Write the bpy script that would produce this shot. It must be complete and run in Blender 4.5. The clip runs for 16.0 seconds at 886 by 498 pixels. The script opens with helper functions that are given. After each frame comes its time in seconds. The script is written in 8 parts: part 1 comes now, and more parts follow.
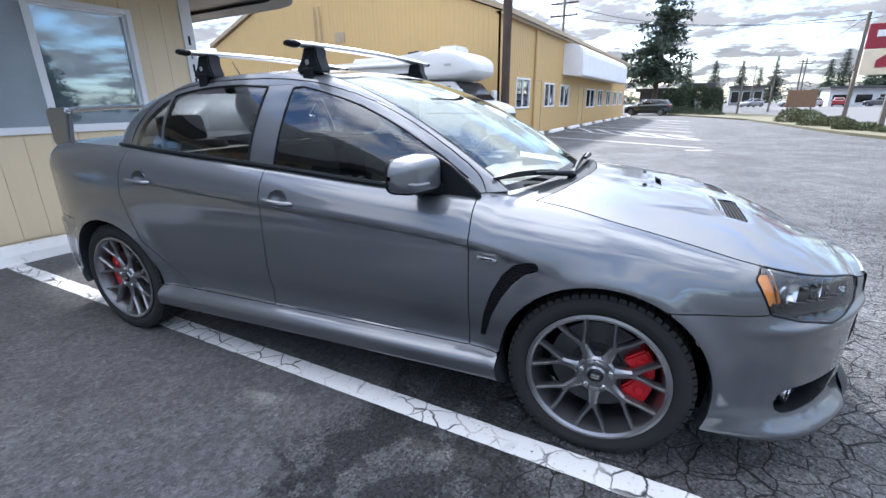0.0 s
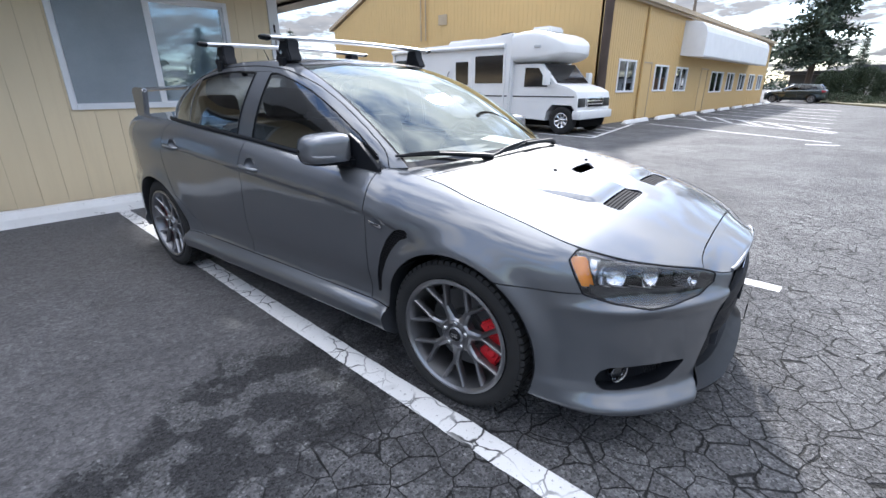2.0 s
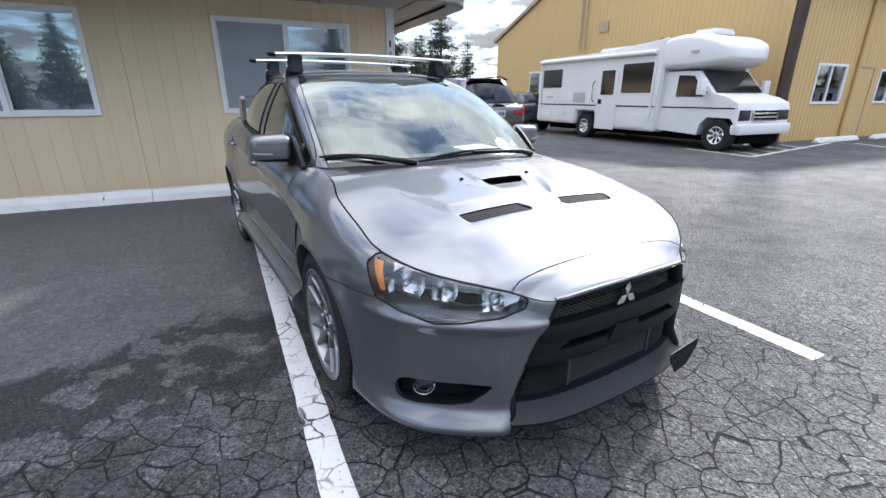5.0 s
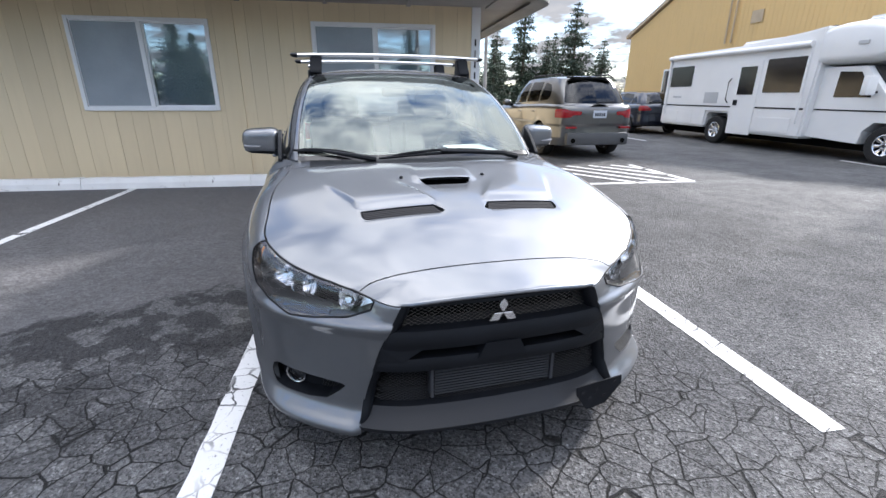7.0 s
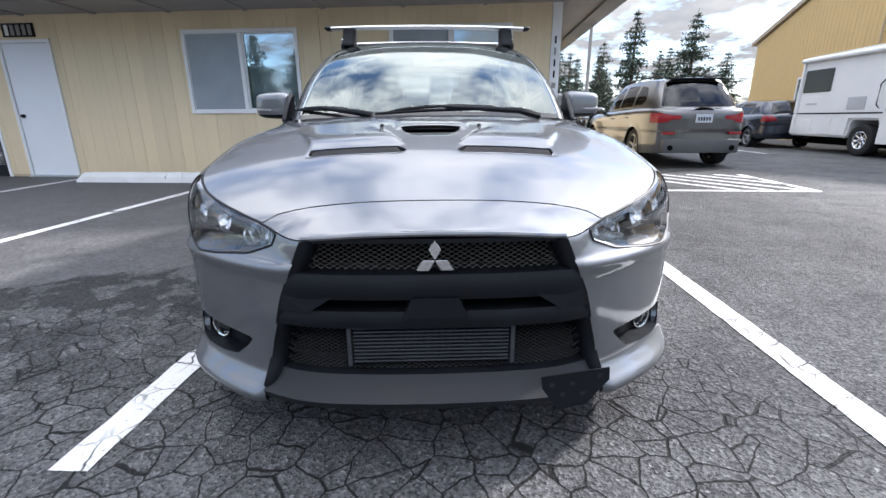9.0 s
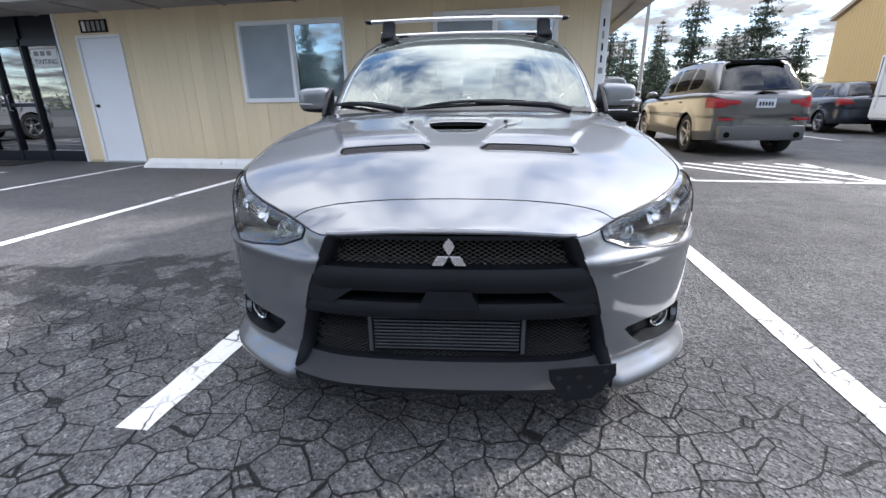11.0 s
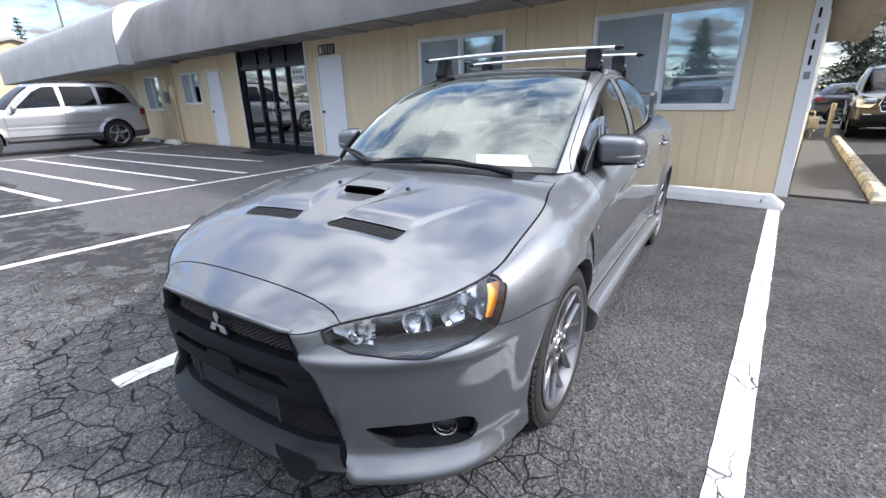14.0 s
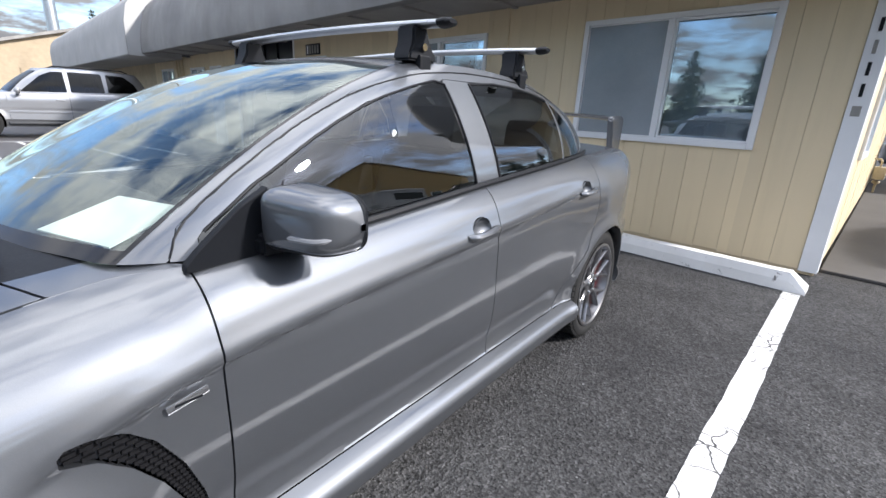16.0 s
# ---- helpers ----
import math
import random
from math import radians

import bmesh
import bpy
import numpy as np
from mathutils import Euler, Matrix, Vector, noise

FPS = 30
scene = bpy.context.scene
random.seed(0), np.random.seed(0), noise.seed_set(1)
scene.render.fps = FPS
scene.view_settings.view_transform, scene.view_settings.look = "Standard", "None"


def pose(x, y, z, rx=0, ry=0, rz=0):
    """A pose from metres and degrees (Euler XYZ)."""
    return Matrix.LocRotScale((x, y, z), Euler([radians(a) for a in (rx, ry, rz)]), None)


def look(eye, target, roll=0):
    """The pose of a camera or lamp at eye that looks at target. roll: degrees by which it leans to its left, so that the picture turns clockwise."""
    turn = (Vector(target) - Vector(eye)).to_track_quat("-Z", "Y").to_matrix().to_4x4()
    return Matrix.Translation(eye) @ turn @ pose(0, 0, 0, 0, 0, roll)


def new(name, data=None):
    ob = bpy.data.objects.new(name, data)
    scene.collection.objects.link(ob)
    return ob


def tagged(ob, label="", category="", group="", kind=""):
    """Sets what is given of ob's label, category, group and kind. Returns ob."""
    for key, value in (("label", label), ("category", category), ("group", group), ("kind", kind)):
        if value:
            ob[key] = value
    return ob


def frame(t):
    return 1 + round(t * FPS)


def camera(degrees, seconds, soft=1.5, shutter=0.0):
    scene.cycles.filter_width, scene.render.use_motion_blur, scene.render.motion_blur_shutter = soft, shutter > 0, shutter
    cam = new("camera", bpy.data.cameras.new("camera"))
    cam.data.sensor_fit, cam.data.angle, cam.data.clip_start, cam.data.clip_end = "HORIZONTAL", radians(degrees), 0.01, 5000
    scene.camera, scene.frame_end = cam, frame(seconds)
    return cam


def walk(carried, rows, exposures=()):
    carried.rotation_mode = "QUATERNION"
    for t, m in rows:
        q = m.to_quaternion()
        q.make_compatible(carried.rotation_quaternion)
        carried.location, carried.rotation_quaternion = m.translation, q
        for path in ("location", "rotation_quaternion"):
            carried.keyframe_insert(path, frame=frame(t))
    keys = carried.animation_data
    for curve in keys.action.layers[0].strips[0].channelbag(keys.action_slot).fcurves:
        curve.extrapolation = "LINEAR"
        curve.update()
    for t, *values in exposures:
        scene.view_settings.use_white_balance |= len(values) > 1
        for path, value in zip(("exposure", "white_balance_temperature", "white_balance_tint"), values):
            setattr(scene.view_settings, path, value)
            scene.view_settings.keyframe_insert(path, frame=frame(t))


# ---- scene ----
cam = camera(90.0, 16.0, soft=1.5)
PATH = [
    (0, (1.471, -1.184, 1.277), (0.527, 0.466, 0.655), -0.8),
    (0.5, (1.736, -1.206, 1.294), (0.69, 0.381, 0.67), -0.5),
    (1, (1.905, -1.109, 1.283), (0.767, 0.405, 0.641), -0.2),
    (1.5, (2.081, -0.966, 1.287), (0.858, 0.47, 0.623), -0.3),
    (2, (2.325, -0.888, 1.29), (1.027, 0.47, 0.601), -0.1),
    (2.5, (2.476, -0.754, 1.277), (1.101, 0.517, 0.575), -0.1),
    (3, (2.563, -0.569, 1.268), (1.114, 0.617, 0.565), -0.1),
    (3.5, (2.757, -0.437, 1.284), (1.241, 0.663, 0.584), -0.0),
    (4, (2.924, -0.322, 1.288), (1.342, 0.689, 0.598), -0.0),
    (4.5, (2.997, -0.146, 1.275), (1.347, 0.763, 0.603), -0.2),
    (4.7, (3.03, -0.079, 1.285), (1.353, 0.786, 0.622), -0.1),
    (7, (3.302, 0.846, 1.281), (1.435, 1.131, 0.625), 0.3),
    (7.5, (3.307, 1.026, 1.257), (1.424, 1.16, 0.596), 0.2),
    (8, (3.256, 1.218, 1.243), (1.364, 1.219, 0.596), -0.0),
    (8.5, (3.228, 1.354, 1.191), (1.326, 1.256, 0.578), -0.5),
    (9, (3.101, 1.338, 0.955), (1.188, 1.195, 0.387), -0.3),
    (9.2, (3.044, 1.281, 0.902), (1.144, 1.166, 0.288), -0.2),
    (11.3, (3.209, 1.498, 1.063), (1.365, 1.068, 0.419), -1.5),
    (11.5, (3.24, 1.558, 1.123), (1.42, 1.055, 0.463), -2.2),
    (12, (3.185, 1.713, 1.174), (1.422, 1.059, 0.493), -2.5),
    (12.5, (3.068, 1.922, 1.215), (1.372, 1.117, 0.526), -2.5),
    (13, (2.998, 2.206, 1.254), (1.377, 1.256, 0.569), -2.1),
    (13.5, (2.828, 2.417, 1.263), (1.285, 1.334, 0.594), -1.7),
    (14, (2.579, 2.609, 1.286), (1.107, 1.421, 0.637), -1.4),
    (14.5, (2.312, 2.829, 1.284), (0.895, 1.569, 0.65), -0.8),
    (15, (1.917, 2.904, 1.242), (0.534, 1.595, 0.63), -0.2),
    (15.5, (1.424, 2.92, 1.256), (0.054, 1.593, 0.655), 1.1),
    (16, (0.837, 2.775, 1.264), (-0.536, 1.447, 0.671), 2.8),
]
walk(cam, [(t, look(eye, target, roll)) for t, eye, target, roll in PATH], exposures=[(0.0, 1.95, 5900, 13), (2.0, 1.82, 6100, 13), (4.5, 1.76, 6200, 13), (9.0, 1.88, 6250, 13), (12.5, 1.90, 6250, 13), (15.0, 1.61, 6300, 13), (16.0, 1.49, 6300, 13)])

# ---------------------------------------------------------------- light
SUN_TO = Vector((-0.73, 1.33, 1.0)).normalized()
world = bpy.data.worlds.new("world")
scene.world = world
world.use_nodes = True
wt = world.node_tree
wt.nodes.clear()


def wmath(op, a, b=None):
    n = wt.nodes.new("ShaderNodeMath")
    n.operation = op
    for i, v in enumerate((a, b)):
        if v is None:
            continue
        if isinstance(v, (int, float)):
            n.inputs[i].default_value = v
        else:
            wt.links.new(v, n.inputs[i])
    return n.outputs[0]


sky = wt.nodes.new("ShaderNodeTexSky")
sky.sky_type, sky.sun_disc = "NISHITA", False
sky.sun_elevation = math.asin(SUN_TO.z)
sky.sun_rotation = math.atan2(SUN_TO.x, SUN_TO.y)
sky.dust_density = 0.6
tc = wt.nodes.new("ShaderNodeTexCoord")
sep = wt.nodes.new("ShaderNodeSeparateXYZ")
wt.links.new(tc.outputs["Generated"], sep.inputs[0])
den = wmath("ADD", wmath("MAXIMUM", sep.outputs[2], 0.0), 0.16)
comb = wt.nodes.new("ShaderNodeCombineXYZ")
wt.links.new(wmath("DIVIDE", sep.outputs[0], den), comb.inputs[0])
wt.links.new(wmath("DIVIDE", sep.outputs[1], den), comb.inputs[1])
comb.inputs[2].default_value = 3.7
n1 = wt.nodes.new("ShaderNodeTexNoise")
n1.inputs["Scale"].default_value, n1.inputs["Detail"].default_value, n1.inputs["Roughness"].default_value = 2.9, 8.0, 0.6
wt.links.new(comb.outputs[0], n1.inputs["Vector"])
cover = wt.nodes.new("ShaderNodeValToRGB")
cover.color_ramp.elements[0].position, cover.color_ramp.elements[1].position = 0.37, 0.56
wt.links.new(n1.outputs["Fac"], cover.inputs[0])
n2 = wt.nodes.new("ShaderNodeTexNoise")
n2.inputs["Scale"].default_value, n2.inputs["Detail"].default_value = 4.2, 7.0
wt.links.new(comb.outputs[0], n2.inputs["Vector"])
shade = wt.nodes.new("ShaderNodeValToRGB")
shade.color_ramp.elements[0].position, shade.color_ramp.elements[1].position = 0.36, 0.62
shade.color_ramp.elements[0].color = (0.76, 0.79, 0.83, 1)
shade.color_ramp.elements[1].color = (1.0, 1.0, 1.0, 1)
wt.links.new(n2.outputs["Fac"], shade.inputs[0])
bg1, bg2 = wt.nodes.new("ShaderNodeBackground"), wt.nodes.new("ShaderNodeBackground")
SKY_STRENGTH, CLOUD_STRENGTH = 0.072, 0.93
bg1.inputs[1].default_value, bg2.inputs[1].default_value = SKY_STRENGTH, CLOUD_STRENGTH
deep = wt.nodes.new("ShaderNodeMix")
deep.data_type, deep.blend_type = "RGBA", "MULTIPLY"
deep.inputs[0].default_value, deep.inputs[7].default_value = 1.0, (1.22, 1.34, 1.5, 1)
wt.links.new(sky.outputs[0], deep.inputs[6])
wt.links.new(deep.outputs[2], bg1.inputs[0])
wt.links.new(shade.outputs[0], bg2.inputs[0])
# an overcast sky is brightest overhead
high = wmath("MULTIPLY", wmath("POWER", wmath("MAXIMUM", sep.outputs[2], 0.0), 2.0), 1.18)
wt.links.new(wmath("MULTIPLY", wmath("ADD", high, wmath("ADD", wmath("MULTIPLY", wmath("MAXIMUM", sep.outputs[2], 0.0), 0.36), 0.13)), CLOUD_STRENGTH), bg2.inputs[1])
mixw = wt.nodes.new("ShaderNodeMixShader")
wt.links.new(cover.outputs[0], mixw.inputs[0])
wt.links.new(bg1.outputs[0], mixw.inputs[1])
wt.links.new(bg2.outputs[0], mixw.inputs[2])
outw = wt.nodes.new("ShaderNodeOutputWorld")
wt.links.new(mixw.outputs[0], outw.inputs[0])
sun = new("sun", bpy.data.lights.new("sun", "SUN"))
sun.data.energy, sun.data.angle, sun.data.color = 2.6, radians(4.0), (1.0, 0.96, 0.9)
sun.matrix_world = look(SUN_TO * 60, (0, 0, 0))


# ---------------------------------------------------------------- materials
class Mat:
    """A node material: principled shader with helper nodes."""

    def __init__(self, name, color=(0.5, 0.5, 0.5), rough=0.5, metal=0.0, **more):
        self.m = bpy.data.materials.new(name)
        self.m.use_nodes = True
        self.t = self.m.node_tree
        self.b = self.t.nodes["Principled BSDF"]
        self.b.inputs["Base Color"].default_value = (*color, 1)
        self.b.inputs["Roughness"].default_value, self.b.inputs["Metallic"].default_value = rough, metal
        for k, v in more.items():
            self.b.inputs[k.replace("_", " ")].default_value = v

    def node(self, kind, **kw):
        n = self.t.nodes.new(kind)
        for k, v in kw.items():
            n.inputs[k.replace("_", " ")].default_value = v
        return n

    def link(self, a, b):
        self.t.links.new(a, b)

    def coord(self, scale=(1, 1, 1)):
        c = self.node("ShaderNodeTexCoord")
        mp = self.node("ShaderNodeMapping")
        mp.inputs["Scale"].default_value = scale
        self.link(c.outputs["Object"], mp.inputs[0])
        return mp.outputs[0]

    def noise(self, scale, detail=5, rough=0.55, co=None):
        n = self.node("ShaderNodeTexNoise", Scale=scale, Detail=detail, Roughness=rough)
        self.link(co if co is not None else self.coord(), n.inputs["Vector"])
        return n.outputs["Fac"]

    def ramp(self, fac, stops):
        r = self.node("ShaderNodeValToRGB")
        e = r.color_ramp.elements
        while len(e) < len(stops):
            e.new(0.5)
        for el, (p, c) in zip(e, stops):
            el.position = p
            el.color = (*c, 1) if isinstance(c, tuple) else (c, c, c, 1)
        self.link(fac, r.inputs[0])
        return r.outputs[0]

    def mix(self, fac, a, b, kind="MIX"):
        n = self.node("ShaderNodeMix")
        n.data_type, n.blend_type = "RGBA", kind
        for sock, v in ((n.inputs[0], fac), (n.inputs[6], a), (n.inputs[7], b)):
            if isinstance(v, (int, float)):
                sock.default_value = v
            elif isinstance(v, tuple):
                sock.default_value = (*v, 1)
            else:
                self.link(v, sock)
        return n.outputs[2]

    def math(self, op, a, b=0.0):
        n = self.node("ShaderNodeMath")
        n.operation = op
        for i, v in enumerate((a, b)):
            if isinstance(v, (int, float)):
                n.inputs[i].default_value = v
            else:
                self.link(v, n.inputs[i])
        return n.outputs[0]

    def color(self, out):
        self.link(out, self.b.inputs["Base Color"])
        return self

    def rough(self, out):
        self.link(out, self.b.inputs["Roughness"])
        return self

    def bump(self, height, strength=0.3, dist=0.01):
        n = self.node("ShaderNodeBump", Strength=strength, Distance=dist)
        self.link(height, n.inputs["Height"])
        self.link(n.outputs[0], self.b.inputs["Normal"])
        return self


def mottled(name, c, rough, amount=0.15, scale=3.0, fine=60.0, bump=0.1, metal=0.0, **more):
    """Paint, plastic or metal with two scales of variation."""
    k = Mat(name, c, rough, metal, **more)
    big, small = k.noise(scale, 4), k.noise(fine, 3)
    lo = tuple(v * (1 - amount) for v in c)
    hi = tuple(min(1.0, v * (1 + amount)) for v in c)
    col = k.mix(k.ramp(big, [(0.3, 0.0), (0.7, 1.0)]), lo, hi)
    col = k.mix(0.25, col, k.mix(small, lo, hi))
    k.color(col)
    k.rough(k.ramp(k.math("ADD", k.math("MULTIPLY", big, 0.6), k.math("MULTIPLY", small, 0.4)), [(0.3, max(0.02, rough - 0.06)), (0.7, min(1.0, rough + 0.06))]))
    if bump:
        k.bump(small, bump, 0.004)
    return k.m


def pane_material(name, tint, gloss=1.0, floor=0.04, ior=1.5, shine=(0.95, 0.97, 1)):
    m = bpy.data.materials.new(name)
    m.use_nodes = True
    t = m.node_tree
    t.nodes.clear()
    tr, gl = t.nodes.new("ShaderNodeBsdfTransparent"), t.nodes.new("ShaderNodeBsdfGlossy")
    tr.inputs[0].default_value = (*tint, 1)
    gl.inputs[0].default_value, gl.inputs[1].default_value = (*shine, 1), 0.015
    fr = t.nodes.new("ShaderNodeFresnel")
    fr.inputs[0].default_value = ior
    mu = t.nodes.new("ShaderNodeMath")
    mu.operation, mu.use_clamp = "MULTIPLY_ADD", True
    mu.inputs[1].default_value, mu.inputs[2].default_value = gloss, floor
    t.links.new(fr.outputs[0], mu.inputs[0])
    mx, out = t.nodes.new("ShaderNodeMixShader"), t.nodes.new("ShaderNodeOutputMaterial")
    for a, b in ((mu.outputs[0], mx.inputs[0]), (tr.outputs[0], mx.inputs[1]), (gl.outputs[0], mx.inputs[2]), (mx.outputs[0], out.inputs[0])):
        t.links.new(a, b)
    return m


def asphalt_material():
    """Asphalt: sealed dark strip by the building, alligator cracks in front of it, bare stone elsewhere."""
    k = Mat("asphalt", (0.05, 0.05, 0.052), 0.85, Specular_IOR_Level=0.22)
    co = k.coord()
    sp = k.node("ShaderNodeSeparateXYZ")
    k.link(co, sp.inputs[0])
    X, Y = sp.outputs[0], sp.outputs[1]
    wob = k.math("MULTIPLY", k.math("SUBTRACT", k.noise(1.1, 6, 0.62), 0.5), 1.3)
    # the sealed strip widens towards the far bays
    edge = k.math("ADD", k.math("ADD", X, wob), k.math("MULTIPLY", k.math("MAXIMUM", k.math("MINIMUM", Y, 0.0), -3.0), 0.35))
    strip = k.ramp(k.math("ADD", k.math("MULTIPLY", edge, 0.1), 0.5), [(0.522, 1.0), (0.526, 0.0)])
    side = k.ramp(k.math("ADD", k.math("MULTIPLY", k.math("ADD", Y, k.math("MULTIPLY", wob, 0.3)), 0.05), 0.5), [(0.525, 1.0), (0.55, 0.0)])
    sealed = k.math("MULTIPLY", strip, side)
    # crack network at two sizes
    def cracks(scale, warp_by, width):
        warp = k.node("ShaderNodeVectorMath")
        warp.operation = "MULTIPLY_ADD"
        nz = k.node("ShaderNodeTexNoise", Scale=7.0, Detail=5.0, Roughness=0.6)
        k.link(co, nz.inputs["Vector"])
        k.link(nz.outputs["Color"], warp.inputs[0])
        warp.inputs[1].default_value = (warp_by, warp_by, 0.0)
        k.link(co, warp.inputs[2])
        flat = k.node("ShaderNodeVectorMath")
        flat.operation = "MULTIPLY"
        k.link(warp.outputs[0], flat.inputs[0])
        flat.inputs[1].default_value = (1, 1, 0)
        vor = k.node("ShaderNodeTexVoronoi", Scale=scale, Randomness=1.0)
        vor.feature = "DISTANCE_TO_EDGE"
        k.link(flat.outputs[0], vor.inputs["Vector"])
        wid = k.math("MULTIPLY", k.ramp(k.noise(3.0, 4), [(0.3, 0.55), (0.7, 1.0)]), width)
        return flat.outputs[0], k.ramp(k.math("DIVIDE", vor.outputs["Distance"], wid), [(0.45, 1.0), (1.0, 0.0)])
    (cells, big), (_, small) = cracks(8.3, 0.058, 0.036), cracks(12.5, 0.05, 0.026)
    small = k.math("MULTIPLY", small, k.ramp(k.noise(1.7, 3), [(0.56, 0.0), (0.68, 0.6)]))
    # the cracking starts further out beyond the second bay line
    later = k.ramp(k.math("ADD", k.math("MULTIPLY", Y, 0.05), 0.5), [(0.50, 0.05), (0.53, 0.0), (0.575, 0.0), (0.625, 0.13)])
    zone = k.ramp(k.math("SUBTRACT", k.math("ADD", k.math("MULTIPLY", edge, 0.1), 0.5), later), [(0.525, 0.0), (0.57, 1.0)])
    far_y = k.ramp(k.math("ADD", k.math("MULTIPLY", k.math("ADD", Y, wob), 0.05), 0.5), [(0.80, 1.0), (0.88, 0.3)])
    amount = k.math("MULTIPLY", k.math("MULTIPLY", zone, far_y), k.ramp(k.noise(0.5, 3), [(0.30, 0.8), (0.5, 1.0)]))
    crack = k.math("MULTIPLY", k.math("MAXIMUM", big, small), amount)
    # stones
    st = k.node("ShaderNodeTexVoronoi", Scale=120.0)
    k.link(co, st.inputs["Vector"])
    st2 = k.node("ShaderNodeTexVoronoi", Scale=48.0)
    k.link(co, st2.inputs["Vector"])
    fine = k.noise(260, 3)
    patch = k.noise(0.7, 6, 0.6)
    stain = k.noise(3.2, 6, 0.65)
    old = k.mix(k.ramp(patch, [(0.35, 0.0), (0.65, 1.0)]), (0.086, 0.086, 0.089), (0.140, 0.140, 0.141))
    old = k.mix(k.ramp(stain, [(0.45, 0.0), (0.75, 0.5)]), old, (0.042, 0.042, 0.044))
    stone = k.ramp(st.outputs["Color"], [(0.10, 0.36), (0.45, 0.88), (0.8, 1.30), (0.94, 1.9), (0.985, 3.0), (1.0, 6.0)])
    old = k.mix(1.0, old, stone, "MULTIPLY")
    old = k.mix(1.0, old, k.ramp(st2.outputs["Color"], [(0.15, 0.80), (0.8, 1.14)]), "MULTIPLY")
    # each plate between cracks has weathered a little differently
    pl = k.node("ShaderNodeTexVoronoi", Scale=8.3)
    k.link(cells, pl.inputs["Vector"])
    old = k.mix(k.math("MULTIPLY", zone, 0.6), old, k.mix(1.0, old, k.ramp(pl.outputs["Color"], [(0.1, 0.82), (0.9, 1.20)]), "MULTIPLY"))
    # worn remains of a dark coat in front of the bays
    front_y = k.ramp(k.math("ADD", k.math("MULTIPLY", k.math("ADD", Y, k.math("MULTIPLY", wob, 0.8)), 0.05), 0.5), [(0.50, 1.0), (0.56, 0.0)])
    front_x_ = k.ramp(k.math("ADD", k.math("MULTIPLY", edge, 0.1), 0.5), [(0.60, 1.0), (0.72, 0.0)])
    island = k.ramp(k.noise(4.6, 5, 0.55), [(0.515, 0.0), (0.55, 1.0)])
    coat = k.math("MULTIPLY", k.math("MULTIPLY", front_y, front_x_), k.math("SUBTRACT", 0.92, k.math("MULTIPLY", island, 0.75)))
    old = k.mix(coat, old, k.mix(1.0, (0.036, 0.036, 0.038), stone, "MULTIPLY"))
    new_ = k.mix(k.ramp(stain, [(0.35, 0.0), (0.7, 1.0)]), (0.072, 0.071, 0.074), (0.108, 0.106, 0.109))
    new_ = k.mix(1.0, new_, k.ramp(st2.outputs["Color"], [(0.15, 0.66), (0.85, 1.15), (0.975, 1.3), (1.0, 5.5)]), "MULTIPLY")
    new_ = k.mix(0.55, new_, k.mix(1.0, new_, stone, "MULTIPLY"))
    # old asphalt gets darker towards the building, from further out past the second bay
    worn = k.ramp(k.math("SUBTRACT", k.math("ADD", k.math("MULTIPLY", edge, 0.1), 0.5), later), [(0.36, 0.55), (0.58, 1.0)])
    old = k.mix(k.ramp(k.math("ADD", k.math("MULTIPLY", Y, 0.05), 0.5), [(0.72, 1.0), (0.82, 0.2)]), old, k.mix(1.0, old, worn, "MULTIPLY"))
    col = k.mix(sealed, old, new_)
    col = k.mix(crack, col, (0.014, 0.014, 0.014))
    k.color(col)
    k.rough(k.mix(sealed, k.ramp(k.math("ADD", k.math("MULTIPLY", stain, 0.5), k.math("MULTIPLY", fine, 0.5)), [(0.3, 0.72), (0.7, 0.9)]), k.ramp(stain, [(0.3, 0.5), (0.7, 0.68)])))
    grit = k.math("MULTIPLY", k.math("ADD", k.math("ADD", st.outputs["Distance"], k.math("MULTIPLY", st2.outputs["Distance"], 1.2)), fine), k.mix(sealed, (0.36, 0.36, 0.36), (0.12, 0.12, 0.12)))
    h = k.math("SUBTRACT", grit, k.math("MULTIPLY", crack, 1.3))
    h = k.math("ADD", h, k.math("MULTIPLY", k.noise(6.0, 3), 0.4))
    k.bump(h, 0.9, 0.016)
    return k.m


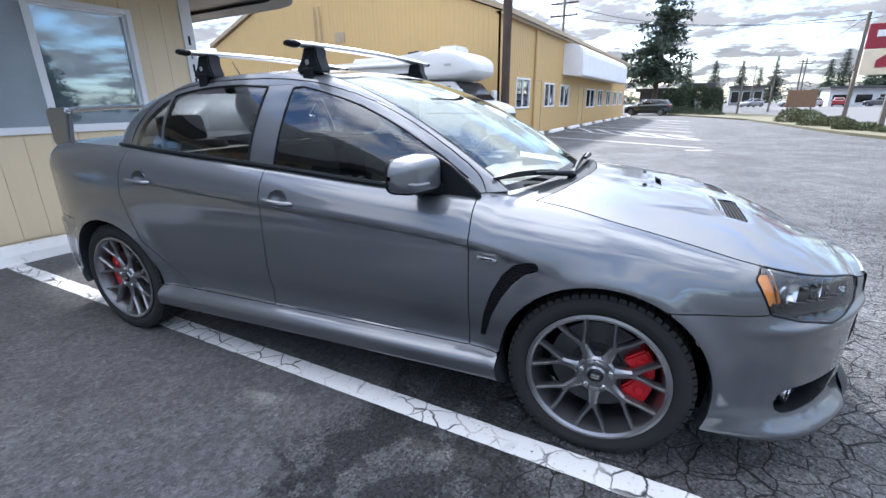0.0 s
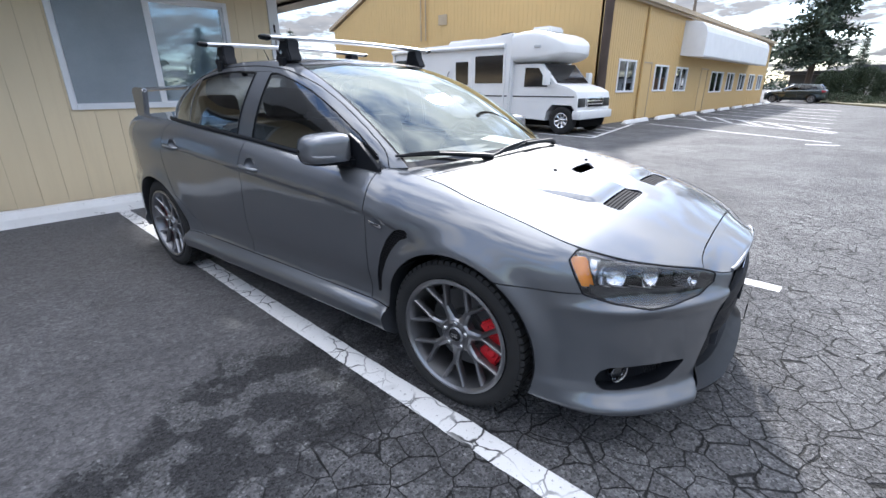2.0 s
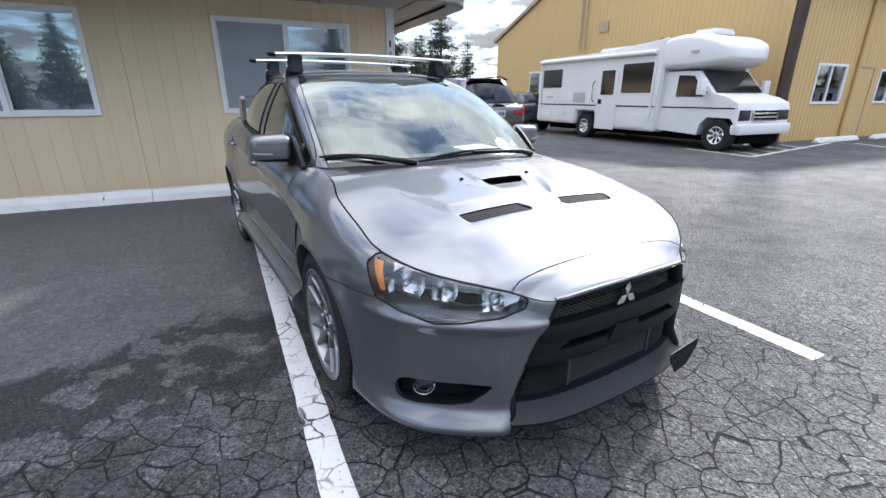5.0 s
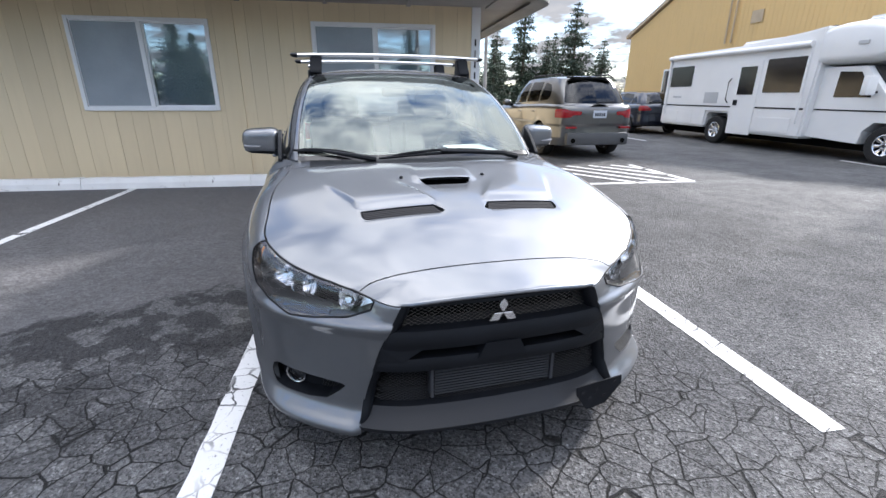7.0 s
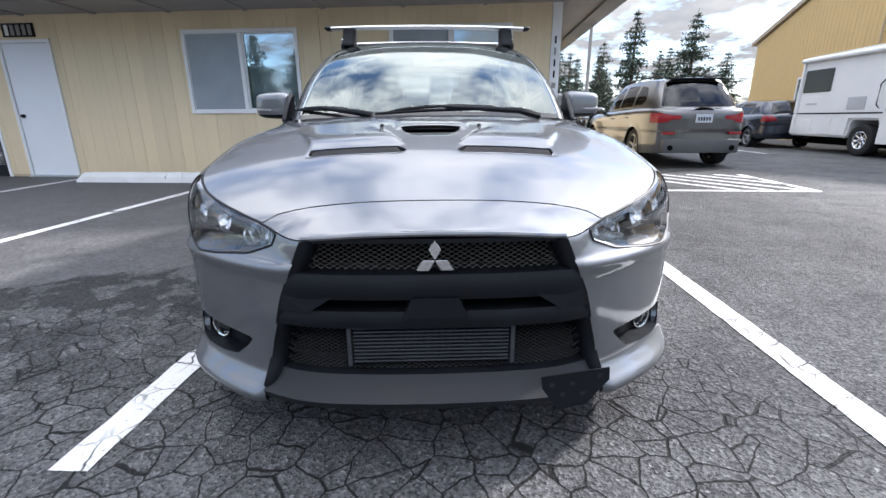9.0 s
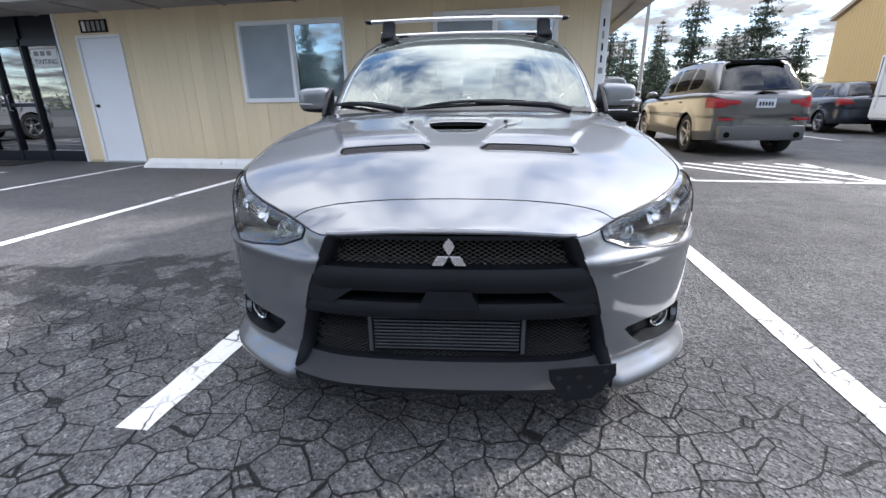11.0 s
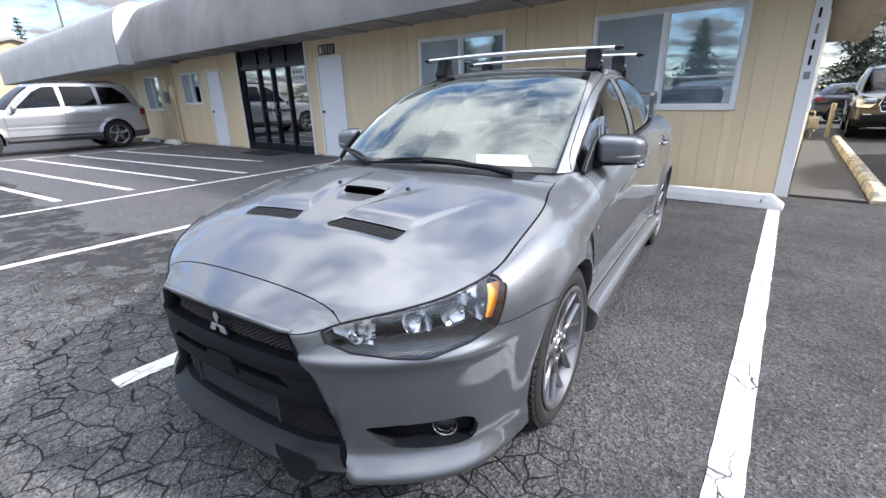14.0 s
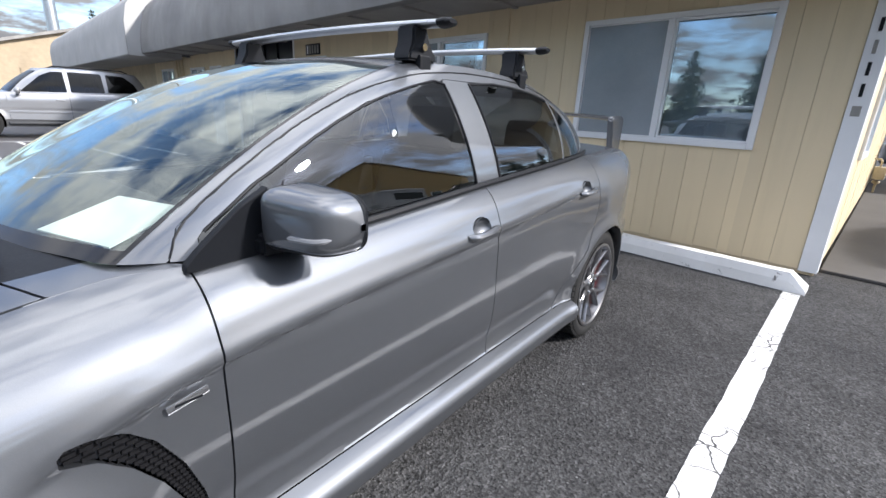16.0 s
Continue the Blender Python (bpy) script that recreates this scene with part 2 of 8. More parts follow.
def worn_paint(name, c, wear=0.60):
    """Road paint with fine cracks and bare patches that show the asphalt."""
    k = Mat(name, c, 0.65)
    co = k.coord()
    nz = k.node("ShaderNodeTexNoise", Scale=9.0, Detail=5.0)
    k.link(co, nz.inputs["Vector"])
    warp = k.node("ShaderNodeVectorMath")
    warp.operation = "MULTIPLY_ADD"
    k.link(nz.outputs["Color"], warp.inputs[0])
    warp.inputs[1].default_value = (0.09, 0.09, 0.0)
    k.link(co, warp.inputs[2])
    vor = k.node("ShaderNodeTexVoronoi", Scale=9.0)
    vor.feature = "DISTANCE_TO_EDGE"
    k.link(warp.outputs[0], vor.inputs["Vector"])
    crack = k.ramp(vor.outputs["Distance"], [(0.014, 1.0), (0.040, 0.0)])
    crack = k.math("MULTIPLY", crack, k.ramp(k.noise(2.3, 3), [(0.42, 0.0), (0.55, 1.0)]))
    chips = k.ramp(k.noise(55, 6, 0.7), [(wear, 0.0), (wear + 0.08, 1.0)])
    bare = k.math("MAXIMUM", crack, chips)
    tone = k.mix(k.noise(4, 6), tuple(v * 0.8 for v in c), c)
    k.color(k.mix(bare, tone, (0.035, 0.035, 0.036)))
    k.bump(k.math("SUBTRACT", k.math("MULTIPLY", k.noise(120, 3), 0.3), bare), 0.5, 0.004)
    return k.m


def siding_material(name, c, dirt):
    """Painted wood siding, each board a little different, with rain streaks."""
    k = Mat(name, c, 0.6)
    oi = k.node("ShaderNodeObjectInfo")
    base = k.mix(oi.outputs["Random"], tuple(v * 0.93 for v in c), tuple(v * 1.04 for v in c))
    streak = k.noise(1.0, 6, 0.65, k.coord((9, 9, 0.7)))
    base = k.mix(k.ramp(streak, [(0.5, 0.0), (0.8, 0.45)]), base, dirt)
    grain = k.noise(1.0, 5, 0.6, k.coord((90, 90, 2.5)))
    k.color(k.mix(k.math("MULTIPLY", k.noise(2.2, 4), 0.25), base, dirt))
    k.bump(grain, 0.22, 0.003)
    return k.m


def paint_material():
    """Grey metallic car paint under clear coat."""
    k = Mat("grey_metallic_paint", (0.12, 0.125, 0.135), 0.4, 0.88)
    fl = k.node("ShaderNodeTexVoronoi", Scale=1400.0)
    k.link(k.coord(), fl.inputs["Vector"])
    c = k.mix(k.ramp(fl.outputs["Color"], [(0.0, 0.0), (1.0, 1.0)]), (0.116, 0.124, 0.138), (0.134, 0.143, 0.158))
    dust = k.noise(2.2, 6, 0.65)
    k.color(k.mix(k.ramp(dust, [(0.5, 0.0), (0.85, 0.12)]), c, (0.28, 0.275, 0.26)))
    k.rough(k.ramp(dust, [(0.3, 0.49), (0.8, 0.56)]))
    k.b.inputs["Coat IOR"].default_value = 1.85
    k.b.inputs["Coat Weight"].default_value = 1.0
    k.b.inputs["Coat Roughness"].default_value = 0.075
    return k.m


ASPHALT = asphalt_material()
LINE = worn_paint("road_paint", (0.69, 0.69, 0.685))
SIDING = siding_material("tan_siding", (0.73, 0.605, 0.40), (0.60, 0.49, 0.315))
GROOVE = mottled("siding_groove", (0.50, 0.41, 0.27), 0.8)
YELLOW = siding_material("yellow_metal_siding", (0.62, 0.425, 0.18), (0.47, 0.32, 0.14))
WHITE = mottled("white_paint", (0.76, 0.77, 0.78), 0.45, 0.06, 2, 30, 0.1)
DOOR_WHITE = mottled("white_door_paint", (0.74, 0.76, 0.8), 0.4, 0.04, 1.5, 30, 0.06)
FASCIA = mottled("grey_stucco", (0.145, 0.143, 0.142), 0.85, 0.22, 1.3, 14, 0.3)
FASCIA_LIGHT = mottled("pale_stucco", (0.42, 0.42, 0.415), 0.85, 0.12, 1.3, 14, 0.3)
SOFFIT = mottled("soffit_paint", (0.30, 0.29, 0.28), 0.8, 0.15, 2, 20, 0.15)
BLACK = mottled("black_plastic", (0.0057, 0.0068, 0.0092), 0.50, 0.2, 6, 200, 0.12, Specular_IOR_Level=0.2)
GLOSS_BLACK = mottled("gloss_black", (0.01, 0.01, 0.011), 0.12, 0.1, 6, 200, 0.0)
RUBBER = mottled("tyre_rubber", (0.017, 0.017, 0.017), 0.8, 0.25, 9, 120, 0.2, Specular_IOR_Level=0.3)
# near-black with little gloss: the shade inside hollows is put into this colour
DARK = mottled("cavity_shade_black", (0.004, 0.004, 0.004), 0.9, Specular_IOR_Level=0.05)
CHROME = mottled("chrome", (0.75, 0.76, 0.78), 0.1, 0.04, 5, 90, 0.0, 1.0)
ALU = mottled("brushed_aluminium", (0.62, 0.63, 0.64), 0.32, 0.08, 8, 150, 0.05, 1.0)
RIM = mottled("hyper_silver_rim", (0.28, 0.28, 0.29), 0.33, 0.12, 8, 150, 0.0, 0.95)
CONCRETE = mottled("concrete", (0.28, 0.27, 0.255), 0.9, 0.2, 1.5, 60, 0.4)
ROOM = mottled("room_paint", (0.30, 0.30, 0.305), 0.9)
BLIND = mottled("blind_slat", (0.50, 0.56, 0.62), 0.6)
PAINT = paint_material()
PANE = pane_material("window_glass", (0.86, 0.9, 0.92), 1.3, 0.17, shine=(0.82, 0.93, 1.0))
CARGLASS = pane_material("car_glass", (0.45, 0.48, 0.47), 2.0, 0.03)
LENS = pane_material("lamp_lens", (0.93, 0.94, 0.95), 1.0, 0.05)
WOOD_POLE = mottled("creosoted_pole", (0.07, 0.05, 0.04), 0.9, 0.3, 2, 30, 0.5)


# ---------------------------------------------------------------- mesh tools
def part(name, bm, material, parent=None, label="", smooth=False, matrix=None):
    """Link a bmesh as one mesh object, under a thing or a part."""
    me = bpy.data.meshes.new(name)
    bm.to_mesh(me)
    bm.free()
    for mat in material if isinstance(material, (list, tuple)) else (material,):
        me.materials.append(mat)
    if smooth:
        me.polygons.foreach_set("use_smooth", [True] * len(me.polygons))
        me.set_sharp_from_angle(angle=radians(35))
    ob = new(name, me)
    if parent is not None:
        ob.parent = parent
    if matrix is not None:
        ob.matrix_basis = matrix
    if label:
        ob["label"] = label
    return ob


def thing(name, label, category, group="", kind="", at=None):
    e = new(name)
    e.empty_display_size = 0.2
    if at is not None:
        e.matrix_basis = at
    return tagged(e, label, category, group, kind)


def box(bm, x0, x1, y0, y1, z0, z1, bevel=0.0, mat=0):
    g = bmesh.ops.create_cube(bm, size=1.0, matrix=Matrix.Translation(((x0 + x1) / 2, (y0 + y1) / 2, (z0 + z1) / 2)) @ Matrix.Diagonal((abs(x1 - x0), abs(y1 - y0), abs(z1 - z0), 1)))
    if bevel:
        es = list({e for v in g["verts"] for e in v.link_edges})
        r = bmesh.ops.bevel(bm, geom=es, offset=bevel, segments=2, affect="EDGES", profile=0.6)
        for f in r["faces"]:
            f.material_index = mat
    for v in g["verts"]:
        if v.is_valid:
            for f in v.link_faces:
                f.material_index = mat
    return bm


def boxes(*specs, bevel=0.0):
    bm = bmesh.new()
    for sp_ in specs:
        box(bm, *sp_, bevel=bevel)
    return bm


def rod(bm, a, b, r, r2=None, seg=12, caps=True):
    a, b = Vector(a), Vector(b)
    d = b - a
    m = Matrix.Translation((a + b) / 2) @ d.to_track_quat("Z", "Y").to_matrix().to_4x4()
    bmesh.ops.create_cone(bm, cap_ends=caps, segments=seg, radius1=r, radius2=r if r2 is None else r2, depth=d.length, matrix=m)
    return bm


def tube(bm, pts, r, seg=8):
    """A round tube along points."""
    pts = [Vector(p) for p in pts]
    rings = []
    for i, p in enumerate(pts):
        d = (pts[min(i + 1, len(pts) - 1)] - pts[max(i - 1, 0)]).normalized()
        m = d.to_track_quat("Z", "Y").to_matrix()
        rr = r[i] if isinstance(r, (list, tuple)) else r
        rings.append([bm.verts.new(p + m @ Vector((rr * math.cos(2 * math.pi * k / seg), rr * math.sin(2 * math.pi * k / seg), 0))) for k in range(seg)])
    for a, b in zip(rings, rings[1:]):
        for k in range(seg):
            bm.faces.new((a[k], a[(k + 1) % seg], b[(k + 1) % seg], b[k]))
    bm.faces.new(rings[0][::-1])
    bm.faces.new(rings[-1])
    return bm


def lathe(bm, prof, seg=48, axis="Y", closed=False):
    """Turn (radius, along) points round an axis."""
    rings = []
    for r, h in prof:
        ring = []
        for k in range(seg):
            a = 2 * math.pi * k / seg
            c, s_ = r * math.cos(a), r * math.sin(a)
            ring.append(bm.verts.new({"Y": (c, h, s_), "Z": (c, s_, h), "X": (h, c, s_)}[axis]))
        rings.append(ring)
    pairs = list(zip(rings, rings[1:])) + ([(rings[-1], rings[0])] if closed else [])
    for a, b in pairs:
        for k in range(seg):
            bm.faces.new((a[k], a[(k + 1) % seg], b[(k + 1) % seg], b[k]))
    bmesh.ops.recalc_face_normals(bm, faces=bm.faces)
    return bm


def prism(bm, outline, z0, z1, axis="Z"):
    """Extrude a flat outline along an axis. For X the outline is (y, z), for Y (x, z)."""
    def at(p, h):
        return {"Z": (p[0], p[1], h), "X": (h, p[0], p[1]), "Y": (p[0], h, p[1])}[axis]
    lo = [bm.verts.new(at(p, z0)) for p in outline]
    hi = [bm.verts.new(at(p, z1)) for p in outline]
    n = len(outline)
    fs = [bm.faces.new(lo[::-1]), bm.faces.new(hi)]
    for i in range(n):
        fs.append(bm.faces.new((lo[i], lo[(i + 1) % n], hi[(i + 1) % n], hi[i])))
    bmesh.ops.recalc_face_normals(bm, faces=fs)
    return bm


def cut_rects(y0, y1, z0, z1, holes):
    """The rectangle less its holes, as a list of rectangles."""
    ys = sorted({y0, y1, *[min(max(v, y0), y1) for h in holes for v in h[:2]]})
    zs = sorted({z0, z1, *[min(max(v, z0), z1) for h in holes for v in h[2:]]})
    out = []
    for a, b in zip(ys, ys[1:]):
        run = None
        for c, d in zip(zs, zs[1:]):
            my, mz = (a + b) / 2, (c + d) / 2
            if any(h[0] < my < h[1] and h[2] < mz < h[3] for h in holes):
                if run:
                    out.append((a, b, *run))
                run = None
            else:
                run = (run[0], d) if run else (c, d)
        if run:
            out.append((a, b, *run))
    return out


# ---------------------------------------------------------------- ground
bm = bmesh.new()
bmesh.ops.create_grid(bm, x_segments=60, y_segments=60, size=700)
tagged(part("ground", bm, ASPHALT), "dark cracked asphalt of a car park", "ground", kind="structure")


def ground_line(x0, y0, x1, y1, w, z=0.004, name="parking_line"):
    a, b = Vector((x0, y0, 0)), Vector((x1, y1, 0))
    d = (b - a).normalized()
    n = Vector((-d.y, d.x, 0)) * w / 2
    bm = bmesh.new()
    steps = max(1, int((b - a).length / 0.05))
    rows = []
    for i in range(steps + 1):
        p = a + (b - a) * i / steps
        j1, j2 = (noise.noise((p + n) * 9) * 0.006, noise.noise((p - n) * 9 + Vector((0, 0, 5))) * 0.006)
        rows.append((bm.verts.new(p + n * (1 + j1 / (w / 2)) + Vector((0, 0, z))), bm.verts.new(p - n * (1 + j2 / (w / 2)) + Vector((0, 0, z)))))
    for (p, q), (r, s_) in zip(rows, rows[1:]):
        bm.faces.new((p, q, s_, r))
    return tagged(part(name, bm, LINE), "worn white painted parking line on asphalt", "parking line", "parking lines", "structure")


LINES = [(-3.62, 0.10, 2.16, 0.20, 0.115), (-3.5, 2.48, 2.1, 2.64, 0.115), (-3.6, -2.56, 2.22, -2.52, 0.105), (-3.95, -5.28, 3.0, -5.0, 0.10)]
# hatched bay by the far door
LINES += [(x, -5.6 if x > -2.5 else -6.9, x + 0.98, -13.2, 0.10) for x in (1.15, 0.22, -0.75, -1.68, -2.78)]
LINES += [(-4.0, -13.3, 2.4, -13.25, 0.10)]
# hatched corner by the kerb
LINES += [(-3.05, 3.6, -3.05, 5.85, 0.10), (-4.9, 3.6, -3.05, 3.6, 0.10), (-4.85, 5.8, -3.05, 5.85, 0.10)]
LINES += [(-4.85, 3.6 + k, -3.05 - max(0.0, (k + 1.3 - 2.2) * 1.38), min(5.85, 3.6 + k + 1.3), 0.09) for k in (0.0, 0.45, 0.9, 1.35, 1.8)]
# bays along the yellow building
LINES += [(-3.8, 16.45, 1.56, 13.4, 0.10), (-4.2, 20.4, 1.39, 16.3, 0.10)]
LINES += [(-4.4, y + 4.6, 1.3 - 0.045 * (y - 16), y, 0.10) for y in (18.25, 20.7, 23.2, 25.6, 28.6, 32.3)]
LINES += [(-4.2 + 1.12 * k, 23.2 - 1.12 * k, -2.75 + 1.05 * k, 19.6 - 0.75 * k, 0.11) for k in range(5)]
LINES += [(-4.3, 40.0, -2.7, 36.5, 0.11), (-2.27, 36.6, -0.6, 32.6, 0.11), (-0.5, 34.0, 0.6, 32.0, 0.12)]
# bay under the motor home
LINES += [(-4.9, 10.7, -3.15, 10.6, 0.10), (-3.15, 10.6, -4.2, 16.0, 0.10)] + [(-4.8 + 0.1 * k, 11.5 + 0.85 * k, -3.3 - 0.12 * k, 11.1 + 0.85 * k, 0.09) for k in range(4)]
LINES += [(-12.5, 8.9, -9.4, 9.0, 0.10)]
for spec in LINES:
    ground_line(*spec)
ground_line(1.15, 12.6, 1.75, 12.9, 0.12)


def wheel_stop(x, y0, y1, rot=0.0, h=0.13, w=0.19, ends=(1, 1)):
    """A long concrete stop with bevelled back and sloping ends."""
    L = y1 - y0
    bm = bmesh.new()
    rows = []
    n = max(6, int(L / 0.12))
    for i in range(n + 1):
        t = i / n
        y = -L / 2 + L * t
        e = min(1.0, 0.35 + min(t if ends[0] else 1.0, 1 - t if ends[1] else 1.0) * L / 0.16)
        j = noise.noise(Vector((x, y * 4, 1.0))) * 0.006
        rows.append([bm.verts.new((a, y, b * e)) for a, b in ((-w / 2, 0.0), (-w / 2 + 0.012, h * 0.55), (-w / 2 + 0.04, h + j), (w / 2 - 0.04, h + j), (w / 2 - 0.012, h * 0.55), (w / 2, 0.0))])
    for u, v in zip(rows, rows[1:]):
        for k in range(5):
            bm.faces.new((u[k], u[k + 1], v[k + 1], v[k]))
    bm.faces.new(rows[0])
    bm.faces.new(rows[-1][::-1])
    bmesh.ops.recalc_face_normals(bm, faces=bm.faces)
    ob = part("wheel_stop", bm, STOP_CHIPPED, matrix=pose(x, (y0 + y1) / 2, 0, 0, 0, rot))
    return tagged(ob, "chipped white painted concrete wheel stop", "wheel stop", "wheel stops")


def chipped():
    k = Mat("chipped_white_concrete", (0.72, 0.72, 0.71), 0.75)
    chip = k.ramp(k.noise(14, 7, 0.7), [(0.62, 0.0), (0.67, 1.0)])
    dirt = k.ramp(k.noise(3, 5, 0.6), [(0.4, 0.0), (0.8, 0.35)])
    k.color(k.mix(chip, k.mix(dirt, (0.74, 0.74, 0.73), (0.45, 0.43, 0.4)), (0.2, 0.19, 0.18)))
    k.bump(k.math("SUBTRACT", k.math("MULTIPLY", k.noise(90, 3), 0.3), chip), 0.5, 0.005)
    return k.m


STOP_CHIPPED = chipped()
for (y0, y1), ends in ((-5.01, -3.25), (1, 0)), ((-3.242, -0.99), (0, 0)), ((-0.983, 0.90), (0, 0)), ((0.906, 2.56), (0, 1)):
    wheel_stop(-3.62, y0, y1, h=0.15, ends=ends)
for y0, y1 in ((-14.7, -13.6), (-16.6, -15.4), (-12.2, -11.99)):
    if y1 - y0 > 0.5:
        wheel_stop(-3.75, y0, y1)
for k in range(9):
    wheel_stop(-4.45, 15.6 + 3.2 * k, 18.0 + 3.2 * k, rot=2)
wheel_stop(-4.9, 12.9, 14.0)


# ---------------------------------------------------------------- tan building
XW, YC = -4.2, 2.55
OPEN = [(0.0, 1.84, 1.065, 2.29), (-3.30, -1.455, 1.055, 2.285), (-6.44, -5.53, 0.06, 2.2), (-9.97, -6.86, 0.0, 2.68), (-11.88, -11.03, 0.06, 2.2), (-13.6, -12.36, 1.25, 2.19), (-16.75, -15.4, 1.07, 2.22)]
wall_front = part("wall_front", boxes(*[(XW - 0.2, XW - 0.008, a, b, c, d) for a, b, c, d in cut_rects(-30, YC - 0.02, 0, 2.75, OPEN)]), GROOVE)
tagged(wall_front, "tan painted board siding wall of a low building", "wall", kind="structure")
PLW = 0.223
y = YC - 0.13
rng = random.Random(4)
while y > -17.5:
    y0 = y - PLW
    lo = 0.05 + rng.uniform(-0.012, 0.012)
    rects = cut_rects(y0 + 0.002, y - 0.002, lo, 2.6, [(a - 0.004, b + 0.004, c - 0.004, d + 0.004) for a, b, c, d in OPEN])
    for a, b, c, d in rects:
        if b - a > 0.01 and d - c > 0.02:
            bm = bmesh.new()
            box(bm, XW - 0.008, XW + rng.uniform(-0.002, 0.002), a, b, c, d)
            part("plank", bm, SIDING, wall_front)
    y = y0
SX0 = -16.0
SIDE_OPEN = [(-6.75, -5.35, 1.0, 2.2)]
wall_side = part("wall_side", boxes(*[(a, b, YC - 0.2, YC - 0.008, c, d) for a, b, c, d in cut_rects(SX0, XW - 0.02, 0, 2.75, SIDE_OPEN)]), GROOVE)
tagged(wall_side, "tan painted board siding side wall", "wall", kind="structure")
x = XW - 0.13
while x > SX0 + 0.2:
    for a, b, c, d in cut_rects(x - PLW + 0.002, x - 0.002, 0.05, 2.6, [(p - 0.004, q + 0.004, r, s_) for p, q, r, s_ in SIDE_OPEN]):
        if b - a > 0.01:
            bm = bmesh.new()
            box(bm, a, b, YC - 0.008, YC + rng.uniform(-0.002, 0.002), c, d)
            part("plank", bm, SIDING, wall_side)
    x -= PLW
bm = boxes((XW - 0.14, XW + 0.014, YC - 0.125, YC + 0.014, 0.03, 2.62), bevel=0.004)
corner = tagged(part("corner_trim", bm, WHITE), "white painted corner board with dark number plates", "trim", kind="structure")
for i, z in enumerate((2.06, 1.90, 1.74, 1.58)):
    part("number_bar", boxes((XW + 0.0145, XW + 0.019, YC - 0.075, YC - 0.05, z - 0.05, z + 0.05)), BLACK if i != 1 else CONCRETE, corner)
part("number_bar", boxes((XW + 0.0145, XW + 0.018, YC - 0.09, YC - 0.03, 1.38, 1.46)), CONCRETE, corner)
tagged(part("joint_trim", boxes((XW - 0.01, XW + 0.022, -1.16, -1.09, 0.05, 2.58), bevel=0.003), SIDING), "tan vertical joint strip on siding", "trim", kind="structure")
tagged(part("roof_slab", boxes((-16, -3.2, -30, 3.2, 2.80, 2.9)), FASCIA), "flat grey roof deck", "roof", kind="structure")
tagged(part("wall_back", boxes((-16.2, -16, -30, YC, 0, 2.8), (-16, -4.4, -30.2, -30, 0, 2.8)), SIDING), "tan back wall", "wall", kind="structure")
# rooms behind the glass
tagged(part("room_shell", boxes((-8.0, -7.9, -30, 2.3, 0, 2.7), (-8, -4.42, -5.0, -4.9, 0, 2.7), (-8, -4.42, -1.2, -1.15, 0, 2.7), (-8, -4.42, -30, 2.3, 0.0, 0.02), (-8, -4.42, -10.2, -10.1, 0, 2.7), (-8, -4.42, -30, 2.3, 2.64, 2.66)), ROOM), "dim office rooms", "room", kind="structure")


SCREEN = mottled("insect_screen_mesh", (0.44, 0.49, 0.53), 0.7, 0.2, 1.2, 40, 0.0, Alpha=0.55)


def window(n, y0, y1, z0, z1, at=None, blind_from=0.0, blind_drop=1.0, gid=""):
    """A white two-light sliding window in a wall that faces +x."""
    w = thing("window_%d" % n, "white vinyl sliding window with half-drawn blind", "window", "windows", "structure")
    if at is not None:
        w.matrix_basis = at
    X = 0.0
    f = 0.042
    bm = boxes((X - 0.09, X + 0.028, y0 - 0.012, y0 + f, z0 - 0.012, z1 + 0.012), (X - 0.09, X + 0.028, y1 - f, y1 + 0.012, z0 - 0.012, z1 + 0.012), (X - 0.09, X + 0.026, y0 + f, y1 - f, z1 - f, z1 + 0.012), (X - 0.09, X + 0.032, y0 + f, y1 - f, z0 - 0.014, z0 + f), bevel=0.005)
    part("window_frame", bm, WHITE, w)
    ym = (y0 + y1) / 2
    part("sash_bar", boxes((X - 0.07, X + 0.012, ym - 0.03, ym + 0.03, z0 + f, z1 - f), bevel=0.004), WHITE, w)
    for a, b, dx in ((y0 + f, ym - 0.03, -0.012), (ym + 0.03, y1 - f, -0.04)):
        part("sash_rail", boxes((X + dx - 0.02, X + dx + 0.012, a, a + 0.02, z0 + f, z1 - f), (X + dx - 0.02, X + dx + 0.012, b - 0.02, b, z0 + f, z1 - f), (X + dx - 0.02, X + dx + 0.012, a + 0.02, b - 0.02, z0 + f, z0 + f + 0.02), (X + dx - 0.02, X + dx + 0.012, a + 0.02, b - 0.02, z1 - f - 0.02, z1 - f)), WHITE, w)
        g = part("pane", boxes((X + dx - 0.008, X + dx - 0.004, a + 0.018, b - 0.018, z0 + f + 0.018, z1 - f - 0.018)), PANE, w)
        g.visible_shadow = False
    part("insect_screen", boxes((X + 0.004, X + 0.006, y0 + f + 0.012, ym - 0.03, z0 + f + 0.012, z1 - f - 0.012)), SCREEN, w, "dark insect screen")
    for a, b in ((y0 + f, ym - 0.03), (ym + 0.03, y1 - f)):
        if blind_from and a < ym:
            continue
        bm = bmesh.new()
        z = z1 - f
        while z > z1 - (z1 - z0) * blind_drop + f:
            box(bm, X - 0.15, X - 0.128, a + 0.01, b - 0.01, z - 0.004, z - 0.002)
            z -= 0.021
        for v in bm.verts:
            v.co.z += (v.co.x - (X - 0.139)) * 0.92
        part("blind", bm, BLIND, w, "grey slatted blind")
    return w


